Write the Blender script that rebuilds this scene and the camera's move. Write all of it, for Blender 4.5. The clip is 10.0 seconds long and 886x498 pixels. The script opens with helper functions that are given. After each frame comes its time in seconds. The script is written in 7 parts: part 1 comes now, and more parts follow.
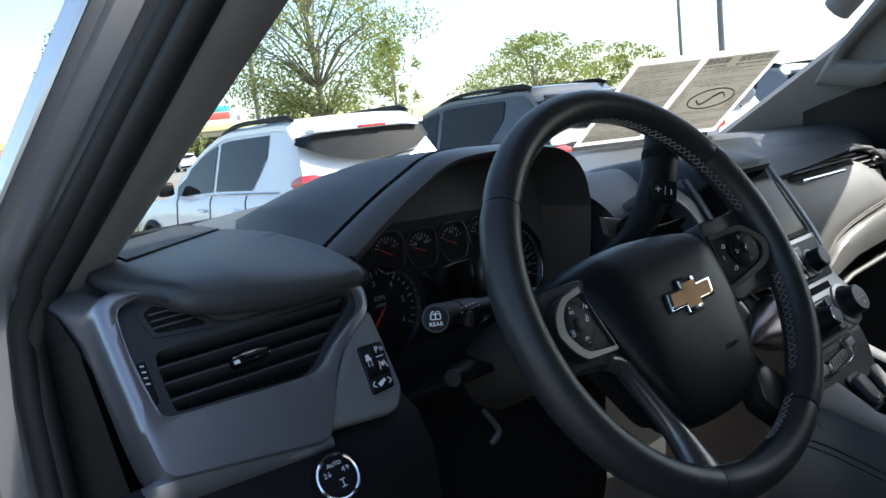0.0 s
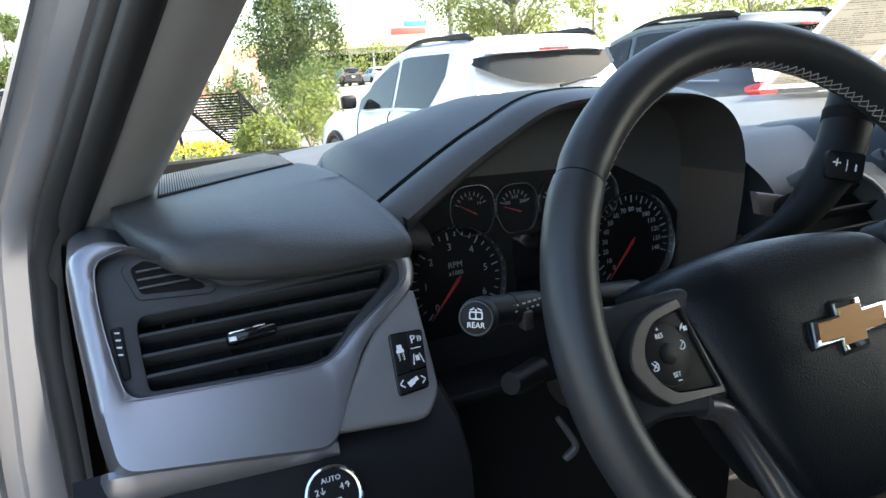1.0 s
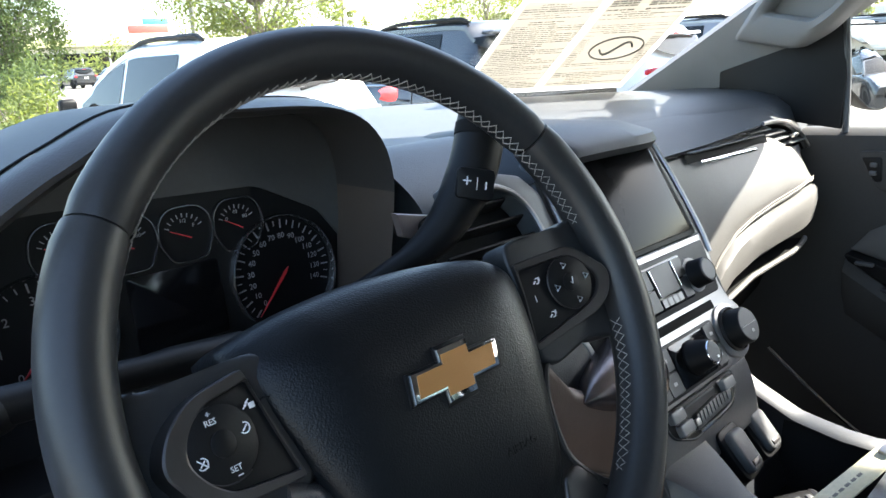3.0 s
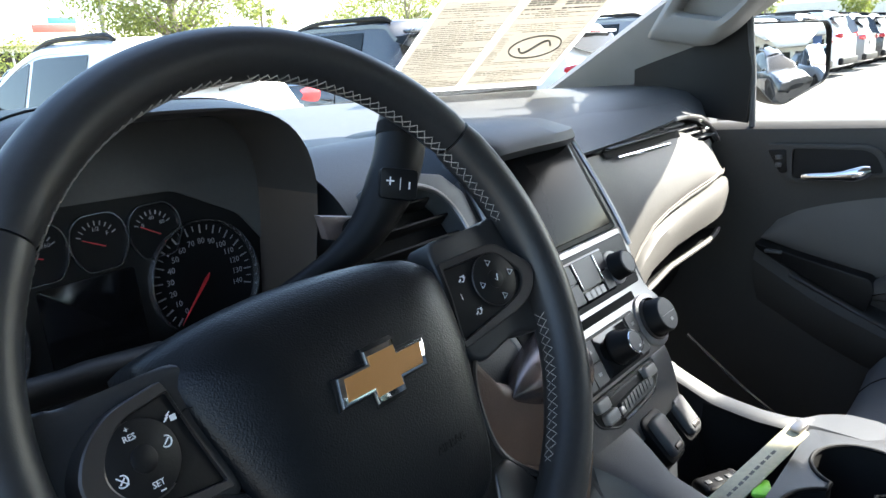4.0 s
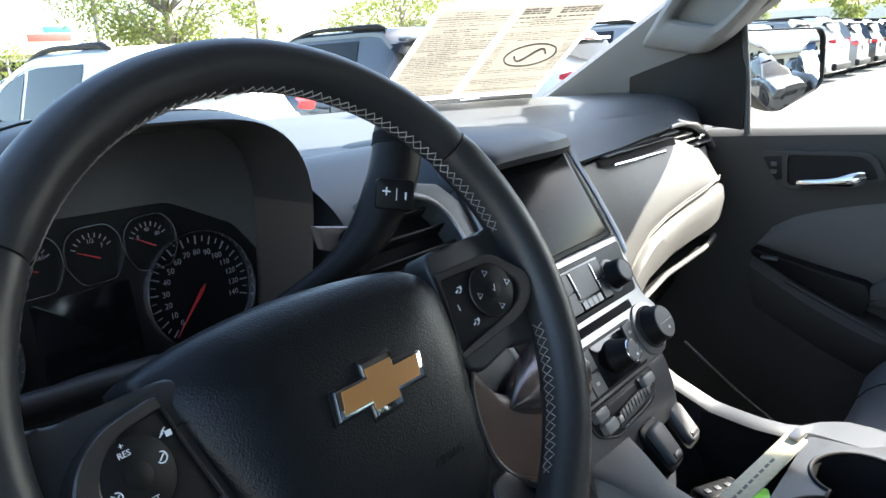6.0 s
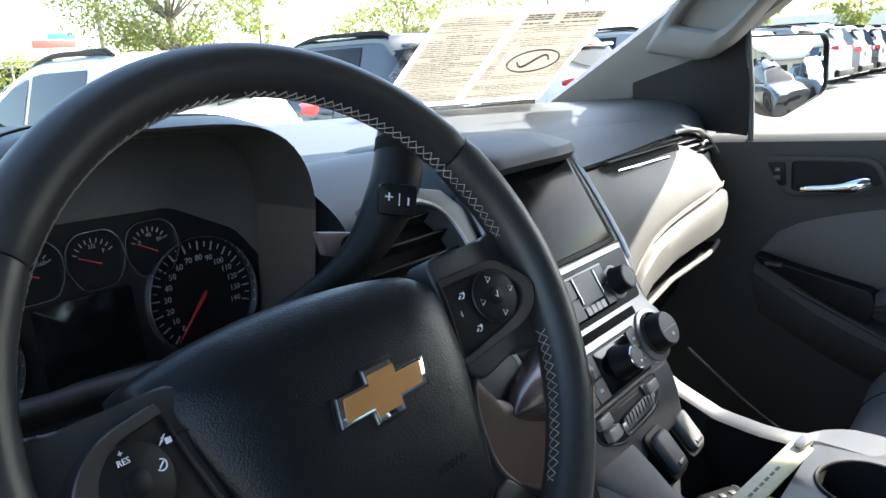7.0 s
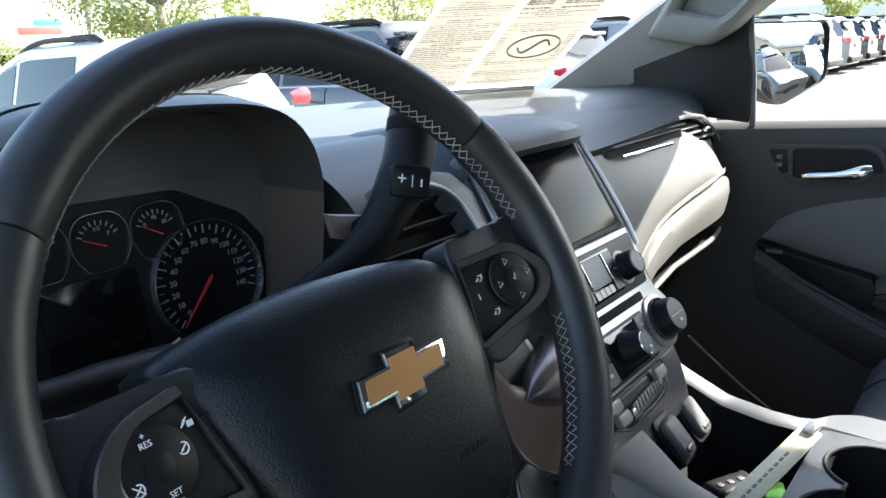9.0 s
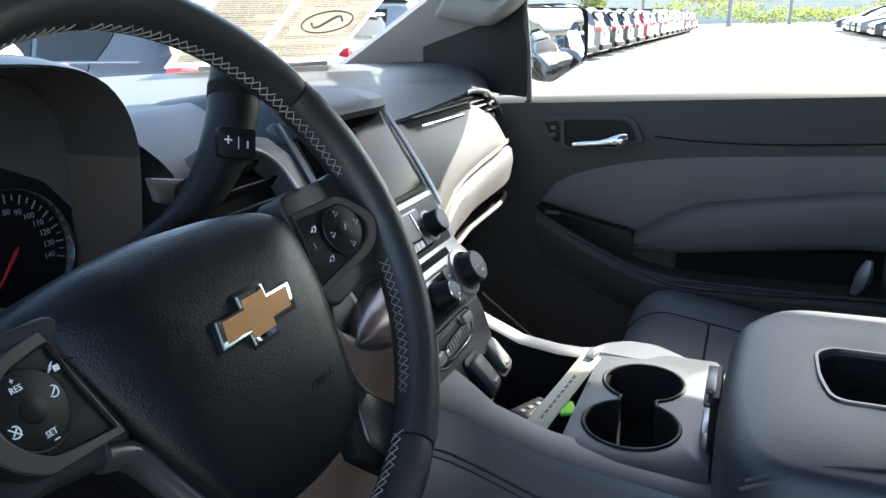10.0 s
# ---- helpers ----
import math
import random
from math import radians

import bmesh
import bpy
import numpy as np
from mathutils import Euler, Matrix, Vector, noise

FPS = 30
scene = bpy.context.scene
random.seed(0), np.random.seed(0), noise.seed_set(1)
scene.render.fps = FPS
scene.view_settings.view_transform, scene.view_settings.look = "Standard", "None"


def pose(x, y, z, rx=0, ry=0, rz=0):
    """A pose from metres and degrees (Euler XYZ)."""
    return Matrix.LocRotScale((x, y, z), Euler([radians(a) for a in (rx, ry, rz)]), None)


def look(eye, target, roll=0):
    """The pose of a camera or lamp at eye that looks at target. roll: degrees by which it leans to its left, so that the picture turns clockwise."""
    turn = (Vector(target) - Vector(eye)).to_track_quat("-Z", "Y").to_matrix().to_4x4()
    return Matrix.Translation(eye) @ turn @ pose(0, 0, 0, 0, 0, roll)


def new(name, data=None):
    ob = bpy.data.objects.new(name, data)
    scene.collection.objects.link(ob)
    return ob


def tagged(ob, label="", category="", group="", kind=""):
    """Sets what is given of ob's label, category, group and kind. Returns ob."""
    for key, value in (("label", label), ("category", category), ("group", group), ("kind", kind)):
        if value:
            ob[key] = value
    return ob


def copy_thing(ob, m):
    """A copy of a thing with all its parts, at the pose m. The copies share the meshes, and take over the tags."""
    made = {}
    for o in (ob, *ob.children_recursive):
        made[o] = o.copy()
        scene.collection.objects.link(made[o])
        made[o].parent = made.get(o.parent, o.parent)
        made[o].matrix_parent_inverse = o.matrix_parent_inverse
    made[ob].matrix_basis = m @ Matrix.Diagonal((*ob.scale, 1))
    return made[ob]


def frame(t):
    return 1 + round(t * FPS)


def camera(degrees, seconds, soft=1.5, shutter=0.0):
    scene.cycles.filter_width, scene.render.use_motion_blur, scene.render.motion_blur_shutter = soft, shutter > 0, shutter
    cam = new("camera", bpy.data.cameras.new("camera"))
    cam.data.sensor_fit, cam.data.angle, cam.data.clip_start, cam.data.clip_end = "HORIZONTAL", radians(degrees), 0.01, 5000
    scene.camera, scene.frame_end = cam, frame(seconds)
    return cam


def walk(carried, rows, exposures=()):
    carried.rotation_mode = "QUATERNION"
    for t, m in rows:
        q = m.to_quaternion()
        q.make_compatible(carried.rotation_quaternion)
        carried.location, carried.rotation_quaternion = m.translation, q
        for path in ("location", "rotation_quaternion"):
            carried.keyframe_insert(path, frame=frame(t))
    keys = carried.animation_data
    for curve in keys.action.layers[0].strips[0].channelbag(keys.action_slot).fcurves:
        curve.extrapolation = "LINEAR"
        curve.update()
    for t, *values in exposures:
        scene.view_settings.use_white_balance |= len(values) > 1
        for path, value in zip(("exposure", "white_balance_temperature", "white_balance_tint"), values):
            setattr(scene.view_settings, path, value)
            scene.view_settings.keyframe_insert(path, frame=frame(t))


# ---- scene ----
cam = camera(62.0, 10.0)
PATH = [
    (0, (-0.988, -0.361, 1.379), (0.271, 1.156, 1.051), -6.8),
    (0.5, (-0.913, -0.337, 1.387), (0.031, 1.388, 1.017), -5.4),
    (1, (-0.818, -0.287, 1.38), (0.01, 1.469, 0.896), -3.8),
    (1.5, (-0.726, -0.261, 1.368), (0.103, 1.456, 0.764), -3.3),
    (2, (-0.692, -0.259, 1.369), (0.339, 1.351, 0.782), -2.8),
    (2.5, (-0.674, -0.266, 1.376), (0.537, 1.233, 0.843), -2.7),
    (3, (-0.66, -0.273, 1.377), (0.677, 1.123, 0.863), -3.0),
    (3.2, (-0.659, -0.274, 1.377), (0.719, 1.08, 0.861), -3.0),
    (4.3, (-0.657, -0.275, 1.378), (0.818, 0.968, 0.85), -3.4),
    (4.5, (-0.656, -0.275, 1.377), (0.819, 0.969, 0.852), -3.5),
    (5, (-0.657, -0.276, 1.379), (0.817, 0.971, 0.856), -3.7),
    (5.5, (-0.657, -0.275, 1.38), (0.819, 0.971, 0.863), -3.6),
    (7, (-0.654, -0.271, 1.379), (0.823, 0.984, 0.885), -3.5),
    (7.5, (-0.653, -0.271, 1.377), (0.82, 0.991, 0.89), -3.6),
    (8, (-0.651, -0.27, 1.376), (0.817, 0.998, 0.89), -3.6),
    (8.5, (-0.657, -0.263, 1.375), (0.818, 0.994, 0.879), -3.3),
    (9, (-0.66, -0.251, 1.372), (0.828, 0.98, 0.85), -3.2),
    (9.5, (-0.674, -0.238, 1.366), (0.937, 0.802, 0.797), -2.1),
    (10, (-0.722, -0.253, 1.364), (1.04, 0.486, 0.774), -1.4),
]
walk(cam, [(t, look(eye, target, roll)) for t, eye, target, roll in PATH], exposures=[(0, 1.3, 6250, 8), (0.5, 1.65, 6300, 8), (1.0, 2.35, 6850, 8), (1.5, 3.0, 7100, 9), (2.0, 3.55, 6950, 9), (2.5, 2.9, 6750, 9), (3.2, 2.62, 6550, 8), (10, 2.57, 6500, 8)])

# world, sun and exposure
SUN_TO = Vector((0.92, -0.50, 0.97)).normalized()
world = bpy.data.worlds.new("sky")
scene.world = world
world.use_nodes = True
_n = world.node_tree.nodes
_sky = _n.new("ShaderNodeTexSky")
_sky.sky_type = "NISHITA"
_sky.sun_disc = False
_sky.sun_elevation = math.asin(SUN_TO.z)
_sky.sun_rotation = math.atan2(SUN_TO.x, SUN_TO.y)
_sky.dust_density = 1.5
world.node_tree.links.new(_sky.outputs[0], _n["Background"].inputs[0])
_n["Background"].inputs[1].default_value = 0.15
_sun = bpy.data.lights.new("sun", "SUN")
_sun.energy, _sun.angle, _sun.color = 5.0, radians(0.6), (1.0, 0.95, 0.87)
sun_lamp = new("sun", _sun)
sun_lamp.rotation_mode = "QUATERNION"
sun_lamp.rotation_quaternion = SUN_TO.to_track_quat("Z", "Y")


# materials
def material(name, color, rough=0.5, metal=0.0, var=0.12, scale=8.0, fine=220.0, bump=0.15, cells=0.0, coat=0.0,
             emit=0.0, alpha=1.0, spec=0.5, depth=0.001, random_tone=0.0):
    """Surface with broad stains, fine grain and relief at real-world size; cells > 0 gives leather-like cells per metre."""
    m = bpy.data.materials.new(name)
    m.use_nodes = True
    nt = m.node_tree
    b = nt.nodes["Principled BSDF"]
    tc = nt.nodes.new("ShaderNodeTexCoord")
    big = nt.nodes.new("ShaderNodeTexNoise")
    big.inputs["Scale"].default_value, big.inputs["Detail"].default_value = scale, 6.0
    sml = nt.nodes.new("ShaderNodeTexNoise")
    sml.inputs["Scale"].default_value, sml.inputs["Detail"].default_value = fine, 3.0
    nt.links.new(tc.outputs["Object"], big.inputs["Vector"])
    nt.links.new(tc.outputs["Object"], sml.inputs["Vector"])
    mix = nt.nodes.new("ShaderNodeMixRGB")
    mix.inputs[1].default_value = (*[max(0, c * (1 - var)) for c in color], 1)
    mix.inputs[2].default_value = (*[min(1, c * (1 + var)) for c in color], 1)
    avg = nt.nodes.new("ShaderNodeMath")
    avg.operation = "MULTIPLY_ADD"
    nt.links.new(sml.outputs[0], avg.inputs[0])
    avg.inputs[1].default_value = 0.35
    mul = nt.nodes.new("ShaderNodeMath")
    mul.operation = "MULTIPLY"
    mul.inputs[1].default_value = 0.65
    nt.links.new(big.outputs[0], mul.inputs[0])
    nt.links.new(mul.outputs[0], avg.inputs[2])
    ramp = nt.nodes.new("ShaderNodeMapRange")
    ramp.inputs[1].default_value, ramp.inputs[2].default_value = 0.3, 0.7
    nt.links.new(avg.outputs[0], ramp.inputs[0])
    nt.links.new(ramp.outputs[0], mix.inputs[0])
    out = mix.outputs[0]
    if random_tone:
        oi = nt.nodes.new("ShaderNodeObjectInfo")
        hs = nt.nodes.new("ShaderNodeHueSaturation")
        mr = nt.nodes.new("ShaderNodeMapRange")
        mr.inputs[3].default_value, mr.inputs[4].default_value = 1 - random_tone, 1 + random_tone
        nt.links.new(oi.outputs["Random"], mr.inputs[0])
        nt.links.new(mr.outputs[0], hs.inputs["Value"])
        nt.links.new(out, hs.inputs["Color"])
        out = hs.outputs[0]
    nt.links.new(out, b.inputs["Base Color"])
    rr = nt.nodes.new("ShaderNodeMapRange")
    rr.inputs[3].default_value, rr.inputs[4].default_value = max(0.02, rough * 0.85), min(1, rough * 1.15)
    nt.links.new(avg.outputs[0], rr.inputs[0])
    nt.links.new(rr.outputs[0], b.inputs["Roughness"])
    b.inputs["Metallic"].default_value = metal
    b.inputs["Specular IOR Level"].default_value = spec
    b.inputs["Coat Weight"].default_value = coat
    b.inputs["Coat Roughness"].default_value = 0.06
    b.inputs["Alpha"].default_value = alpha
    if emit:
        b.inputs["Emission Color"].default_value = (*color, 1)
        b.inputs["Emission Strength"].default_value = emit
    if bump:
        bp = nt.nodes.new("ShaderNodeBump")
        bp.inputs["Strength"].default_value, bp.inputs["Distance"].default_value = bump, depth
        src = sml.outputs[0]
        if cells:
            vo = nt.nodes.new("ShaderNodeTexVoronoi")
            vo.feature = "SMOOTH_F1"
            vo.inputs["Scale"].default_value = cells
            nt.links.new(tc.outputs["Object"], vo.inputs["Vector"])
            src = vo.outputs["Distance"]
        nt.links.new(src, bp.inputs["Height"])
        nt.links.new(bp.outputs[0], b.inputs["Normal"])
    return m


def glass_material(name, tint=(1, 1, 1), clear=0.92, gloss=0.08):
    """Thin pane: mostly see-through, a little mirror-like."""
    m = bpy.data.materials.new(name)
    m.use_nodes = True
    nt = m.node_tree
    nt.nodes.remove(nt.nodes["Principled BSDF"])
    tr, gl, mx = (nt.nodes.new("ShaderNodeBsdfTransparent"), nt.nodes.new("ShaderNodeBsdfGlossy"), nt.nodes.new("ShaderNodeMixShader"))
    tr.inputs[0].default_value = (*[c * clear for c in tint], 1)
    gl.inputs["Roughness"].default_value = 0.02
    mx.inputs[0].default_value = gloss
    nt.links.new(tr.outputs[0], mx.inputs[1])
    nt.links.new(gl.outputs[0], mx.inputs[2])
    nt.links.new(mx.outputs[0], nt.nodes["Material Output"].inputs[0])
    return m


LEATHER = material("black_leather", (0.0058, 0.0068, 0.0083), 0.37, spec=0.25, cells=1000, bump=0.42, depth=0.0006, var=0.15)
RIM_LEATHER = material("rim_leather", (0.024, 0.0245, 0.0255), 0.40, spec=0.4, cells=1400, bump=0.12, depth=0.0004, var=0.2)
SOFT = material("soft_black_dash", (0.032, 0.0335, 0.036), 0.5, spec=0.4, cells=700, bump=0.3, depth=0.0006)
SOFT_GREY = material("soft_grey_dash", (0.040, 0.041, 0.041), 0.48, cells=800, bump=0.5, depth=0.0006)
DASH_TOP = material("grey_dash_top", (0.060, 0.065, 0.070), 0.5, cells=800, bump=0.45, depth=0.0005)
BROW = material("soft_dark_brow", (0.017, 0.020, 0.024), 0.5, cells=800, bump=0.3, depth=0.0005)
CLUSTER = material("cluster_black", (0.010, 0.010, 0.010), 0.42, spec=0.3, bump=0.06, fine=900)
HOOD_WALL = material("taupe_hood_wall", (0.092, 0.072, 0.060), 0.5, bump=0.15, fine=900, cells=900, depth=0.0004)
PANEL_GREY = material("grey_trim", (0.115, 0.111, 0.103), 0.55, cells=900, bump=0.25, depth=0.0005)
SWITCH_GREY = material("warm_grey_plastic", (0.150, 0.145, 0.147), 0.5, bump=0.12, fine=900)
HOOD_LINING = material("hood_lining", (0.085, 0.085, 0.083), 0.5, cells=800, bump=0.15, depth=0.0004)
TITAN = material("titanium_plastic", (0.075, 0.077, 0.08), 0.5, bump=0.12, fine=900)
BROWN = material("brown_leather", (0.16, 0.112, 0.088), 0.5, cells=900, bump=0.25, depth=0.0005)
TAUPE = material("taupe_plastic", (0.048, 0.043, 0.040), 0.55, bump=0.12, fine=900)
BLACK = material("black_plastic", (0.007, 0.007, 0.0075), 0.5, spec=0.22, bump=0.08, fine=700)
GLOSS = material("gloss_black", (0.006, 0.006, 0.007), 0.12, bump=0.0)
SCREEN = material("dark_screen", (0.006, 0.006, 0.007), 0.14, bump=0.0, spec=0.1)
CHEEK = material("silver_grey_cheek", (0.17, 0.175, 0.18), 0.42, metal=0.3, bump=0.06, fine=900)
PALE_KEY = material("pale_grey_key", (0.24, 0.24, 0.235), 0.4, bump=0.05, fine=900)
HORN = material("coppery_satin", (0.20, 0.165, 0.155), 0.27, metal=0.75, bump=0.03, fine=1500, var=0.05)
RADIO_KEY = material("dark_radio_key", (0.034, 0.036, 0.039), 0.42, bump=0.06, fine=900)
# near-black; under the column and the glove lid it stands in for shade
DEEP = material("near_black", (0.010, 0.010, 0.010), 0.85, spec=0.15, bump=0.1)
SILVER = material("silver_trim", (0.32, 0.313, 0.308), 0.34, metal=0.8, bump=0.03, fine=1500, var=0.05)
SATIN = material("satin_bezel", (0.075, 0.070, 0.067), 0.32, metal=0.7, bump=0.03, fine=1500, var=0.05)
FASCIA = material("satin_fascia", (0.29, 0.287, 0.302), 0.34, metal=0.8, bump=0.03, fine=1500, var=0.06)
RING = material("gauge_ring", (0.42, 0.42, 0.43), 0.16, metal=0.9, bump=0.0, var=0.02)
DIAL_INK = material("dial_print", (0.34, 0.34, 0.35), 0.5, bump=0.0, var=0.05)
CONSOLE = material("grey_console", (0.029, 0.032, 0.037), 0.44, spec=0.65, cells=900, bump=0.3, depth=0.0004)
CHROME = material("chrome", (0.8, 0.8, 0.8), 0.08, metal=1.0, bump=0.0, var=0.02)
STRUT = material("satin_strut", (0.16, 0.148, 0.142), 0.28, metal=0.7, bump=0.03, fine=1500, var=0.05)
LIP = material("hood_lip_leather", (0.045, 0.042, 0.040), 0.42, cells=700, bump=0.3, depth=0.0006)
GOLD = material("gold_badge", (0.40, 0.185, 0.05), 0.4, metal=0.3, bump=0.25, fine=1800, var=0.1)
WHITE_INK = material("white_print", (0.8, 0.8, 0.8), 0.5, bump=0.0, var=0.03)
GREY_INK = material("grey_print", (0.35, 0.35, 0.36), 0.5, bump=0.0, var=0.05)
RED = material("red_needle", (0.62, 0.035, 0.045), 0.4, bump=0.0)
THREAD = material("pale_thread", (0.34, 0.32, 0.29), 0.8, bump=0.2, fine=3000)
BOLSTER_THREAD = material("tan_thread", (0.26, 0.20, 0.17), 0.8, bump=0.2, fine=3000)
DARK_THREAD = material("dark_thread", (0.06, 0.055, 0.055), 0.8, bump=0.2, fine=3000)
PILLAR_GREY = material("pillar_fabric", (0.245, 0.236, 0.226), 0.9, bump=0.3, fine=1200, depth=0.0008)
CAR_SILVER = material("silver_car_paint", (0.50, 0.485, 0.48), 0.30, metal=0.65, coat=0.6, bump=0.02, fine=2000, var=0.03)
RUBBER = material("black_rubber", (0.012, 0.012, 0.012), 0.6, bump=0.1)
LID_LEATHER = material("dark_lid_leather", (0.024, 0.027, 0.032), 0.5, cells=500, bump=0.3, depth=0.0006)
SEAT_CLOTH = material("grey_seat_leather", (0.076, 0.083, 0.093), 0.55, cells=500, bump=0.3, depth=0.0006)
DOOR_DARK = material("dark_door_panel", (0.048, 0.046, 0.043), 0.65, spec=0.3, cells=700, bump=0.25, depth=0.0005)
DOOR_PAD = material("door_armrest_leather", (0.062, 0.060, 0.058), 0.6, cells=600, bump=0.25, depth=0.0005)
DOOR_GREY = material("door_cloth", (0.11, 0.105, 0.1), 0.85, bump=0.3, fine=1200)
CARPET = material("black_carpet", (0.015, 0.015, 0.015), 0.95, bump=0.6, fine=600, depth=0.003)
GLASS = glass_material("windscreen_glass", (0.97, 1.0, 0.98), 0.95, 0.03)
TINT = glass_material("tinted_pane", (0.9, 1.0, 0.95), 0.45, 0.05)
MIRROR = material("mirror", (0.85, 0.87, 0.88), 0.02, metal=1.0, bump=0.0, var=0.01)
PAPER = material("printed_paper", (0.52, 0.50, 0.455), 0.85, bump=0.05)
_t = PAPER.node_tree
_tl, _mx = _t.nodes.new("ShaderNodeBsdfTranslucent"), _t.nodes.new("ShaderNodeMixShader")
_tl.inputs[0].default_value = (0.47, 0.435, 0.37, 1)
_mx.inputs[0].default_value = 0.5
_t.links.new(_t.nodes["Principled BSDF"].outputs[0], _mx.inputs[1])
_t.links.new(_tl.outputs[0], _mx.inputs[2])
_t.links.new(_mx.outputs[0], _t.nodes["Material Output"].inputs[0])
SHEET = material("white_paper", (0.72, 0.70, 0.66), 0.85, bump=0.05)
_t = SHEET.node_tree
_tl, _mx = _t.nodes.new("ShaderNodeBsdfTranslucent"), _t.nodes.new("ShaderNodeMixShader")
_tl.inputs[0].default_value = (0.85, 0.83, 0.78, 1)
_mx.inputs[0].default_value = 0.6
_t.links.new(_t.nodes["Principled BSDF"].outputs[0], _mx.inputs[1])
_t.links.new(_tl.outputs[0], _mx.inputs[2])
_t.links.new(_mx.outputs[0], _t.nodes["Material Output"].inputs[0])
PAPER_INK = material("grey_ink", (0.19, 0.178, 0.158), 0.9, bump=0.0)


# shapes
def smooth(me, angle=38):
    me.polygons.foreach_set("use_smooth", [True] * len(me.polygons))
    me.set_sharp_from_angle(angle=radians(angle))


def part(name, bm, mat, parent=None, label="", angle=38, place=None):
    """Links a bmesh as one mesh object under a thing or part."""
    me = bpy.data.meshes.new(name)
    bmesh.ops.recalc_face_normals(bm, faces=bm.faces[:])
    bm.to_mesh(me)
    bm.free()
    smooth(me, angle)
    me.materials.append(mat)
    ob = new(name, me)
    if place is not None:
        ob.matrix_basis = place
    if parent is not None:
        ob.parent = parent
    if label:
        ob["label"] = label
    return ob


def thing(name, label, category, m=None, group="", kind=""):
    ob = new(name)
    ob.empty_display_size = 0.05
    if m is not None:
        ob.matrix_basis = m
    return tagged(ob, label, category, group, kind)


def whole(name, bm, mat, label, category, group="", kind="", angle=38, place=None):
    return tagged(part(name, bm, mat, None, "", angle, place), label, category, group, kind)


def basis(origin, x, y, z):
    m = Matrix.Identity(4)
    for i, a in enumerate((x, y, z)):
        m.col[i][:3] = Vector(a).normalized()
    m.translation = Vector(origin)
    return m


def bev(bm, width, seg=2, min_angle=25):
    if width:
        ed = [e for e in bm.edges if len(e.link_faces) == 2 and e.calc_face_angle(0) > radians(min_angle)]
        bmesh.ops.bevel(bm, geom=ed, offset=width, segments=seg, affect="EDGES", profile=0.5, clamp_overlap=True)
    return bm


def box(sx, sy, sz, at=(0, 0, 0), bevel=0.0, seg=2, bm=None, rot=None):
    b = bmesh.new()
    m = Matrix.Translation(at)
    if rot is not None:
        m = m @ rot
    bmesh.ops.create_cube(b, size=1, matrix=Matrix.Diagonal((sx, sy, sz, 1)))
    bev(b, bevel, seg)
    bmesh.ops.transform(b, matrix=m, verts=b.verts[:])
    return add(bm, b)


def add(bm, b):
    """Joins b into bm, if given."""
    if bm is None:
        return b
    me = bpy.data.meshes.new("tmp")
    b.to_mesh(me)
    b.free()
    bm.from_mesh(me)
    bpy.data.meshes.remove(me)
    return bm


def spline(pts, n, closed=False):
    """Smooth points along a Catmull-Rom curve, evenly spaced by length."""
    P = [np.array(p, float) for p in pts]
    k = len(P)
    raw = []
    for i in range(k if closed else k - 1):
        if closed:
            a, b, c, d = P[i - 1], P[i], P[(i + 1) % k], P[(i + 2) % k]
        else:
            b, c = P[i], P[i + 1]
            a = P[i - 1] if i else 2 * b - c
            d = P[i + 2] if i + 2 < k else 2 * c - b
        for t in np.linspace(0, 1, 16, endpoint=False):
            raw.append(0.5 * (2 * b + (c - a) * t + (2 * a - 5 * b + 4 * c - d) * t * t + (3 * b - 3 * c + d - a) * t ** 3))
    raw.append(P[0] if closed else P[-1])
    raw = np.array(raw)
    L = np.concatenate([[0], np.cumsum(np.linalg.norm(np.diff(raw, axis=0), axis=1))])
    s = np.linspace(0, L[-1], n + 1 if closed else n)
    out = np.stack([np.interp(s, L, raw[:, j]) for j in range(raw.shape[1])], 1)
    return out[:-1] if closed else out


def loft(sections, ring=False, caps=False, bm=None):
    """Skin through rows of points; ring closes each row on itself."""
    b = bmesh.new()
    rows = [[b.verts.new(tuple(p)) for p in s] for s in sections]
    n = len(rows[0])
    for a, c in zip(rows, rows[1:]):
        for j in range(n if ring else n - 1):
            k = (j + 1) % n
            b.faces.new((a[j], a[k], c[k], c[j]))
    if caps:
        b.faces.new(rows[0][::-1])
        b.faces.new(rows[-1])
    bmesh.ops.remove_doubles(b, verts=b.verts[:], dist=1e-6)
    return add(bm, b)


def thick(bm, t):
    """Gives an open skin thickness t, on its back."""
    bmesh.ops.recalc_face_normals(bm, faces=bm.faces[:])
    bmesh.ops.solidify(bm, geom=bm.faces[:], thickness=t)
    return bm


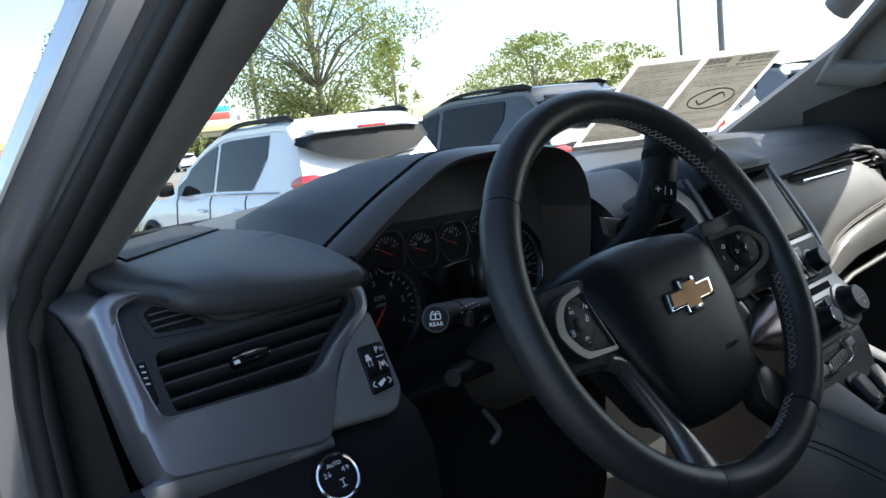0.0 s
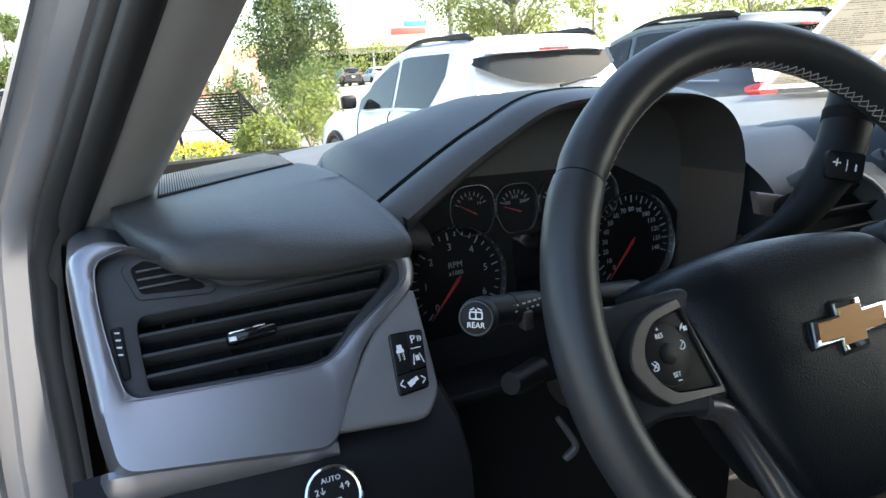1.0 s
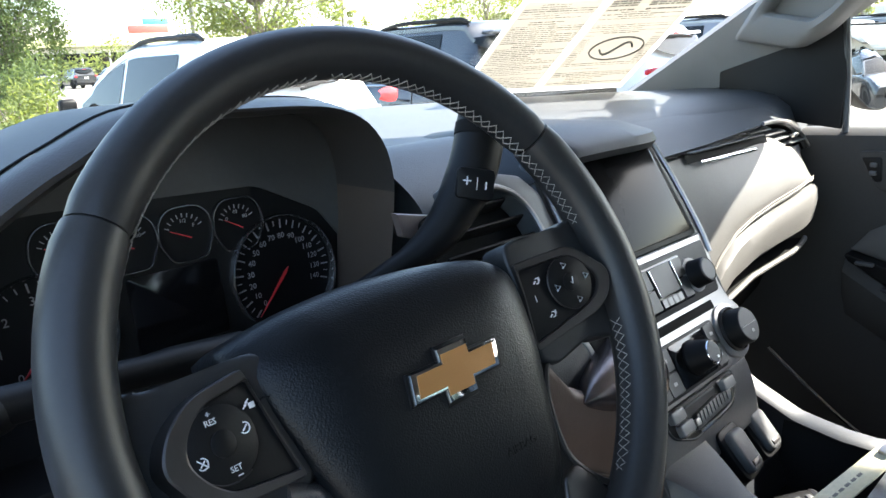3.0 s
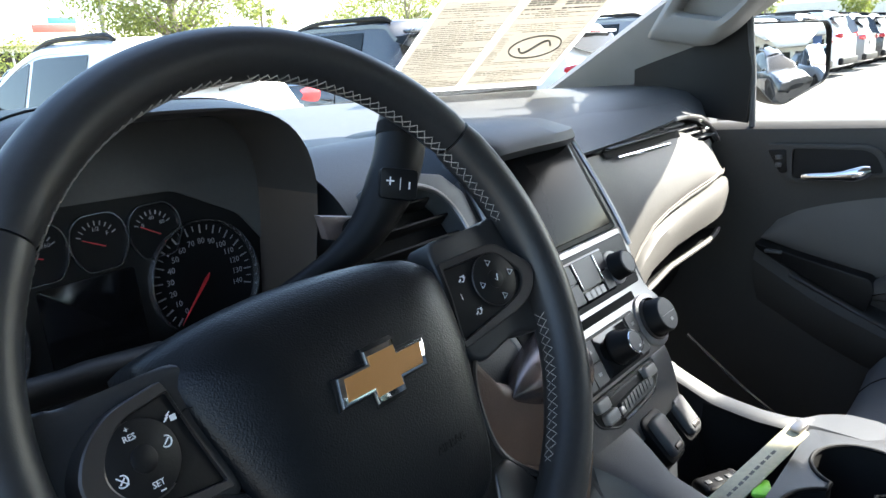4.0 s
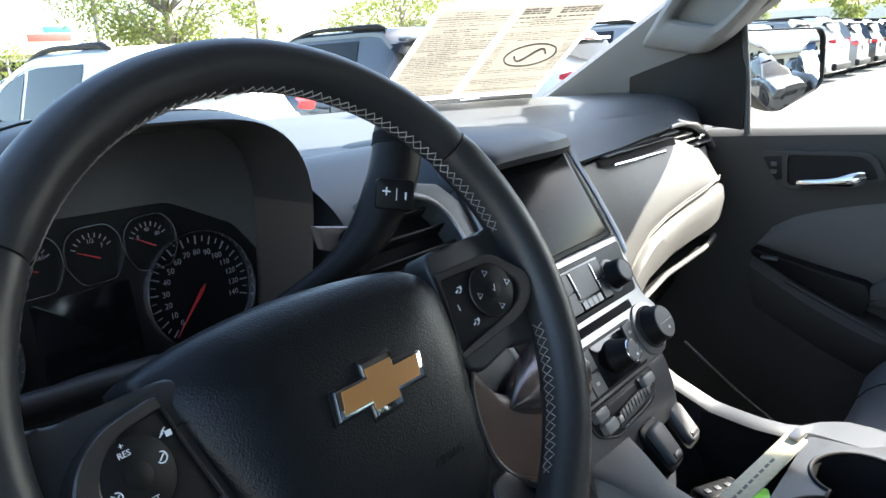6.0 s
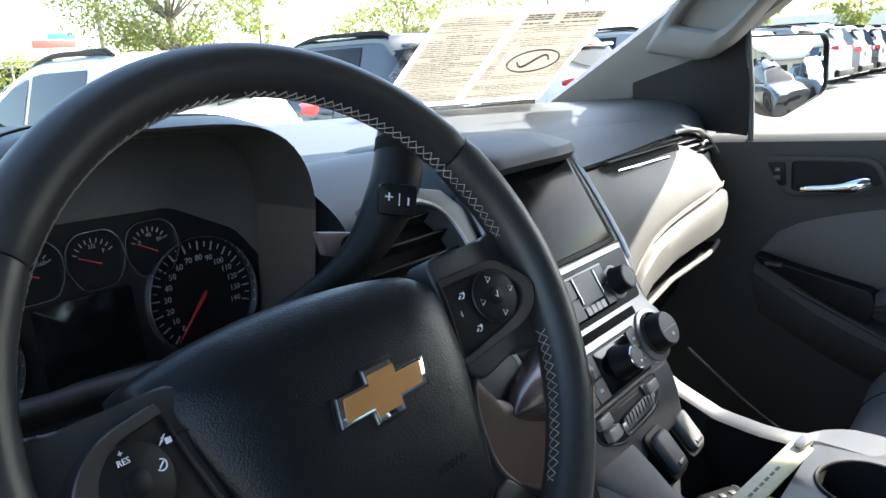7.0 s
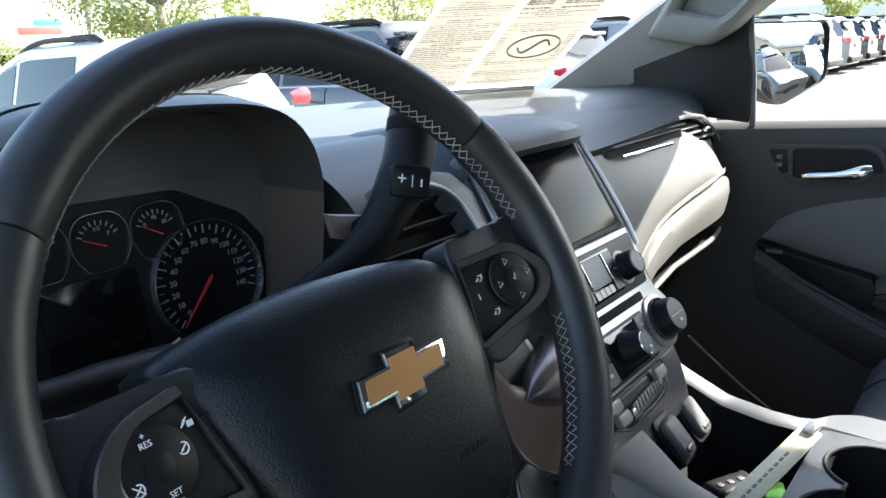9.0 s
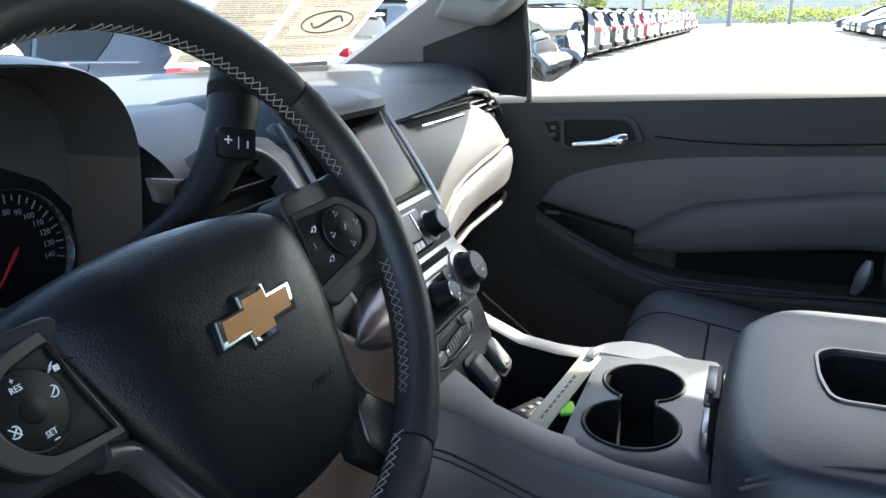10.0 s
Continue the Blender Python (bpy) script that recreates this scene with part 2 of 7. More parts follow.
def tube(pts, r, seg=10, closed=False, bm=None, caps=True):
    """A round bar through points; r is one radius or one for each point."""
    P = [Vector(p) for p in pts]
    n = len(P)
    rs = r if hasattr(r, "__len__") else [r] * n
    up = Vector((0.13, 0.31, 0.94)).normalized()
    rows = []
    prev = None
    for i, p in enumerate(P):
        if closed:
            t = (P[(i + 1) % n] - P[i - 1])
        else:
            t = P[min(i + 1, n - 1)] - P[max(i - 1, 0)]
        t.normalize()
        if prev is None:
            a = t.orthogonal() if abs(t.dot(up)) > 0.95 else up.cross(t)
        else:
            a = prev - t * prev.dot(t)
        a.normalize()
        prev = a
        c = t.cross(a)
        rows.append([p + (a * math.cos(q) + c * math.sin(q)) * rs[i] for q in np.linspace(0, 2 * math.pi, seg, endpoint=False)])
    if closed:
        rows.append(rows[0])
    return loft(rows, ring=True, caps=caps and not closed, bm=bm)


def turned(profile, seg=32, bm=None, m=None):
    """A body of revolution about z through (radius, height) pairs."""
    rows = [[(r * math.cos(q), r * math.sin(q), z) for q in np.linspace(0, 2 * math.pi, seg, endpoint=False)] for r, z in profile]
    b = loft(rows, ring=True)
    if m is not None:
        bmesh.ops.transform(b, matrix=m, verts=b.verts[:])
    return add(bm, b)


def rounded(poly, r, n=5):
    """The outline with its corners rounded by r (or one r each)."""
    out = []
    k = len(poly)
    for i in range(k):
        a, b, c = (Vector(poly[j % k][:2]) for j in (i - 1, i, i + 1))
        rr = r[i] if hasattr(r, "__len__") else r
        u, v = (a - b), (c - b)
        cut = min(rr, u.length * 0.48, v.length * 0.48)
        p, q = b + u.normalized() * cut, b + v.normalized() * cut
        for t in np.linspace(0, 1, n):
            out.append(tuple((1 - t) ** 2 * p + 2 * t * (1 - t) * b + t * t * q))
    return out


def slab(poly, z0, z1, bevel=0.0, seg=2, bm=None, m=None):
    """An outline in x, y raised from z0 to z1, its upper edge rounded."""
    b = bmesh.new()
    vs = [b.verts.new((x, y, z0)) for x, y in poly]
    f = b.faces.new(vs)
    r = bmesh.ops.extrude_face_region(b, geom=[f])
    top = [v for v in r["geom"] if isinstance(v, bmesh.types.BMVert)]
    for v in top:
        v.co.z = z1
    if bevel:
        ed = [e for e in b.edges if all(v in top for v in e.verts)]
        bmesh.ops.bevel(b, geom=ed, offset=bevel, segments=seg, affect="EDGES", profile=0.5, clamp_overlap=True)
    if m is not None:
        bmesh.ops.transform(b, matrix=m, verts=b.verts[:])
    return add(bm, b)


def frame_ring(outer, inner, z0, z1, bm=None, m=None):
    """A flat ring between two outlines of equal point count, with depth."""
    rows = [[(*p, z0) for p in outer], [(*p, z1 - 0.0006) for p in outer]]
    mid = [(o[0] * 0.9 + i[0] * 0.1, o[1] * 0.9 + i[1] * 0.1, z1) for o, i in zip(outer, inner)]
    mid2 = [(o[0] * 0.1 + i[0] * 0.9, o[1] * 0.1 + i[1] * 0.9, z1) for o, i in zip(outer, inner)]
    rows += [mid, mid2, [(*p, z1 - 0.0006) for p in inner], [(*p, z0) for p in inner]]
    b = loft(rows, ring=True)
    if m is not None:
        bmesh.ops.transform(b, matrix=m, verts=b.verts[:])
    return add(bm, b)


def lettering(body, size, m, bm=None, depth=0.0002, align="CENTER"):
    """Raised print with the built-in font, as mesh."""
    cu = bpy.data.curves.new("print", "FONT")
    cu.body, cu.size, cu.extrude, cu.align_x, cu.align_y, cu.resolution_u = body, size, depth, align, "CENTER", 2
    ob = bpy.data.objects.new("print", cu)
    me = bpy.data.meshes.new_from_object(ob)
    b = bmesh.new()
    b.from_mesh(me)
    bmesh.ops.transform(b, matrix=m, verts=b.verts[:])
    bpy.data.objects.remove(ob)
    bpy.data.curves.remove(cu)
    bpy.data.meshes.remove(me)
    return add(bm, b)


# ---- the car's shell
def screen_y(x, z):
    """The windscreen's surface."""
    return 0.95 - 0.37 * (x / 0.72) ** 2 - 1.63 * (z - 1.30)


def build_windscreen():
    rows = []
    for z in np.linspace(1.24, 1.70, 9):
        half = 0.80 - 0.42 * (z - 1.24)
        rows.append([(x, screen_y(x, z) + 0.03, z) for x in np.linspace(-half, half, 25)])
    b = loft(rows)
    ob = whole("windscreen", b, GLASS, "raked clear windscreen over the dashboard", "windscreen", kind="structure", angle=80)
    ob.visible_shadow = False
    return ob


build_windscreen()


def pillar_points(side):
    """Lines of the pillar as functions of y: inner edge, seal edge, paint edge, outer edge."""
    s = -1 if side == "left" else 1
    return (lambda y: Vector((s * (0.617 + 0.36 * (y + 0.0)), y, 1.622 - 0.80 * y)),
            lambda y: Vector((s * (0.671 + 0.405 * y), y, 1.638 - 0.94 * y)),
            lambda y: Vector((s * (0.655 + 0.487 * y), y, 1.728 - 1.067 * y)),
            lambda y: Vector((s * (0.658 + 0.595 * y), y, 1.825 - 1.31 * y)))


def build_left_pillar():
    A, B, C, D = pillar_points("left")
    ys = np.linspace(-0.75, 0.42, 14)
    # fabric-covered inner trim, rounded towards the glass
    rows = []
    for y in ys:
        a, b = A(y), B(y)
        mid = (a + b) / 2 + Vector((0.006, -0.014, 0.004))
        rows.append([a + Vector((0.004, 0.10, 0.05)), a + Vector((0.004, 0.03, 0.012)), a, a * 0.75 + b * 0.25 + Vector((0.004, -0.010, 0.003)), mid,
                     a * 0.2 + b * 0.8 + Vector((0, -0.008, 0)), b, b + Vector((-0.012, 0.012, 0.0))])
    foot = [p + Vector((0.0, 0.004, -0.006)) for p in rows[-1]]
    foot2 = [p + Vector((0.0, 0.05, -0.012)) for p in rows[-1]]
    trim = loft(rows + [foot, foot2])
    th = thing("left_pillar_trim", "pale grey fabric-covered windscreen pillar trim beside the dash", "pillar trim", kind="structure")
    part("trim_cover", trim, PILLAR_GREY, th)
    # rubber seal in two lips, running down the door opening
    for k, (f, off) in enumerate(((0.2, 0.0), (0.62, 0.006))):
        pts = [B(y) * (1 - f) + C(y) * f + Vector((-0.003, -0.004 - off, 0)) for y in ys]
        pts += [Vector((-0.858 - 0.009 * k, 0.415, 1.20)), Vector((-0.859 - 0.010 * k, 0.41, 1.12)), Vector((-0.858 - 0.011 * k, 0.40, 1.0)),
                Vector((-0.856 - 0.011 * k, 0.38, 0.8)), Vector((-0.856 - 0.011 * k, 0.36, 0.45))]
        part("seal_lip", tube(spline(pts, 40), 0.013, 10), RUBBER, th, "black rubber door seal")
    # painted body pillar with a rounded step
    rows = []
    for y in ys:
        c, d = C(y), D(y)
        row = [c + Vector((0.004, 0.02, -0.004)), c, c * 0.86 + d * 0.14 + Vector((-0.004, -0.008, 0)), c * 0.55 + d * 0.45 + Vector((-0.008, -0.006, 0)),
               c * 0.5 + d * 0.5 + Vector((-0.010, 0.004, 0)), c * 0.32 + d * 0.68 + Vector((-0.012, 0.004, 0)), c * 0.26 + d * 0.74 + Vector((-0.012, -0.006, 0)),
               c * 0.06 + d * 0.94 + Vector((-0.006, -0.004, 0)), d, d + Vector((0.0, 0.05, 0.01))]
        rows.append(row)
    last = rows[-1]
    for z, x0, x1 in ((1.235, -0.867, -0.915), (1.17, -0.873, -0.922), (1.06, -0.876, -0.934), (0.8, -0.876, -0.945), (0.4, -0.872, -0.95)):
        rows.append([Vector((x0 + (x1 - x0) * (p.x - last[1].x) / (last[8].x - last[1].x), p.y + 0.004, z + 0.3 * (p.z - last[1].z))) for p in last])
    th2 = thing("left_body_pillar", "silver painted door opening pillar with rounded step", "car pillar", kind="structure")
    part("painted_pillar", loft(rows), CAR_SILVER, th2)


build_left_pillar()


def build_right_pillar():
    th = thing("right_pillar_trim", "grey fabric-covered windscreen pillar trim with moulded grab handle", "pillar trim", kind="structure")
    rows = []
    for k in np.linspace(0, 1, 14):
        y = 0.60 - 0.85 * k
        z = 1.268 + 0.50 * k
        x = 0.765 - 0.14 * k ** 1.3
        w = 0.095 + 0.045 * math.sin(math.pi * min(1, k * 1.6)) - 0.01 * k
        e = Vector((x - 0.03, y, z))
        rows.append([e + Vector((0.06, 0.03, 0.01)), e, e + Vector((0.006, -w * 0.35, -0.006)), e + Vector((0.022, -w * 0.8, -0.012)),
                     e + Vector((0.035, -w * 1.15, -0.02)), e + Vector((0.07, -w * 1.2, -0.02))])
    part("trim_cover", loft(rows), PILLAR_GREY, th)
    # moulded grab handle: a thick rounded body with a finger pocket
    lean = Matrix(((0, -0.24, -1, 1.036), (1, 0, 0, 0), (0, 1, 0, 0), (0, 0, 0, 1)))
    rad = [0.012, 0.03, 0.04, 0.02, 0.02, 0.04, 0.02, 0.014]
    body = rounded([(0.350, 1.372), (0.300, 1.440), (0.170, 1.562), (0.020, 1.660), (-0.040, 1.610), (0.070, 1.495), (0.190, 1.380), (0.243, 1.352)], rad, 7)
    well = rounded([(0.286, 1.416), (0.266, 1.440), (0.160, 1.530), (0.040, 1.612), (0.005, 1.582), (0.085, 1.502), (0.180, 1.416), (0.208, 1.400)], [r * 0.6 for r in rad], 7)
    mid = [(0.5 * a[0] + 0.5 * b[0], 0.5 * a[1] + 0.5 * b[1]) for a, b in zip(body, well)]
    rows = [[(*p, -0.03) for p in body], [(*p, 0.012) for p in body], [(a[0] * 0.88 + b[0] * 0.12, a[1] * 0.88 + b[1] * 0.12, 0.022) for a, b in zip(body, well)], [(*p, 0.030) for p in mid],
            [(a[0] * 0.12 + b[0] * 0.88, a[1] * 0.12 + b[1] * 0.88, 0.027) for a, b in zip(body, well)], [(*p, 0.018) for p in well], [(*p, -0.008) for p in well]]
    rows.append([(0.14 + (p[0] - 0.14) * 0.2, 1.506 + (p[1] - 1.506) * 0.2, -0.010) for p in well])
    b = loft(rows, ring=True, caps=True)
    bmesh.ops.transform(b, matrix=lean, verts=b.verts[:])
    part("grab_handle", b, PILLAR_GREY, th, "moulded grey grab handle with finger pocket", angle=50)
    return th


build_right_pillar()


def build_roof():
    rows = []
    for x in np.linspace(-0.64, 0.66, 12):
        rows.append([(x, y, 1.735 + 0.05 * (1 - (x / 0.66) ** 2) + 0.02 * math.sin((0.12 - y) * 1.2)) for y in np.linspace(screen_y(x, 1.735) + 0.02, -2.2, 12)])
    b = thick(loft(rows), -0.03)
    whole("ceiling", b, PILLAR_GREY, "grey headliner of the cabin", "headliner", kind="structure", angle=60)


build_roof()


def build_floor():
    b = box(1.66, 2.8, 0.04, (0, -0.55, 0.50))
    whole("floor", b, CARPET, "black carpeted cabin floor", "floor", kind="structure")
    b = box(1.72, 0.04, 0.80, (0, 0.72, 0.88))
    whole("firewall", b, DEEP, "dark bulkhead behind the dashboard", "bulkhead", kind="structure")
    b = box(1.5, 0.05, 0.65, (0, -2.1, 0.83))
    whole("rear_wall", b, DEEP, "dark rear of the cabin", "cabin wall", kind="structure")
    b = box(1.4, 0.01, 0.60, (0, -2.1, 1.45))
    whole("rear_window", b, TINT, "tinted rear window of the cabin", "window", kind="structure")


build_floor()


def build_cabin_sides():
    """Closes the cabin behind the front doors."""
    for s, y0, name in ((-1, -0.58, "left_cabin_side"), (1, -0.80, "right_cabin_side")):
        th = thing(name, "dark rear door and centre pillar of the cabin", "cabin side", kind="structure")
        part("lower_panel", box(0.06, 2.1 + y0, 0.75, (s * 0.86, (y0 - 2.1) / 2, 0.86), 0.01), DOOR_DARK, th)
        part("centre_pillar", box(0.07, 0.20, 0.56, (s * 0.80, y0 - 0.10, 1.49), 0.02, rot=Matrix.Rotation(radians(-s * 14), 4, "Y")), PILLAR_GREY, th)
        # left pane is tinted; the unseen right one is opaque, added to block sun
        part("rear_window", box(0.01, 1.9 + y0, 0.56, (s * 0.80, (y0 - 2.2) / 2, 1.49), 0, rot=Matrix.Rotation(radians(-s * 14), 4, "Y")), TINT if s < 0 else DEEP, th, "dark rear window pane")
    part("roof_rail", tube([(-0.70, 0.30, 1.52), (-0.675, 0.12, 1.66), (-0.66, -0.1, 1.73), (-0.66, -2.1, 1.74)], 0.03, 10), PILLAR_GREY, th)


build_cabin_sides()


# ---- passenger door
def build_passenger_door():
    door = thing("passenger_door", "closed dark passenger door with grey cloth insert and armrest", "car door")

    def shell_x(y, z):
        return 0.752 + 0.02 * ((z - 0.9) / 0.35) ** 2 * (1 if z < 0.9 else 0.4)

    rows = []
    for z in np.linspace(0.52, 1.200, 16):
        rows.append([(shell_x(y, z), y, z + 0.022 * (0.17 - y) / 0.63 * (1 if z > 1.1 else 0)) for y in np.linspace(0.34, -1.0, 24)])
    top = [(p[0] + 0.012, p[1], p[2] + 0.010) for p in rows[-1]]
    top2 = [(p[0] + 0.05, p[1], p[2] + 0.012) for p in rows[-1]]
    out = [(p[0] + 0.11, p[1], p[2] - 0.02) for p in rows[-1]]
    part("door_skin", loft(rows + [top, top2, out, [(p[0] + 0.09, p[1], 0.4) for p in rows[0]]]), DOOR_DARK, door)
    # cloth insert
    up = spline([(0.135, 1.005), (0.10, 1.045), (0.02, 1.075), (-0.10, 1.098), (-0.30, 1.112), (-0.60, 1.125), (-1.0, 1.135)], 30)
    lo = spline([(0.135, 1.0), (0.06, 0.975), (-0.02, 0.955), (-0.10, 0.95), (-0.30, 0.945), (-0.60, 0.95), (-1.0, 0.95)], 30)
    rows = []
    for k in np.linspace(0, 1, 8):
        puff = 0.012 * math.sin(math.pi * k) ** 0.5
        rows.append([(shell_x(u[0], u[1]) - 0.003 - puff, u[0] * (1 - k) + l[0] * k, u[1] * (1 - k) + l[1] * k) for u, l in zip(up, lo)])
    part("cloth_insert", loft(rows), DOOR_GREY, door, "grey cloth door insert")
    # armrest pad
    rows = []
    for y in np.linspace(-0.055, -1.0, 40):
        k = min(1, (-0.055 - y) / 0.14)
        s = math.sin(k * math.pi / 2)
        rise = 0.045 * min(1, max(0, -0.14 - y) / 0.30)
        zt, zb = 0.945 + 0.068 * s + rise, 0.912 + 0.014 * s + rise * 0.8
        d = 0.03 + 0.05 * s
        prof = spline([(0.75, zt), (0.75 - d * 0.5, zt + 0.001), (0.75 - d * 0.85, zt - 0.008), (0.75 - d, zt - 0.024), (0.75 - d * 1.02, (zt + zb) / 2), (0.75 - d * 0.9, zb + 0.008), (0.75 - d * 0.4, zb), (0.75, zb)], 22)
        rows.append([(p[0], y, p[1]) for p in prof])
    part("armrest", loft(rows), DOOR_PAD, door, "padded grey armrest")
    # pull pocket below the armrest
    rows = []
    for y in np.linspace(-0.14, -0.50, 10):
        rows.append([(0.70, y, 0.935 - 0.07 * (y + 0.14)), (0.748, y, 0.935 - 0.07 * (y + 0.14)), (0.748, y, 0.872), (0.70, y, 0.868)])
    part("pull_pocket", loft(rows), DEEP, door, "dark door pull pocket")
    pts = spline([(0.705, -0.452, 0.878), (0.70, -0.462, 0.905), (0.70, -0.470, 0.945)], 10)
    part("pull_grip", tube(pts, [0.006 + 0.008 * math.sin(math.pi * i / 9) for i in range(10)], 8), SILVER, door, "satin metal pull grip")
    # switch panel and trim line
    sw = rounded([(0.142, 0.998), (-0.055, 0.955), (-0.062, 0.93), (-0.05, 0.893), (0.01, 0.925), (0.135, 0.985)], 0.008)
    m = basis((0.712, 0, 0), (0, 1, 0), (0, 0, 1), (-1, 0, 0))
    m = Matrix(((0, 0, -1, 0.752), (1, 0, 0, 0), (0, 1, 0, 0), (0, 0, 0, 1)))
    part("switch_panel", slab(sw, 0, 0.035, 0.005, m=m), BLACK, door, "black window switch panel")
    part("window_switch", box(0.012, 0.03, 0.006, (0.714, 0.105, 0.985), 0.002), TITAN, door, "small window switch")
    pts = spline([(0.715, 0.075, 0.945), (0.712, 0.0, 0.912), (0.708, -0.07, 0.882), (0.70, -0.14, 0.862), (0.695, -0.28, 0.862), (0.695, -0.46, 0.872), (0.695, -0.8, 0.88)], 40)
    part("trim_line", tube(pts, 0.0045, 8), SATIN, door, "thin satin trim line")
    part("pocket_trim", tube(spline([(0.69, 0.249, 0.800), (0.69, 0.189, 0.754), (0.69, 0.118, 0.702), (0.69, 0.05, 0.662)], 12), 0.0036, 6), CHROME, door, "thin bright lower trim strip")
    rows = []
    for p in spline([(0.715, 0.14, 0.93), (0.70, 0.0, 0.86), (0.695, -0.14, 0.82), (0.69, -0.5, 0.82), (0.69, -1.0, 0.83)], 20):
        rows.append([(0.755, p[1], p[2] + 0.06), (p[0] + 0.012, p[1], p[2] + 0.055), (p[0], p[1], p[2] + 0.035), (p[0] + 0.005, p[1], p[2]), (0.755, p[1], p[2] - 0.06)])
    part("map_pocket", loft(rows), DOOR_DARK, door, "dark moulded door pocket")
    part("panel_seam", tube(spline([(0.7500, -0.085, 1.142), (0.7505, -0.17, 1.135), (0.7505, -0.30, 1.134), (0.7505, -0.50, 1.143), (0.7505, -0.80, 1.155)], 24), 0.0016, 6), DEEP, door, "dark seam across the panel")
    # release handle in its dished bezel
    out = rounded([(0.142, 1.176), (-0.028, 1.180), (-0.048, 1.171), (-0.068, 1.130), (0.086, 1.107), (0.106, 1.114)], 0.012)
    inn = rounded([(0.092, 1.170), (-0.022, 1.172), (-0.040, 1.164), (-0.055, 1.134), (0.082, 1.115), (0.09, 1.12)], 0.010)
    part("handle_bezel", frame_ring(out, inn, 0, 0.009, m=m), DOOR_DARK, door, "dark raised handle surround")
    part("handle_cup", slab(inn, 0.0, 0.003, m=m), BLACK, door)
    pts = spline([(0.735, 0.070, 1.122), (0.728, 0.03, 1.126), (0.724, -0.01, 1.132), (0.726, -0.038, 1.142)], 14)
    part("release_handle", tube(pts, [0.006, 0.0075, 0.008, 0.008, 0.008, 0.008, 0.008, 0.009, 0.010, 0.012, 0.013, 0.013, 0.012, 0.008], 10), CHROME, door, "chrome door release handle")
    lock = rounded([(0.134, 1.166), (0.102, 1.168), (0.098, 1.126), (0.110, 1.124)], 0.005)
    part("lock_panel", slab(lock, 0.0, 0.0105, 0.001, m=m), BLACK, door, "small black lock panel")
    for z in (1.154, 1.140):
        part("lock_button", box(0.006, 0.011, 0.008, (0.740, 0.113, z), 0.002), TITAN, door, "small lock button")
    return door


build_passenger_door()


def build_sail():
    """Dark corner panel between pillar and side window."""
    poly = [(0.40, 1.24), (0.176, 1.212), (0.172, 1.30), (0.178, 1.44), (0.20, 1.47), (0.40, 1.32)]
    m = Matrix(((0, 0, -1, 0.762), (1, 0, 0, 0), (0, 1, 0, 0), (0, 0, 0, 1)))
    th = thing("window_corner", "dark triangular corner panel ahead of the side window", "corner panel", kind="structure")
    part("corner_panel", slab(poly, 0, 0.012, 0.003, m=m), BLACK, th)
    part("window_channel", tube([(0.765, 0.17, 1.205), (0.76, 0.172, 1.30), (0.74, 0.180, 1.45), (0.66, 0.185, 1.70)], 0.006, 8), TITAN, th, "grey window channel edge")
    rows = [[(0.775, y, 1.20 + 0.0), (0.725, y, 1.46), (0.655, y, 1.74)] for y in np.linspace(0.175, -1.0, 6)]
    pane = part("side_pane", loft(rows), GLASS, th, "clear side window pane", angle=80)
    pane.visible_shadow = False
    pts = [(0.70, 0.30, 1.52), (0.675, 0.12, 1.66), (0.66, -0.1, 1.73), (0.66, -1.2, 1.74)]
    part("roof_rail", tube(spline(pts, 20), 0.03, 10), PILLAR_GREY, th)
    rows = [[(0.698, y, 1.632), (0.690, y, 1.628), (0.668, y, 1.70), (0.650, y, 1.75)] for y in np.linspace(0.10, -1.1, 8)]
    part("door_frame", thick(loft(rows), 0.02), DOOR_DARK, th, "dark upper door frame")


build_sail()


def build_side_mirror():
    th = thing("side_mirror", "black door mirror with clear glass outside the passenger window", "mirror")
    c = Vector((1.0, 0.18, 1.302))
    look_at = basis(c, (0.92, -0.38, 0.0), (0, 0, 1), (-0.38, -0.92, 0.03))
    out = rounded([(-0.122, 0.090), (0.110, 0.086), (0.125, 0.07), (0.125, -0.020), (0.110, -0.040), (-0.015, -0.078), (-0.045, -0.076), (-0.122, -0.020)], 0.014, 6)
    inn = [(x * 0.972, y * 0.96) for x, y in out]
    rows = []
    for k in np.linspace(0, 1, 8):
        f = math.sqrt(max(0.02, 1 - k * k))
        rows.append([(x * f, y * f, -0.10 * k) for x, y in out])
    part("mirror_shell", loft(rows, ring=True, caps=True), BLACK, th, "black mirror housing", place=look_at)
    part("mirror_rim", frame_ring(out, inn, -0.004, 0.009), BLACK, th, place=look_at)
    rows = [[(x * f, y * f, 0.0115 - ((x * f) ** 2 + (y * f) ** 2) / (2 * 1.1)) for x, y in inn] for f in np.linspace(1.0, 0.02, 16)]
    part("mirror_glass", loft(rows, ring=True, caps=True), MIRROR, th, "convex mirror glass", place=look_at, angle=80)
    part("mirror_arm", tube([(0.80, 0.30, 1.19), (0.90, 0.29, 1.19), (0.98, 0.26, 1.215)], [0.03, 0.026, 0.022], 10), BLACK, th)
    return th


build_side_mirror()


# ---- dashboard
TILT_N = Vector((0, -0.86, 0.51)).normalized()
TILT_UP = Vector((0, 0.51, 0.86)).normalized()
LEFT_FACE = basis((-0.62, 0.205, 1.17), (1, 0, 0), TILT_UP, TILT_N)
STACK = basis((0.0, 0.130, 1.16), (1, 0, 0), TILT_UP, TILT_N)


dash = thing("dashboard", "black and grey soft-touch dashboard with silver trim below the windscreen", "dashboard")


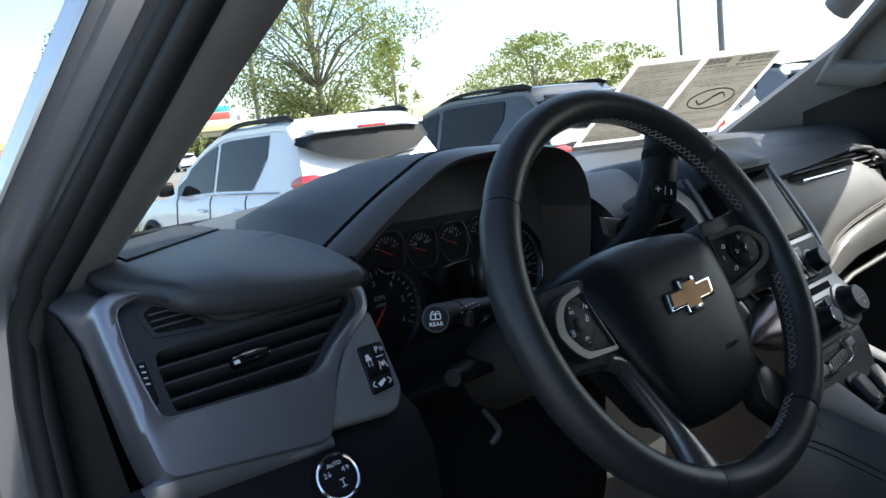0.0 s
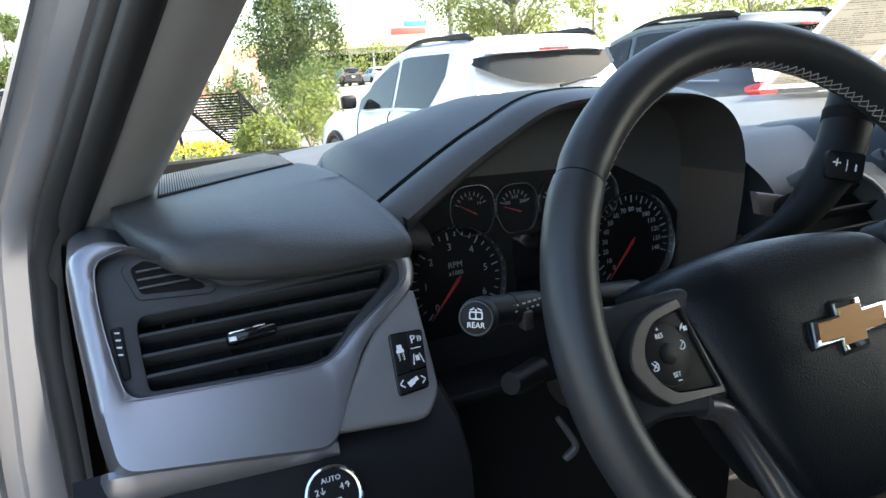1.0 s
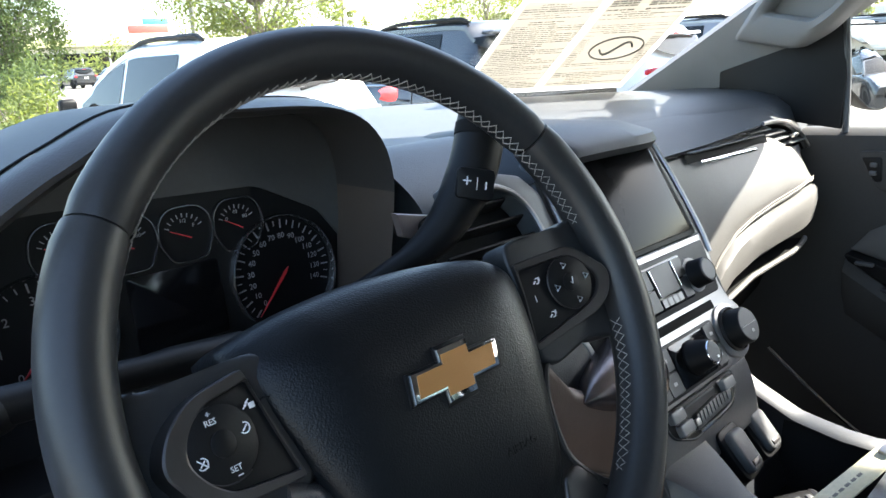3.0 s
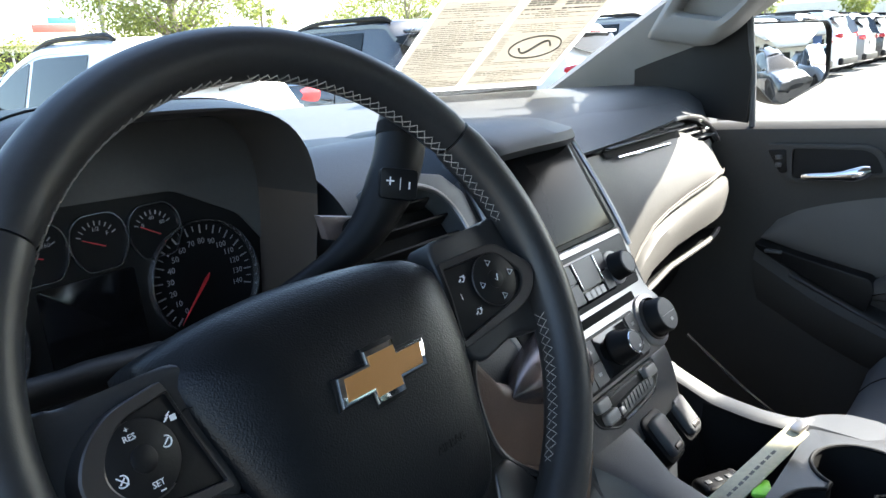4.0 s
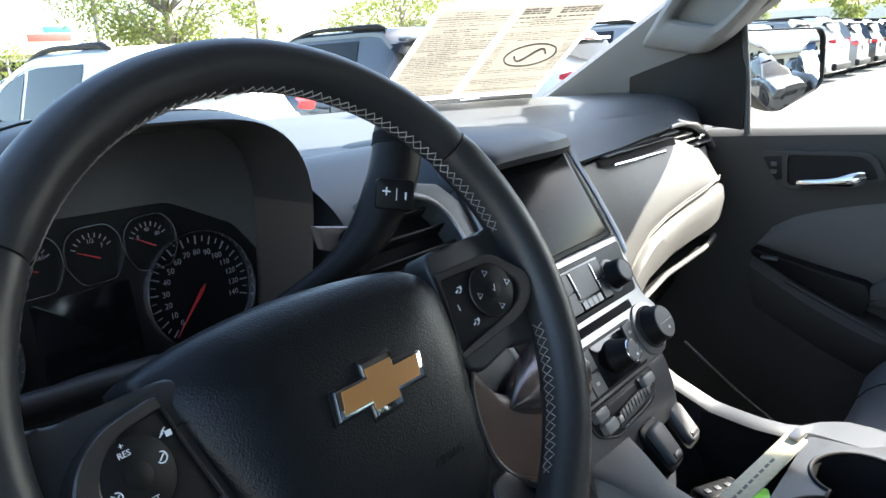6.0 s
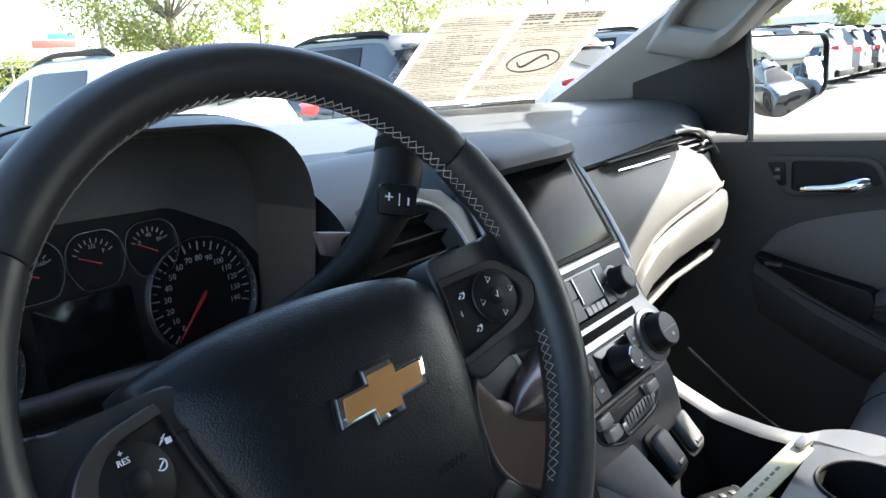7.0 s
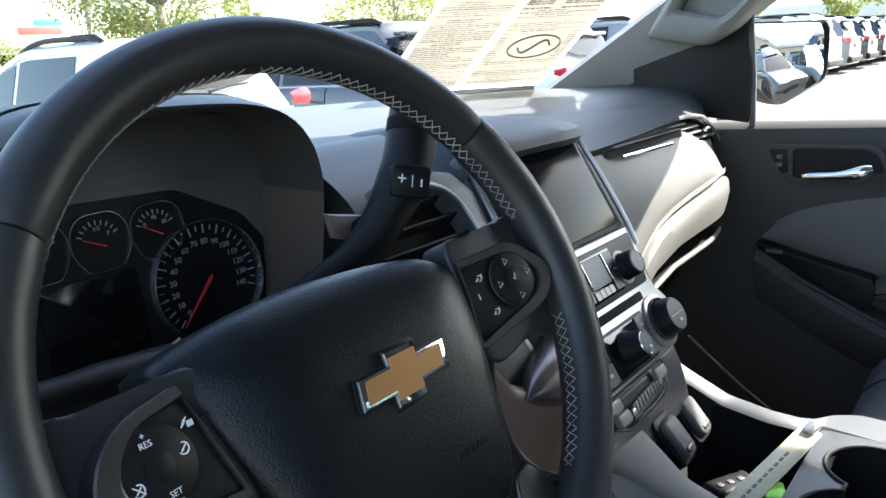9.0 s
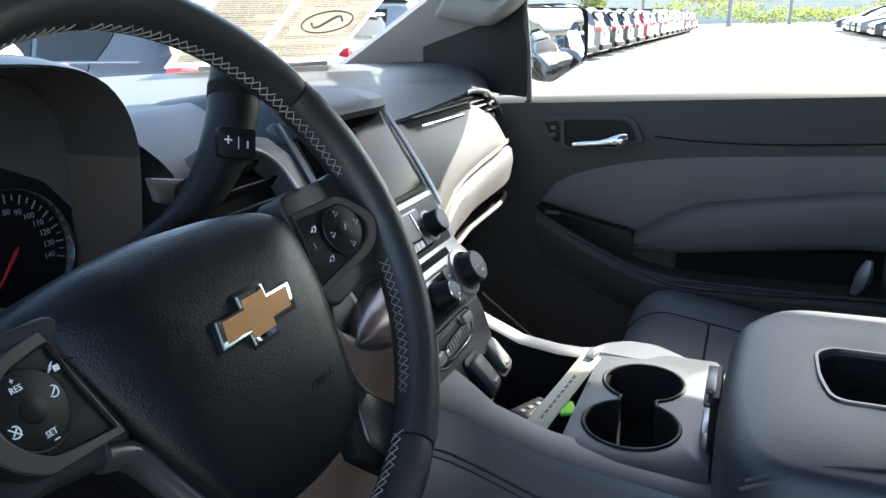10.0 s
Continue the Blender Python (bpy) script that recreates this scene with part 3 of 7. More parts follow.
def build_dash_top():
    # upper shelf between the hood and the screen base
    rows = []
    for x in np.linspace(-0.84, 0.80, 42):
        back = screen_y(x, 1.285) - 0.01
        if x < -0.60:
            front = [(0.39, 1.20), (0.395, 1.25), (0.40, 1.270), (0.42, 1.278), (0.45, 1.281)]
        elif x < -0.185:
            front = [(0.39, 1.18), (0.392, 1.21), (0.40, 1.230), (0.42, 1.245), (0.45, 1.255)]
        else:
            front = [(0.246, 1.17), (0.248, 1.215), (0.262, 1.250), (0.29, 1.270), (0.34, 1.280)]
        mid = 0.5 * (front[-1][0] + back)
        rows.append([(x, *p) for p in front] + [(x, mid, 1.283), (x, back - 0.03, 1.280), (x, back + 0.03, 1.268)])
    part("dash_shelf", loft(rows), DASH_TOP, dash, "dark grey dashboard top")
    # left pad with its overhanging nose
    rows = [[(-0.808, 0.372 + 0.0036 * j, 1.272) for j in range(52)]]
    for x in np.linspace(-0.806, -0.604, 34):
        v = float(np.interp(x, [-0.806, -0.80, -0.79, -0.77, -0.745, -0.71, -0.67, -0.57], [0.104, 0.097, 0.090, 0.081, 0.073, 0.067, 0.064, 0.067]))
        ly, lz = 0.205 + 0.51 * v - 0.017, 1.17 + 0.86 * v + 0.0105
        ly += 0.10 * max(0, (-0.770 - x) / 0.036) ** 2.0
        top = 1.284
        rise = max(0.004, top - lz)
        k = max(0.0, min(1.0, (x + 0.72) / 0.10))
        nose = [(0.001, 0.12), (0.0005, 0.28 + 0.10 * (1 - k)), (0.006 + 0.008 * k, 0.62 - 0.16 * k), (0.022 + 0.028 * k, 0.80 - 0.14 * k), (0.06 + 0.04 * k, 0.92 - 0.09 * k), (0.11 + 0.05 * k, 0.975 - 0.015 * k)]
        prof = [(ly + 0.06, lz + 0.010), (ly + 0.022, lz), (ly + 0.008, lz - 0.001)] + [(ly + a, lz + rise * b) for a, b in nose] + [(ly + 0.165, lz + rise * 0.985), (max(0.46, ly + 0.17), top), (0.545, top)]
        rows.append([(x, p[0], p[1]) for p in spline(prof, 52)])
    rows.append([(-0.590, p[1] + 0.04, p[2] - 0.004) for p in rows[-1]])
    rows.append([(-0.560, p[1] + 0.02, p[2] - 0.012) for p in rows[-1]])
    part("left_pad", loft(rows), SOFT_GREY, dash, "black padded dash corner", angle=70)
    # speaker grille: slotted strip
    b = bmesh.new()
    for i in range(60):
        f = i / 59
        x0, y0 = -0.765 + 0.150 * f, 0.395 + 0.125 * f
        ln = 0.15 * (1 if f < 0.9 else 1 - (f - 0.9) * 5)
        d = Vector((0.10, 1, 0)).normalized()
        c = Vector((x0, y0, 1.2852)) + d * ln / 2
        ang = math.atan2(d.y, d.x) - math.pi / 2
        box(0.0014, ln, 0.002, c, 0, rot=Matrix.Rotation(ang, 4, "Z"), bm=b)
    part("speaker_grille", b, SOFT_GREY, dash, "finely slotted speaker grille")
    poly = [(-0.768, 0.392), (-0.613, 0.518), (-0.600, 0.64), (-0.612, 0.665), (-0.752, 0.545)]
    part("grille_backing", slab(poly, 1.278, 1.2846), DEEP, dash)


build_dash_top()

HOOD_LIP = [(-0.609, 1.264), (-0.583, 1.280), (-0.538, 1.306), (-0.500, 1.325), (-0.44, 1.348), (-0.35, 1.348), (-0.278, 1.343), (-0.237, 1.329), (-0.213, 1.303), (-0.204, 1.270), (-0.206, 1.238), (-0.212, 1.20), (-0.219, 1.16), (-0.227, 1.12)]


def build_hood():
    lip = spline(HOOD_LIP, 56)
    cx, cz = -0.41, 1.20

    def sec(y, s, drop=0.0, left=0.0, lift=0.0, ldrop=0.0):
        out = []
        base = s
        for i, (x, z) in enumerate(lip):
            f = i / (len(lip) - 1)
            k = max(0.0, min(1.0, (f - 0.50) / 0.18))
            s = base + (max(base, 0.968) - base) * k * k * (3 - 2 * k)
            out.append((cx + (x - cx) * s + left * (1 - f), y, cz + (z - cz) * (s if s < 1 else 1) - drop + lift - (ldrop * max(0, 1 - f / 0.32) ** 1.2 * min(1.0, f / 0.07) if ldrop < 0 else ldrop * max(0, 1 - f / 0.42))))
        return out

    top = [sec(0.66, 0.93, 0.05), sec(0.60, 0.95, 0.028, 0.010, ldrop=-0.040), sec(0.53, 0.965, 0.012, 0.008, ldrop=-0.038), sec(0.44, 0.985, 0.002, 0.004, ldrop=-0.030), sec(0.37, 0.995, 0.0, 0.002, ldrop=-0.016), sec(0.325, 1.0, 0.0, 0.001, ldrop=-0.004), sec(0.298, 1.0)]
    part("hood_top", loft(top), SOFT, dash, "black stitched instrument hood")
    lipface = [sec(0.2975, 0.9995, 0.0015), sec(0.292, 1.0, -0.001), sec(0.276, 0.997, 0.001, ldrop=0.002), sec(0.264, 0.985, 0.002, ldrop=0.006), sec(0.259, 0.967, 0.001, ldrop=0.010), sec(0.260, 0.945, 0.0, ldrop=0.014),
               sec(0.268, 0.922, 0.0, ldrop=0.016), sec(0.285, 0.905, 0.0, ldrop=0.017), sec(0.315, 0.892, ldrop=0.017), sec(0.352, 0.88, ldrop=0.017)]
    part("hood_lip", loft([r[:44] for r in lipface]), LIP, dash, "padded hood lip")
    part("hood_side", loft([r[43:] for r in lipface]), HOOD_WALL, dash, "taupe inner wall of the hood", angle=60)
    seam = [Vector(p) + Vector((0, 0.003, 0.0005)) for p in sec(0.2965, 1.0, -0.0008)][:40]
    part("hood_seam", tube(seam, 0.0011, 6), BLACK, dash, "stitched seam")


build_hood()


def build_left_face():
    # silver fascia with rounded left end, the vent opening dropped into it
    out = rounded([(-0.198, 0.124), (-0.220, 0.115), (-0.220, 0.075), (-0.217, 0.0), (-0.213, -0.036), (-0.075, -0.056), (-0.055, -0.02), (-0.035, 0.012), (0.010, 0.043), (0.018, 0.055), (0.02, 0.078), (-0.12, 0.078)], 0.012)
    inn = rounded([(-0.182, 0.113), (-0.204, 0.107), (-0.207, 0.09), (-0.205, 0.045), (-0.199, 0.009), (-0.078, 0.003), (-0.058, 0.007), (-0.040, 0.024), (0.004, 0.051), (0.008, 0.058), (0.01, 0.074), (-0.12, 0.074)], 0.011)
    c0 = (-0.105, 0.02)

    def shrink(k, z, back=0.0):
        """Outline grown about its middle; back pushes its upper end towards the screen."""
        res = []
        for x, y in out:
            r = back * max(0.06, min(1, (y - 0.07) / 0.04))
            res.append((c0[0] + (x - c0[0]) * k, c0[1] + (y - c0[1]) * k + 0.51 * r, z - 0.86 * r))
        return res

    rows = [shrink(1.04, -0.025, 0.19), shrink(1.04, -0.022, 0.03), shrink(1.036, -0.018), shrink(1.026, -0.005), shrink(1.005, 0.006), shrink(0.975, 0.012)]
    rows += [[(o[0] * 0.25 + i[0] * 0.75, o[1] * 0.25 + i[1] * 0.75, 0.0135) for o, i in zip(out, inn)], [(*p, 0.011) for p in inn], [(*p, -0.025) for p in inn]]
    part("silver_fascia", loft(rows, ring=True), FASCIA, dash, "satin silver vent surround", place=LEFT_FACE, angle=50)
    line = [(*p, 0.0125) for p in spline([(-0.186, 0.111), (-0.201, 0.106), (-0.206, 0.095), (-0.206, 0.06), (-0.200, 0.014), (-0.193, 0.0085), (-0.085, 0.0035), (-0.062, 0.007), (-0.042, 0.022), (-0.002, 0.047), (0.008, 0.055)], 60)]
    part("fascia_line", tube(line, 0.0004, 6), FASCIA, dash, "bright inner edge line", place=LEFT_FACE)
    # chin that folds back under the fascia
    rows = []
    for k in np.linspace(0, 1, 20):
        x = -0.2262 + 0.154 * k
        yt = -0.036 - 0.017 * k
        h = (0.030 - 0.009 * k) * (1.0 if k < 0.93 else 0.8)
        b = 0.03 * max(0.0, 1 - k / 0.06)
        rows.append([(x, yt + 0.006, 0.002 - b), (x, yt + 0.001, 0.0075 - b), (x, yt - 0.006, 0.0055 - b), (x, yt - 0.5 * h, -0.002 - b), (x, yt - h, -0.015 - b), (x, yt - h - 0.004, -0.05)])
    part("fascia_lower", loft(rows), FASCIA, dash, "silver chin folded under the fascia", place=LEFT_FACE, angle=50)
    # dark vent plate
    part("vent_plate", slab(inn, -0.03, -0.022, 0.0), DEEP, dash, place=LEFT_FACE)
    plate_i = rounded([(-0.176, 0.066), (-0.183, 0.065), (-0.186, 0.058), (-0.186, 0.035), (-0.185, 0.013), (-0.076, 0.007), (-0.060, 0.011), (-0.040, 0.030), (-0.002, 0.058), (0.003, 0.064), (0.003, 0.070), (-0.12, 0.066)], 0.004)
    part("vent_frame", frame_ring(inn, plate_i, -0.02, 0.002), SOFT, dash, "black vent frame", place=LEFT_FACE)
    for i in range(4):
        v = 0.0215 + 0.0142 * i
        x1 = float(np.interp(v, [0.0, 0.02, 0.05, 0.08], [-0.07, -0.045, -0.012, 0.004]))
        b = box(x1 + 0.186, 0.003, 0.016, ((x1 - 0.186) / 2, v, -0.007), 0.0012, rot=Matrix.Rotation(radians(-18), 4, "X"))
        part("vent_slat", b, SOFT, dash, place=LEFT_FACE)
    for i in range(8):
        part("vent_vane", box(0.002, 0.060, 0.012, (-0.168 + 0.021 * i, 0.038, -0.020)), DEEP, dash, place=LEFT_FACE)
    part("vent_slider", box(0.036, 0.008, 0.010, (-0.113, 0.0365, 0.004), 0.003, rot=Matrix.Rotation(radians(3), 4, "Z")), GLOSS, dash, "gloss black slider with chrome edge", place=LEFT_FACE)
    part("slider_chrome", box(0.026, 0.0014, 0.003, (-0.116, 0.0402, 0.0078), 0.0006, rot=Matrix.Rotation(radians(3), 4, "Z")), CHROME, dash, place=LEFT_FACE)
    part("slider_mark", box(0.005, 0.003, 0.0008, (-0.127, 0.0352, 0.0092)), WHITE_INK, dash, place=LEFT_FACE)
    # small demister vent and thumb wheel
    dv = rounded([(-0.190, 0.100), (-0.178, 0.107), (-0.157, 0.100), (-0.127, 0.0775), (-0.133, 0.072), (-0.182, 0.076)], 0.004)
    do = rounded([(-0.183, 0.099), (-0.174, 0.104), (-0.158, 0.097), (-0.136, 0.079), (-0.139, 0.077), (-0.179, 0.080)], 0.003)
    part("demist_rim", frame_ring(dv, do, 0.0, 0.0034), SOFT, dash, "dark demister frame", place=LEFT_FACE)
    part("demist_vent", slab(do, -0.002, 0.0024), DEEP, dash, "small demister vent", place=LEFT_FACE)
    for i in range(3):
        x1 = (-0.146, -0.152, -0.159)[i]
        part("demist_slat", box(x1 + 0.180, 0.0014, 0.003, ((x1 - 0.180) / 2, 0.0845 + 0.006 * i, 0.0034), 0.0005, rot=Matrix.Rotation(radians(1), 4, "Z")), TITAN, dash, place=LEFT_FACE)
    tw = rounded([(-0.2025, 0.060), (-0.1945, 0.0605), (-0.1945, 0.0245), (-0.2000, 0.0235)], 0.002)
    part("thumb_wheel", slab(tw, 0.0, 0.0045, 0.0015), BLACK, dash, "vent thumb wheel", place=LEFT_FACE)
    for i in range(4):
        part("wheel_mark", box(0.0032, 0.0011, 0.0006, (-0.1985, 0.056 - 0.0050 * i, 0.0047), 0, rot=Matrix.Rotation(radians(-10), 4, "Z")), WHITE_INK, dash, place=LEFT_FACE)
    # grey switch panel beside the column
    sp = rounded([(-0.077, -0.045), (-0.002, -0.053), (0.012, -0.035), (0.014, 0.045), (-0.002, 0.047), (-0.012, 0.038)], [0.01, 0.008, 0.008, 0.006, 0.006, 0.012])
    part("switch_panel", slab(sp, -0.03, 0.010, 0.004, 3), SWITCH_GREY, dash, "grey switch panel", place=LEFT_FACE)
    sb = rounded([(-0.0215, -0.033), (0.003, -0.0315), (0.0095, 0.0125), (-0.0175, 0.0135)], 0.003)
    part("switch_block", slab(sb, 0.008, 0.0125, 0.001), GLOSS, dash, "black block of driver-aid switches", place=LEFT_FACE)
    for k, poly in enumerate(([(-0.0165, 0.0122), (-0.0055, 0.0118), (-0.0075, -0.0165), (-0.0195, -0.0172)], [(-0.0045, 0.0118), (0.008, 0.0112), (0.0065, -0.0008), (-0.0055, -0.001)],
                             [(-0.0056, -0.002), (0.0064, -0.0018), (0.0045, -0.0158), (-0.0068, -0.0163)], [(-0.0198, -0.0185), (0.0042, -0.0172), (0.002, -0.0300), (-0.0208, -0.0318)])):
        part("switch", slab(rounded(poly, 0.0012, 3), 0.0124, 0.0138, 0.0004), BLACK, dash, place=LEFT_FACE)
    b = lettering("P", 0.0085, pose(-0.0005, 0.0055, 0.0139))
    for i in range(3):
        tube([(0.003 + 0.0012 * i, 0.0035, 0.0139), (0.0036 + 0.0014 * i, 0.0055, 0.0139), (0.003 + 0.0012 * i, 0.0075, 0.0139)], 0.0003, 4, bm=b)
    part("switch_symbol", b, WHITE_INK, dash, "white printed symbol", place=LEFT_FACE)
    part("switch_symbol", box(0.008, 0.0008, 0.0004, (0.0, -0.001, 0.0141)), WHITE_INK, dash, place=LEFT_FACE)
    b = bmesh.new()
    # lane symbol, skid symbol and pedal arrows
    for sx in (-1, 1):
        box(0.0008, 0.008, 0.0004, (-0.0005 + sx * 0.0032, -0.0092, 0.0139), 0, rot=Matrix.Rotation(radians(sx * 14), 4, "Z"), bm=b)
    box(0.003, 0.004, 0.0004, (-0.0005, -0.0085, 0.0139), bm=b)
    part("switch_symbol", b, WHITE_INK, dash, place=LEFT_FACE)
    b = box(0.004, 0.0035, 0.0004, (-0.0125, 0.002, 0.0139))
    box(0.006, 0.0025, 0.0004, (-0.0125, -0.001, 0.0139), bm=b)
    for i in range(3):
        for sx in (-1, 1):
            box(0.0016, 0.0007, 0.0004, (-0.0125 + sx * 0.0018, -0.0035 - 0.0018 * i, 0.0139), 0, rot=Matrix.Rotation(radians(35), 4, "Z"), bm=b)
    part("switch_symbol", b, WHITE_INK, dash, place=LEFT_FACE)
    b = bmesh.new()
    for sx in (-1, 1):
        for sy in (-1, 1):
            box(0.0042, 0.0009, 0.0004, (-0.009 + sx * 0.0085, -0.0248 + sy * 0.0015, 0.0139), 0, rot=Matrix.Rotation(radians(-sx * sy * 40), 4, "Z"), bm=b)
    box(0.005, 0.004, 0.0004, (-0.0105, -0.0255, 0.0139), 0, rot=Matrix.Rotation(radians(25), 4, "Z"), bm=b)
    box(0.004, 0.003, 0.0004, (-0.0065, -0.0235, 0.0139), 0, rot=Matrix.Rotation(radians(25), 4, "Z"), bm=b)
    part("switch_symbol", b, WHITE_INK, dash, place=LEFT_FACE)
    # lower knee panel
    rows = []
    for x in np.linspace(-0.86, -0.598, 12):
        rows.append([(x, 0.205, 1.135), (x, 0.172, 1.118), (x, 0.155, 1.085), (x, 0.15, 1.0), (x, 0.17, 0.85), (x, 0.24, 0.70)])
    rows.append([(-0.592, p[1] + 0.012, p[2]) for p in rows[-1]])
    rows.append([(-0.588, p[1] + 0.10, p[2]) for p in rows[-1]])
    part("knee_panel", loft(rows), BLACK, dash, "near-black sheet for the shade under the glove lid panel")
    # near-black sheet that puts the shade under the column into colour
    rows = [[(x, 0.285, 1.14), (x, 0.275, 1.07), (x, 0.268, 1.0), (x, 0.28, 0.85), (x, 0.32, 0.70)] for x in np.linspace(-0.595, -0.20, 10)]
    part("column_void_shade", loft(rows), DEEP, dash, "near-black sheet for the shaded space under the column")
    rows = [[(-0.848, y, z) for z in (0.55, 0.9, 1.12, 1.255)] for y in np.linspace(0.17, 0.72, 4)]
    for r in rows[:1]:
        r[2] = (-0.848, 0.21, 1.12)
        r[3] = (-0.848, 0.29, 1.235)
    part("dash_side", loft(rows), BLACK, dash)


build_left_face()


def build_light_switch():
    m = basis((-0.705, 0.160, 1.098), (1, 0, 0), TILT_UP, TILT_N)
    th = thing("light_switch", "round black headlamp switch with chrome ring on the lower dash", "switch", m)
    part("knob", turned([(0.019, -0.01), (0.019, 0.010), (0.017, 0.012), (0.0, 0.0125)], 32), BLACK, th)
    part("chrome_ring", turned([(0.0185, 0.008), (0.0200, 0.010), (0.0200, 0.013), (0.0185, 0.0135), (0.0172, 0.0125)], 32), CHROME, th, "chrome ring")
    b = lettering("AUTO", 0.005, pose(0, 0.0105, 0.0128))
    for a in (150, 30):
        lettering("2\u2193" if a == 150 else "4\u2191", 0.006, pose(0.010 * math.cos(radians(a)), 0.010 * math.sin(radians(a)) - 0.001, 0.0128), bm=b)
    box(0.0008, 0.007, 0.0004, (0.002, -0.006, 0.0128), bm=b)
    for z in (-0.003, -0.009):
        box(0.005, 0.0008, 0.0004, (0.002, z, 0.0128), bm=b)
    part("pictogram", b, WHITE_INK, th)
    m2 = basis((-0.765, 0.160, 1.075), (1, 0, 0), TILT_UP, TILT_N)
    th = thing("dimmer_wheel", "small round black dimmer knob with chrome ring", "switch", m2)
    part("knob", turned([(0.016, -0.01), (0.016, 0.008), (0.0, 0.009)], 28), BLACK, th)
    part("chrome_ring", turned([(0.0158, 0.006), (0.017, 0.008), (0.0158, 0.011), (0.0145, 0.010)], 28), CHROME, th)


build_light_switch()


# ---- instrument cluster
def build_cluster():
    cl = thing("instrument_cluster", "black instrument cluster with chrome-ringed dials and red needles", "instrument cluster",
               basis((0, 0.228, 0.006), (1, 0, 0), (0, 0.10, 1), (0, -1, 0.10)))
    outline = rounded([(-0.600, 1.08), (-0.190, 1.08), (-0.188, 1.27), (-0.215, 1.322), (-0.40, 1.342), (-0.55, 1.297), (-0.61, 1.23)], 0.01)
    part("face_plate", slab(outline, -0.01, 0.0), CLUSTER, cl, "black cluster face")

    lining = rounded([(-0.598, 1.236), (-0.565, 1.266), (-0.50, 1.272), (-0.40, 1.268), (-0.305, 1.264), (-0.240, 1.230), (-0.190, 1.16), (-0.188, 1.27), (-0.215, 1.322), (-0.40, 1.342), (-0.55, 1.297)], 0.008)
    part("lining", slab(lining, -0.004, 0.0022, 0.001), HOOD_LINING, cl, "dark grey lining under the hood")

    def tick_ring(bm, c, r0, r1, a0, a1, n, w):
        for i in range(n):
            a = radians(a0 + (a1 - a0) * i / (n - 1))
            rr = (r0 + r1) / 2
            box(r1 - r0, w, 0.0005, (c[0] + rr * math.cos(a), c[1] + rr * math.sin(a), 0.0016), 0, rot=Matrix.Rotation(a, 4, "Z"), bm=bm)

    for c, r, nums, kind in (((-0.508, 1.172), 0.0515, ["0", "1", "2", "3", "4", "5", "6"], "tachometer"),
                             ((-0.289, 1.1755), 0.0548, [str(i) for i in range(0, 150, 10)], "speedometer")):
        dial = part(kind, turned([(r, 0), (r, 0.001), (0, 0.001)], 48), BLACK, cl, "black round dial with white figures", place=pose(c[0], c[1], 0))
        b = turned([(r * 1.0, 0), (r * 1.012, 0.004), (r * 1.02, 0.0085), (r * 1.032, 0.0095), (r * 1.044, 0.0085), (r * 1.05, 0.0)], 64)
        part("chrome_ring", b, RING, dial, "chrome dial ring")
        b = bmesh.new()
        a0, a1 = 225, -20 if kind == "speedometer" else -30
        tick_ring(b, (0, 0), r * 0.80, r * 0.95, a0, a1, len(nums), 0.0014)
        tick_ring(b, (0, 0), r * 0.85, r * 0.94, a0, a1, 2 * len(nums) - 1 if kind == "speedometer" else 4 * len(nums) - 3, 0.0009)
        for i, s in enumerate(nums):
            a = radians(a0 + (a1 - a0) * i / (len(nums) - 1))
            lettering(s, 0.0078 if kind == "speedometer" else 0.010, pose(r * 0.66 * math.cos(a), r * 0.66 * math.sin(a), 0.0016), bm=b)
        if kind == "tachometer":
            lettering("RPM", 0.0085, pose(0, r * 0.30, 0.0016), bm=b)
            lettering("x1000", 0.0065, pose(0, r * 0.14, 0.0016), bm=b)
        part("dial_print", b, DIAL_INK, dial, "pale figures and ticks")
        a = radians(228)
        tip = Vector((math.cos(a), math.sin(a), 0)) * r * 0.92
        side = Vector((-math.sin(a), math.cos(a), 0)) * 0.0016
        b = bmesh.new()
        v = [b.verts.new(p) for p in (tip + Vector((0, 0, 0.004)), side + Vector((0, 0, 0.005)), -tip * 0.12 + Vector((0, 0, 0.005)), -side + Vector((0, 0, 0.005)))]
        f = b.faces.new(v)
        e = bmesh.ops.extrude_face_region(b, geom=[f])
        for q in e["geom"]:
            if isinstance(q, bmesh.types.BMVert):
                q.co.z -= 0.0015
        part("needle", b, RED, dial, "red needle")
    small = [((-0.484, 1.238), ["", "14", "19"], 150), ((-0.433, 1.2335), ["100", "210", "260"], 160), ((-0.3815, 1.2325), ["", "1/2", "F"], 155), ((-0.3300, 1.2315), ["0", "40", "80"], 150)]
    for c, nums, na in small:
        oct_ = [(x * 1.10, y * 1.06) for x, y in rounded([(-0.012, 0.023), (0.012, 0.023), (0.021, 0.014), (0.023, -0.004), (0.014, -0.022), (-0.014, -0.022), (-0.023, -0.004), (-0.021, 0.014)], 0.006, 4)]
        dial = part("small_gauge", slab(oct_, 0, 0.001), BLACK, cl, "small octagonal gauge", place=pose(c[0], c[1], 0))
        outer = [(x * 1.045, y * 1.045) for x, y in oct_]
        part("chrome_ring", frame_ring(outer, oct_, 0, 0.006), RING, dial, "thin chrome ring")
        b = bmesh.new()
        tick_ring(b, (0, 0.0), 0.015, 0.019, 155, 25, 9, 0.0009)
        for i, s in enumerate(nums):
            if s:
                a = radians(150 - 60 * i)
                lettering(s, 0.0052, pose(0.0108 * math.cos(a), 0.0108 * math.sin(a) + 0.001, 0.0014), bm=b)
        part("dial_print", b, DIAL_INK, dial)
        a = radians(na)
        d = Vector((math.cos(a), math.sin(a), 0))
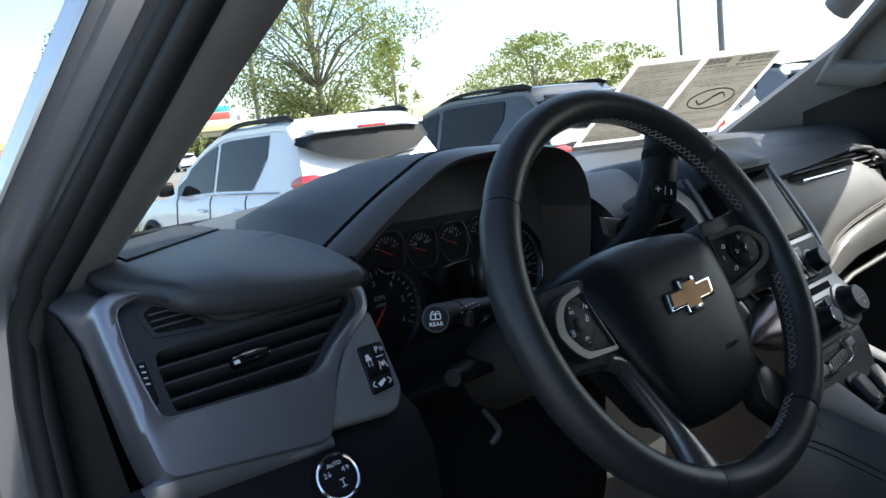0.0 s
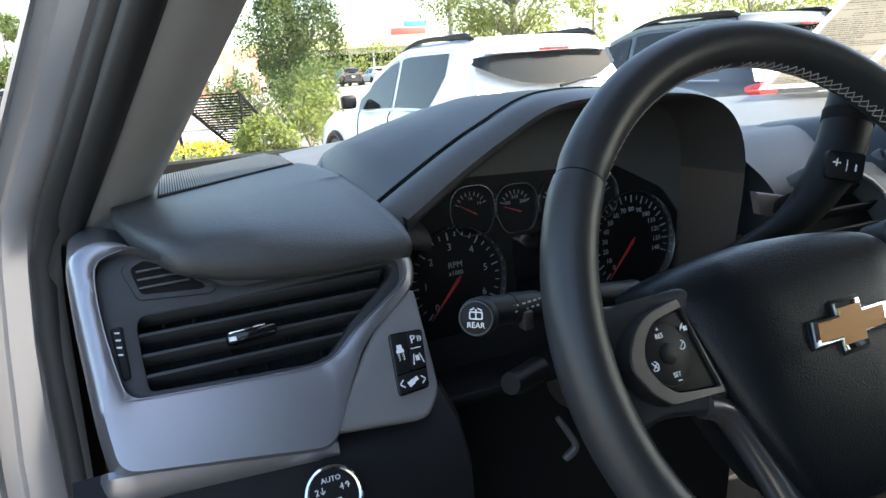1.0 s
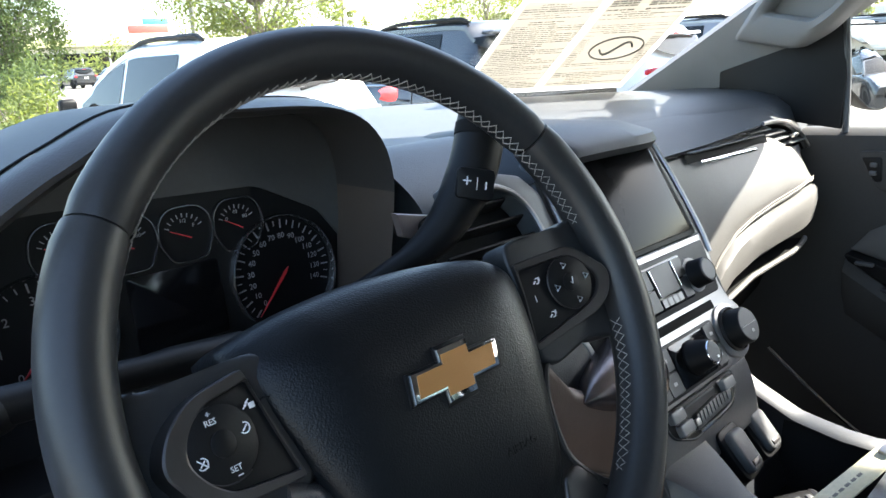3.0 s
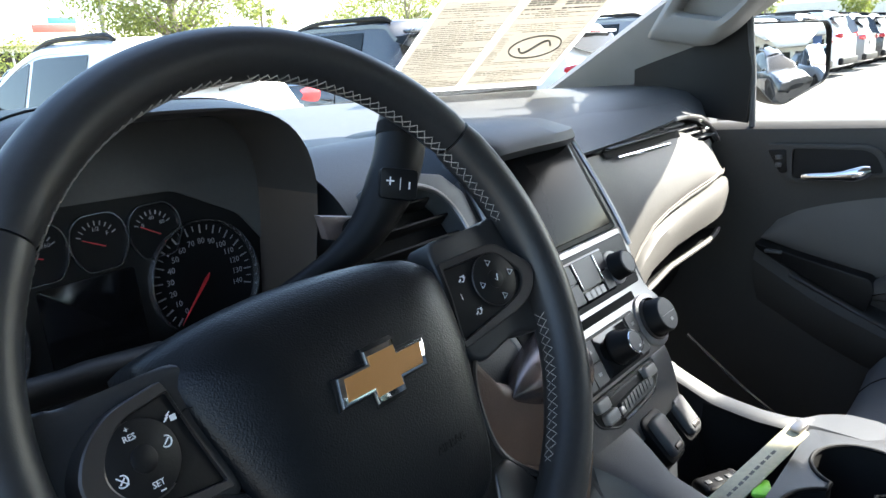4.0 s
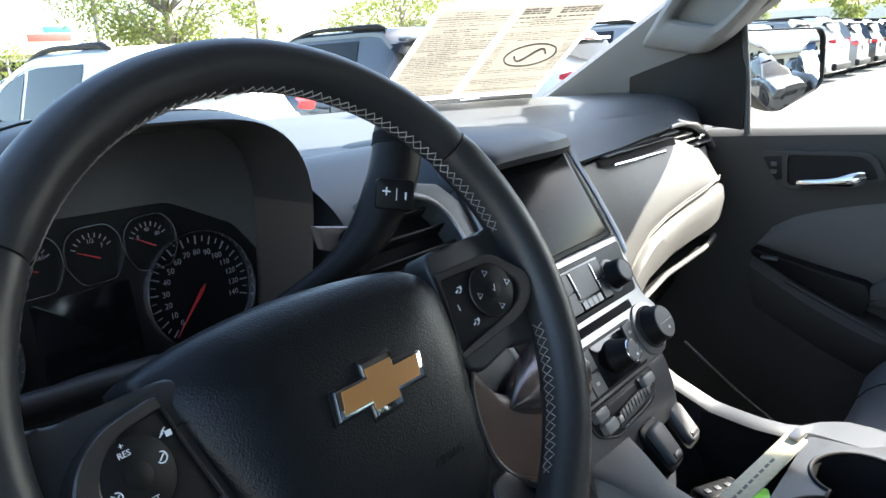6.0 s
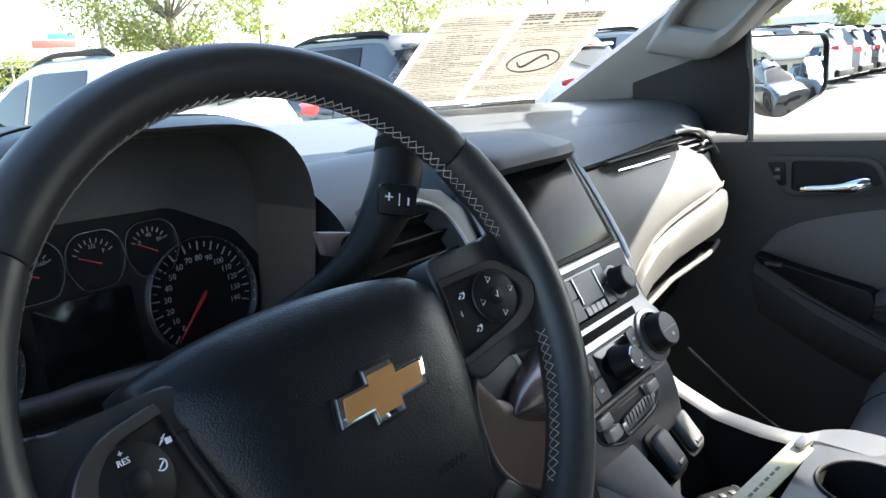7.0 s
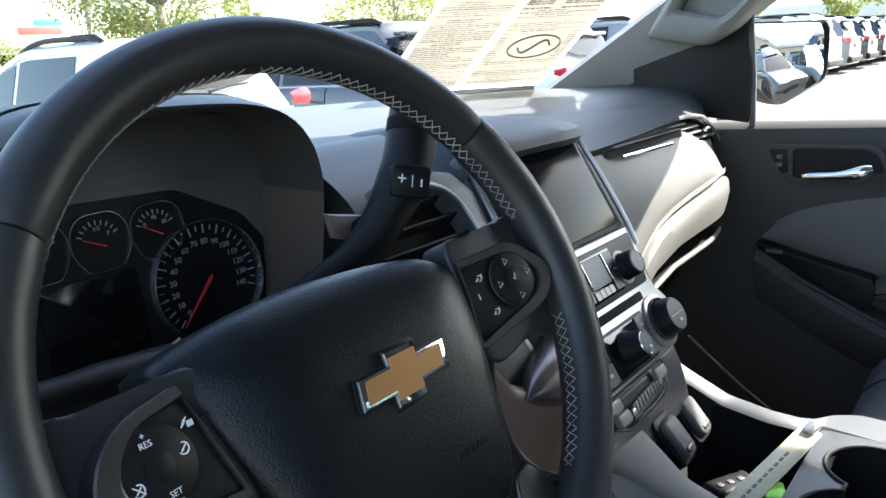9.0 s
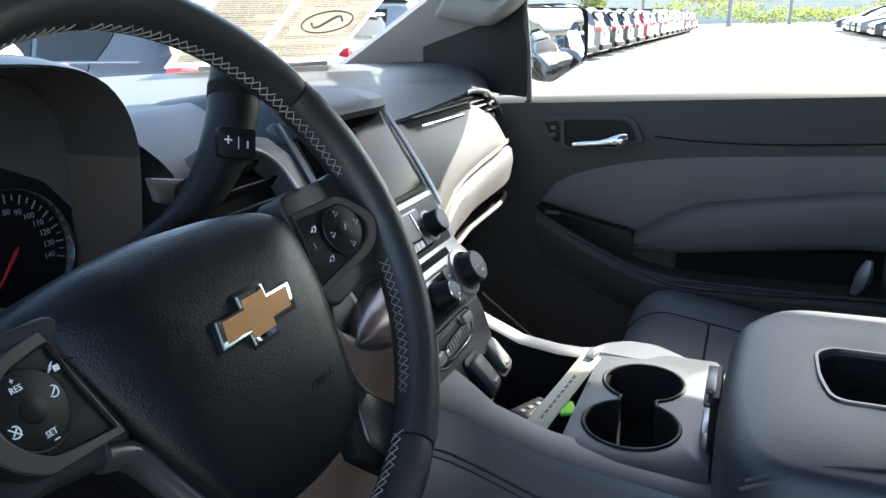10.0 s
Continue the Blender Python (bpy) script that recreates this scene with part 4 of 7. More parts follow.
        part("needle", tube([Vector((0.005, -0.004, 0.003)), d * 0.018 + Vector((0.003, -0.003, 0.003))], [0.0007, 0.0004], 6), RED, dial, "red needle")
    disp = rounded([(-0.440, 1.135), (-0.355, 1.135), (-0.355, 1.205), (-0.440, 1.205)], 0.004)
    part("info_display", slab(disp, 0, 0.0012, 0.0004), GLOSS, cl, "dark information display")
    # chrome sweep along the lower edge and side walls
    part("lower_trim", tube(spline([(-0.45, 1.112, 0.02), (-0.40, 1.120, 0.03), (-0.34, 1.135, 0.02)], 12), 0.003, 8), CHROME, cl)
    return cl


build_cluster()


def build_cluster_walls():
    # dark wall on the left of the dials
    rows = [[(-0.585, 0.345, z), (-0.590, 0.30, z), (-0.595, 0.25, z)] for z in np.linspace(1.07, 1.262, 8)]
    part("hood_side", loft(rows), BLACK, dash)
    b = box(0.40, 0.12, 0.01, (-0.41, 0.285, 1.105), 0.003)
    part("cluster_sill", b, BLACK, dash)
    # steering column shroud
    rows = []
    for k in np.linspace(0, 1, 8):
        y = 0.085 + 0.275 * k
        z = 1.182 - 0.146 * k
        w, h = 0.058 + 0.02 * k, 0.05 + 0.01 * k
        rows.append([(-0.381 + w * math.cos(q), y, z + h * math.sin(q)) for q in np.linspace(0, 2 * math.pi, 20, endpoint=False)])
    part("column_shroud", loft(rows, ring=True, caps=True), TAUPE, dash, "taupe steering column shroud")
    part("lock_barrel", tube([(-0.548, 0.178, 1.134), (-0.540, 0.182, 1.132), (-0.505, 0.205, 1.126)], [0.009, 0.010, 0.011], 16), BLACK, dash, "dark round lock barrel")
    part("release_lever", tube(spline([(-0.478, 0.218, 1.068), (-0.468, 0.214, 1.050), (-0.462, 0.214, 1.036), (-0.473, 0.216, 1.026)], 14), [0.0022, 0.003, 0.003, 0.003, 0.003, 0.003, 0.003, 0.003, 0.003, 0.0035, 0.004, 0.004, 0.004, 0.003], 8), TITAN, dash, "small metal release lever")


build_cluster_walls()


# ---- middle of the dashboard
def build_mid_dash():
    # silver-grey cheek and oval vent left of the screen
    rows = []
    for x in np.linspace(-0.207, -0.055, 14):
        prof = spline([(0.350, 1.281), (0.325, 1.2845), (0.302, 1.281), (0.278, 1.271), (0.252, 1.257), (0.232, 1.242), (0.219, 1.222), (0.213, 1.17), (0.20, 1.12), (0.18, 1.08)], 30)
        rows.append([(x, p[0], p[1]) for p in prof])
    part("mid_face", loft(rows), DASH_TOP, dash, "grey panel beside the column")
    m = STACK
    arch = rounded([(-0.235, 0.0), (-0.118, 0.0), (-0.117, 0.055), (-0.122, 0.080), (-0.133, 0.096), (-0.145, 0.103), (-0.159, 0.1075), (-0.19, 0.108), (-0.235, 0.100)], 0.008, 6)
    part("vent_well", slab(arch, -0.030, -0.022), DEEP, dash, "dark oval vent beside the screen", place=m)
    rim = spline([(-0.215, 0.108, -0.002), (-0.19, 0.1105, 0.0), (-0.159, 0.1095, 0.001), (-0.144, 0.105, 0.001), (-0.131, 0.097, 0.001), (-0.120, 0.081, 0.001), (-0.115, 0.056, 0.001), (-0.115, 0.02, 0.0)], 30)
    part("vent_rim", tube(rim, 0.0030, 8), SILVER, dash, "silver vent rim", place=m)
    for i in range(5):
        y = 0.014 + 0.020 * i
        x1 = float(np.interp(y, [0.0, 0.055, 0.08, 0.1], [-0.119, -0.118, -0.124, -0.142]))
        part("vent_slat", box(x1 + 0.235, 0.0028, 0.014, ((x1 - 0.235) / 2, y, -0.012), 0.001, rot=Matrix.Rotation(radians(-20), 4, "X")), BLACK, dash, place=m)
    cheek = rounded([(-0.200, 0.124), (-0.145, 0.121), (-0.113, 0.114), (-0.094, 0.091), (-0.094, 0.02), (-0.114, 0.0), (-0.114, 0.058), (-0.119, 0.082), (-0.130, 0.099), (-0.144, 0.107), (-0.159, 0.1115), (-0.200, 0.112)], 0.004)
    part("vent_cheek", slab(cheek, -0.03, 0.0, 0.002), CHEEK, dash, "light grey cheek round the vent", place=m)
    bit = [(-0.258, 1.245), (-0.217, 1.236), (-0.234, 1.217), (-0.252, 1.223)]
    part("column_trim", slab(bit, 0, 0.008, 0.002, m=Matrix(((1, 0, 0, 0), (0, 0, -1, 0.21), (0, 1, 0, 0), (0, 0, 0, 1)))), material("rose_taupe", (0.16, 0.125, 0.115), 0.5), dash, "small rosy taupe trim piece")
    # brow over the screen
    rows = []
    for x in np.linspace(-0.10, 0.150, 24):
        k = (x + 0.17) / 0.32
        yf = 0.160 + 0.03 * (2 * k - 1) ** 4 + 0.05 * max(0.0, 1 - (k - 0.22) / 0.16) ** 2
        z = 1.278 + 0.010 * math.sin(math.pi * k)
        sink = 0.034 * max(0.0, 1 - (k - 0.22) / 0.16) ** 1.5
        z -= sink
        zf = 1.270 + 0.004 * math.sin(math.pi * k) - sink
        rows.append([(x, yf + 0.05, zf - 0.018), (x, yf + 0.006, zf - 0.013), (x, yf, zf - 0.005), (x, yf + 0.006, zf + 0.004), (x, yf + 0.05, z + 0.006), (x, yf + 0.14, z + 0.006), (x, yf + 0.22, z - 0.004), (x, yf + 0.24, z - 0.02)])
    part("screen_brow", thick(loft(rows), 0.004), BROW, dash, "black brow over the touch screen")


build_mid_dash()


def build_stack():
    st = thing("centre_stack", "centre stack with touch screen, radio and climate controls in silver trim", "centre stack", STACK)
    body = rounded([(-0.086, 0.13), (0.148, 0.13), (0.152, -0.02), (0.148, -0.15), (-0.146, -0.15), (-0.140, -0.02), (-0.092, 0.0)], 0.006)
    part("stack_body", slab(body, -0.06, -0.006, 0.004), TITAN, st, "dark grey stack body")
    scr = rounded([(-0.072, 0.118), (0.128, 0.118), (0.134, 0.0), (-0.078, 0.0)], 0.006)
    part("screen_frame", slab([((x - 0.028) * 1.05 + 0.028, y * 1.06 - 0.004) for x, y in scr], -0.01, 0.0005, 0.002), BLACK, st)
    part("touch_screen", slab([((x - 0.028) * 0.97 + 0.027, y * 0.97 + 0.002) for x, y in scr], -0.01, 0.002, 0.001), SCREEN, st, "glossy dark touch screen")
    # silver frame: sides and strips
    for s in (-1, 1):
        pts = spline([(0.028 + s * (x - 0.028 * 1), y, z) for x, y, z in ((0.139, 0.125, 0), (0.143, 0.06, 0.003), (0.144, 0.0, 0.004), (0.142, -0.03, 0.003))], 16)
        part("side_trim", tube(pts, 0.0036, 8), SILVER, st, "silver side trim")
    # silver surround with the black panels set into it
    side = [(0.143, -0.0045), (0.143, -0.020), (0.130, -0.066), (0.134, -0.084), (0.147, -0.100), (0.149, -0.134), (0.112, -0.153)]
    plate = rounded(side + [(-x, y) for x, y in reversed(side)], 0.006)
    part("silver_surround", slab(plate, -0.010, 0.0035, 0.003, 3), SILVER, st, "silver control surround")
    part("slot", box(0.190, 0.010, 0.006, (0.0, -0.0838, 0.002), 0.001), DEEP, st, "disc slot")
    rad = rounded([(-0.122, -0.0735), (0.122, -0.0735), (0.134, -0.0125), (-0.134, -0.0125)], 0.006)
    part("radio_panel", slab(rad, -0.005, 0.0048, 0.001), BLACK, st, "black radio control panel")
    for sx in (-1, 1):
        vol = part("knob", turned([(0.0165, 0), (0.0165, 0.004), (0.0158, 0.005), (0.0150, 0.018), (0.0140, 0.0205), (0.0122, 0.0212)], 32), BLACK, st, "round black knob", place=pose(sx * 0.084, -0.046, 0.004))
        part("knob_face", turned([(0.0124, 0.0205), (0.0118, 0.0216), (0.0, 0.0219)], 32), TITAN, vol, "grey knob face")
        part("knob_ring", turned([(0.0138, 0.0203), (0.0131, 0.0216), (0.0124, 0.0210)], 32), SATIN, vol)
        part("knob_base", turned([(0.0200, -0.002), (0.0200, 0.0026), (0.0165, 0.0034)], 32), PALE_KEY, vol)
    key_back = rounded([(-0.030, -0.0675), (0.070, -0.0675), (0.073, -0.018), (-0.028, -0.018)], 0.004)
    part("key_frame", slab(key_back, 0.0, 0.0056, 0.0006), GLOSS, st, "gloss black key frame")
    for x0, x1, y0, y1 in ((-0.0265, 0.0005, -0.0415, -0.0205), (-0.0265, 0.0005, -0.065, -0.043), (0.0495, 0.0690, -0.0415, -0.0205), (0.0495, 0.0675, -0.065, -0.043)):
        part("radio_button", slab(rounded([(x0, y0), (x1, y0), (x1, y1), (x0, y1)], 0.002, 3), 0.003, 0.0078, 0.0006), RADIO_KEY, st, angle=20)
    part("centre_pad", slab(rounded([(0.0045, -0.0535), (0.0460, -0.0535), (0.0460, -0.0205), (0.0045, -0.0205)], 0.002, 3), 0.003, 0.0082, 0.0008), RADIO_KEY, st, "grey radio rocker", angle=20)
    for x in (0.0030, 0.0475):
        part("rocker_edge", box(0.0022, 0.031, 0.0035, (x, -0.037, 0.0078), 0.0008), CHROME, st)
    for k in range(4):
        part("preset_key", slab(rounded([(0.0045 + 0.0106 * k, -0.065), (0.0142 + 0.0106 * k, -0.065), (0.0142 + 0.0106 * k, -0.0555), (0.0045 + 0.0106 * k, -0.0555)], 0.001, 3), 0.003, 0.0072, 0.0005), GLOSS, st, angle=20)
    cli = rounded([(-0.072, -0.149), (0.072, -0.149), (0.076, -0.0965), (-0.076, -0.0965)], 0.006)
    part("climate_panel", slab(cli, -0.005, 0.0048, 0.001), BLACK, st, "black climate control panel")
    for sx, y, r in ((1, -0.119, 0.0242), (-1, -0.119, 0.0242)):
        k = part("climate_knob", turned([(r * 0.93, 0), (r * 0.93, 0.006), (r * 0.88, 0.008), (r * 0.84, 0.022), (r * 0.78, 0.0245)], 36), BLACK, st, "large black temperature knob", place=pose(sx * 0.106, y, 0.002))
        part("knob_face", turned([(r * 0.79, 0.0240), (r * 0.75, 0.0252), (0, 0.0256)], 36), RADIO_KEY, k, "dark grey knob face")
        part("knob_ring", turned([(r * 0.95, 0.002), (r * 1.05, 0.004), (r * 1.06, 0.007), (r * 1.0, 0.0085), (r * 0.95, 0.007)], 36), SATIN, k, "satin knob ring")
        part("face_line", box(0.030, 0.0009, 0.0006, (0, 0.0, 0.0257)), PALE_KEY, k)
        part("face_mark", box(0.005, 0.0035, 0.0005, (0.002, -0.008, 0.0256)), GREY_INK, k)
        bx = rounded([(-r * 1.25, -r * 0.9), (-r * 0.4, -r * 1.35), (r * 0.6, -r * 1.3), (r * 1.3, -r * 0.4), (r * 1.25, r * 0.8), (r * 0.4, r * 1.3), (-r * 0.7, r * 1.25), (-r * 1.3, r * 0.5)], 0.015)
        part("knob_bezel", slab(bx, -0.010, 0.0045, 0.003), SILVER, k, "silver knob surround")
    fan_plate = rounded([(-0.022, -0.1455), (0.049, -0.1455), (0.050, -0.0995), (-0.021, -0.0995)], 0.004)
    part("fan_plate", slab(fan_plate, 0.0, 0.0058, 0.0008), GLOSS, st, "gloss black fan panel")
    kn = part("fan_knob", turned([(0.0190, 0), (0.0190, 0.003), (0.0172, 0.005), (0.0140, 0.022), (0.0128, 0.0245), (0.0112, 0.0250)], 32), BLACK, st, "round black fan knob", place=pose(0.015, -0.1225, 0.005))
    part("knob_face", turned([(0.0113, 0.0244), (0.0108, 0.0253), (0, 0.0256)], 32), TITAN, kn, "grey knob face")
    part("knob_ring", turned([(0.0128, 0.0240), (0.0121, 0.0254), (0.0113, 0.0248)], 32), CHROME, kn)
    part("face_mark", box(0.003, 0.0025, 0.0005, (0.003, -0.006, 0.0256)), WHITE_INK, kn)
    for x0, x1 in ((0.0515, 0.0725), (-0.0715, -0.0485), (-0.0470, -0.0240)):
        for y0, y1 in ((-0.1215, -0.0995), (-0.1455, -0.1235)):
            key = part("climate_button", slab(rounded([(x0, y0), (x1, y0), (x1, y1), (x0, y1)], 0.002, 3), 0.002, 0.0066, 0.0006), RADIO_KEY, st, angle=20)
            part("key_mark", box(0.006, 0.0035, 0.0004, ((x0 + x1) / 2, (y0 + y1) / 2, 0.0067)), GREY_INK, key)
    # port panel below
    usb = rounded([(-0.062, -0.180), (-0.030, -0.193), (0.048, -0.190), (0.078, -0.176), (0.084, -0.156), (-0.066, -0.156)], 0.008)
    part("port_panel", slab(usb, -0.03, -0.0045, 0.001), BLACK, st, "black port panel")
    part("port_edge", tube([(x, y, -0.0050) for x, y in usb], 0.0014, 6, closed=True), SOFT, st)
    apron = rounded([(-0.108, -0.15), (0.126, -0.15), (0.122, -0.180), (0.100, -0.216), (-0.046, -0.224), (-0.10, -0.25)], [0.01, 0.01, 0.02, 0.01, 0.012, 0.01])
    part("stack_apron", slab(apron, -0.04, -0.0055, 0.003), CONSOLE, st, "grey lower stack panel")
    for x, y in ((-0.046, -0.1625), (0.060, -0.1655), (-0.040, -0.1775)):
        cover = part("port_cover", slab(rounded([(x - 0.012, y - 0.0058), (x + 0.012, y - 0.0058), (x + 0.012, y + 0.0062), (x - 0.012, y + 0.0062)], 0.003), -0.006, 0.0028, 0.002, 3), PALE_KEY, st, "small grey port cover")
        part("cover_edge", box(0.020, 0.0012, 0.002, (x, y - 0.0066, 0.0), 0.0004), SATIN, cover)
    part("port_rail", box(0.062, 0.0022, 0.003, (0.006, -0.1615, -0.0045), 0.0006), TITAN, st)
    tray = rounded([(-0.026, -0.186), (0.050, -0.182), (0.058, -0.172), (0.030, -0.1685), (-0.018, -0.172)], 0.003)
    part("port_tray", slab(tray, -0.008, 0.0015, 0.001), RADIO_KEY, st, "dark ribbed port tray")
    for k in range(9):
        part("tray_rib", box(0.0014, 0.011, 0.0012, (-0.014 + 0.0075 * k, -0.1768 + 0.0004 * k, 0.0019), 0.0004, rot=Matrix.Rotation(-0.25, 4, "Z")), TITAN, st)
    part("port_lip", tube(spline([(-0.024, -0.188, 0.001), (0.0, -0.1875, 0.003), (0.030, -0.186, 0.003), (0.050, -0.1825, 0.002), (0.060, -0.173, 0.0)], 16), 0.0020, 8), CHROME, st, "chrome port lip")
    part("tray_catch", box(0.009, 0.007, 0.005, (-0.022, -0.1785, 0.001), 0.0015), SILVER, st)
    part("port_mark", box(0.007, 0.004, 0.0005, (0.048, -0.160, -0.0028)), GREY_INK, st)
    return st


build_stack()


def ledge_z(x):
    """Front edge of the passenger ledge, arching over the end vent."""
    return float(np.interp(x, [0.15, 0.346, 0.479, 0.53, 0.58, 0.629, 0.672, 0.703, 0.73, 0.77], [1.2285, 1.233, 1.240, 1.2435, 1.2415, 1.234, 1.220, 1.206, 1.192, 1.172]))


def face_top(x):
    """Upper edge of the grey glove panel, dipping under the end vent."""
    return float(np.interp(x, [0.15, 0.50, 0.55, 0.59, 0.63, 0.68, 0.72, 0.77], [1.221, 1.221, 1.219, 1.209, 1.195, 1.187, 1.186, 1.168]))


def lid_top(x):
    """Curved joint between the upper panel and the glove lid."""
    return float(np.interp(x, [0.15, 0.22, 0.26, 0.30, 0.345, 0.40, 0.474, 0.62, 0.70, 0.77], [0.975, 1.010, 1.042, 1.074, 1.098, 1.111, 1.121, 1.133, 1.126, 1.105]))


def lid_foot(x):
    """Lower edge of the glove lid."""
    return float(np.interp(x, [0.15, 0.24, 0.33, 0.42, 0.57, 0.70, 0.77], [0.93, 0.985, 1.036, 1.053, 1.057, 1.062, 1.064]))


def build_glove_side():
    rows, rows2, rows3 = [], [], []
    wells, lips = [], []
    for x in np.linspace(0.150, 0.770, 63):
        k = (x - 0.15) / 0.62
        zr, zl, ft = lid_top(x), lid_foot(x), face_top(x)
        back = 0.055 * max(0.0, (x - 0.56) / 0.21) ** 2
        zf = ledge_z(x)
        rows.append([(x, 0.36, 1.278), (x, 0.30 - 0.05 * (1 - k) * 0.4, 1.268), (x, 0.255, min(1.250, zf + 0.024)), (x, 0.226, zf + 0.004), (x, 0.216 + 0.3 * back, zf), (x, 0.221 + 0.3 * back, zf - 0.005)])
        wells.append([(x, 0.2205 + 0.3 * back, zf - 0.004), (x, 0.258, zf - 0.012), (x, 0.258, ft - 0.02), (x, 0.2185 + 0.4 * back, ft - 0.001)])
        bow = math.sin(math.pi * k)
        h = ft - zr
        rows2.append([(x, 0.226 + 0.4 * back, ft - 0.004), (x, 0.219 + 0.4 * back, ft), (x, 0.213 - 0.008 * bow + 0.6 * back, ft - 0.12 * h), (x, 0.197 - 0.012 * bow + 0.9 * back, ft - 0.42 * h), (x, 0.182 - 0.010 * bow + back, zr + 0.22 * h), (x, 0.1725 + back, zr + 0.03 * h + 0.004), (x, 0.1715 + back, zr + 0.0015), (x, 0.182 + back, zr)])
        rows2[-1] = [(x, p[0], p[1]) for p in spline([q[1:] for q in rows2[-1]], 24)]
        d = zr - zl
        rows3.append([(x, 0.186 + back, zr - 0.003), (x, 0.1685 + back, zr - 0.005), (x, 0.163 + back, zr - 0.10 * d - 0.004), (x, 0.160 + back, zr - 0.45 * d), (x, 0.165 + back, zl + 0.12 * d), (x, 0.173 + back, zl + 0.002), (x, 0.190 + back, zl)])
        lips.append([(x, 0.200 + back, zl), (x, 0.215 + back, zl - 0.03), (x, 0.23 + back, zl - 0.08), (x, 0.30, 0.90), (x, 0.40, 0.75)])
    part("passenger_ledge", loft(rows), DASH_TOP, dash, "dark grey dash ledge")
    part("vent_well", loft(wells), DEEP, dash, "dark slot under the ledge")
    part("passenger_face", loft(rows2), PANEL_GREY, dash, "grey upper glove panel", angle=80)
    part("glove_lid", loft(rows3), PANEL_GREY, dash, "grey glove box lid")
    # shade under the lid, put into the colour of a near-black sheet
    part("under_dash_shade", loft(lips), DEEP, dash, "near-black sheet for the shade under the glove lid")
    for off in (0.006, 0.0105):
        seam = [(x, 0.1722 + 0.055 * max(0.0, (x - 0.56) / 0.21) ** 2 - 0.0015, lid_top(x) + off) for x in np.linspace(0.20, 0.765, 40)]
        part("glove_seam", tube(seam, 0.0007, 6), THREAD, dash, "stitched ridge")
    edge = [(x, 0.176 + 0.055 * max(0.0, (x - 0.56) / 0.21) ** 2, lid_foot(x) - 0.030) for x in np.linspace(0.22, 0.665, 40)]
    part("knee_lip", tube(edge, 0.0045, 8), PANEL_GREY, dash, "slim grey lip under the glove lid")
    # near-black strip in place of the shaded gap behind the lip
    part("lip_gap_shade", loft([[p, (p[0], 0.25, p[2] - 0.012)] for p in edge]), DEEP, dash)
    # vent strip with chrome line
    rows = []
    for x in np.linspace(0.27, 0.53, 16):
        k = (x - 0.15) / 0.62
        rows.append([(x, 0.2175, 1.2235 + 0.002 * k), (x, 0.2135, 1.2215), (x, 0.2095, 1.2145 - 0.002 * k)])
    part("vent_strip", loft(rows), DEEP, dash, "dark slotted vent strip")
    part("chrome_line", tube([(x, 0.2045, 1.213 - 0.02 * (x - 0.30)) for x in np.linspace(0.295, 0.47, 10)], 0.0032, 8), CHROME, dash, "chrome line")
    part("strip_fin", box(0.23, 0.010, 0.002, (0.395, 0.2135, 1.2275), 0.0006), SOFT, dash)
    # end vent: satin arc over short slats in the dark slot
    arc = spline([(x, 0.2135 + 0.0165 * max(0.0, (x - 0.56) / 0.21) ** 2, ledge_z(x) + 0.001) for x in (0.515, 0.54, 0.57, 0.60, 0.63, 0.66, 0.69, 0.715, 0.74, 0.758)], 30)
    part("end_vent_rim", tube(arc, 0.0034, 8), SILVER, dash, "satin arc over the end vent")
    for x0, x1, z in ((0.485, 0.565, 1.2325), (0.535, 0.625, 1.2225), (0.572, 0.675, 1.211), (0.602, 0.715, 1.1985)):
        part("end_vent_slat", box(x1 - x0, 0.016, 0.0028, ((x0 + x1) / 2, 0.2265, z), 0.001, rot=Matrix.Rotation(radians(16), 4, "X")), TITAN, dash)
    part("end_vent_tab", box(0.018, 0.014, 0.009, (0.652, 0.2175, 1.212), 0.002), CHROME, dash)


build_glove_side()


# ---- steering wheel
# the column leans 27 degrees, faces a little outwards, and the wheel stands a touch off straight
WHEEL = pose(-0.3800, 0.0366, 1.2095, 0, 0, -2.7) @ pose(0, 0, 0, 90 - 26.8) @ pose(0, 0, 0, 0, 0, 1.8)
RIM_R, RIM_T, RIM_Z = 0.1935, 0.0176, -0.0035


def rim_point(a, q, grow=0.0):
    """On the rim at clock angle a, q round the tube (0 outward, 90 to the driver, 180 inward)."""
    r = RIM_R + (RIM_T * 0.95 + grow) * math.cos(q)
    return Vector((r * math.cos(a), r * math.sin(a), RIM_Z + (RIM_T * 1.02 + grow) * math.sin(q)))


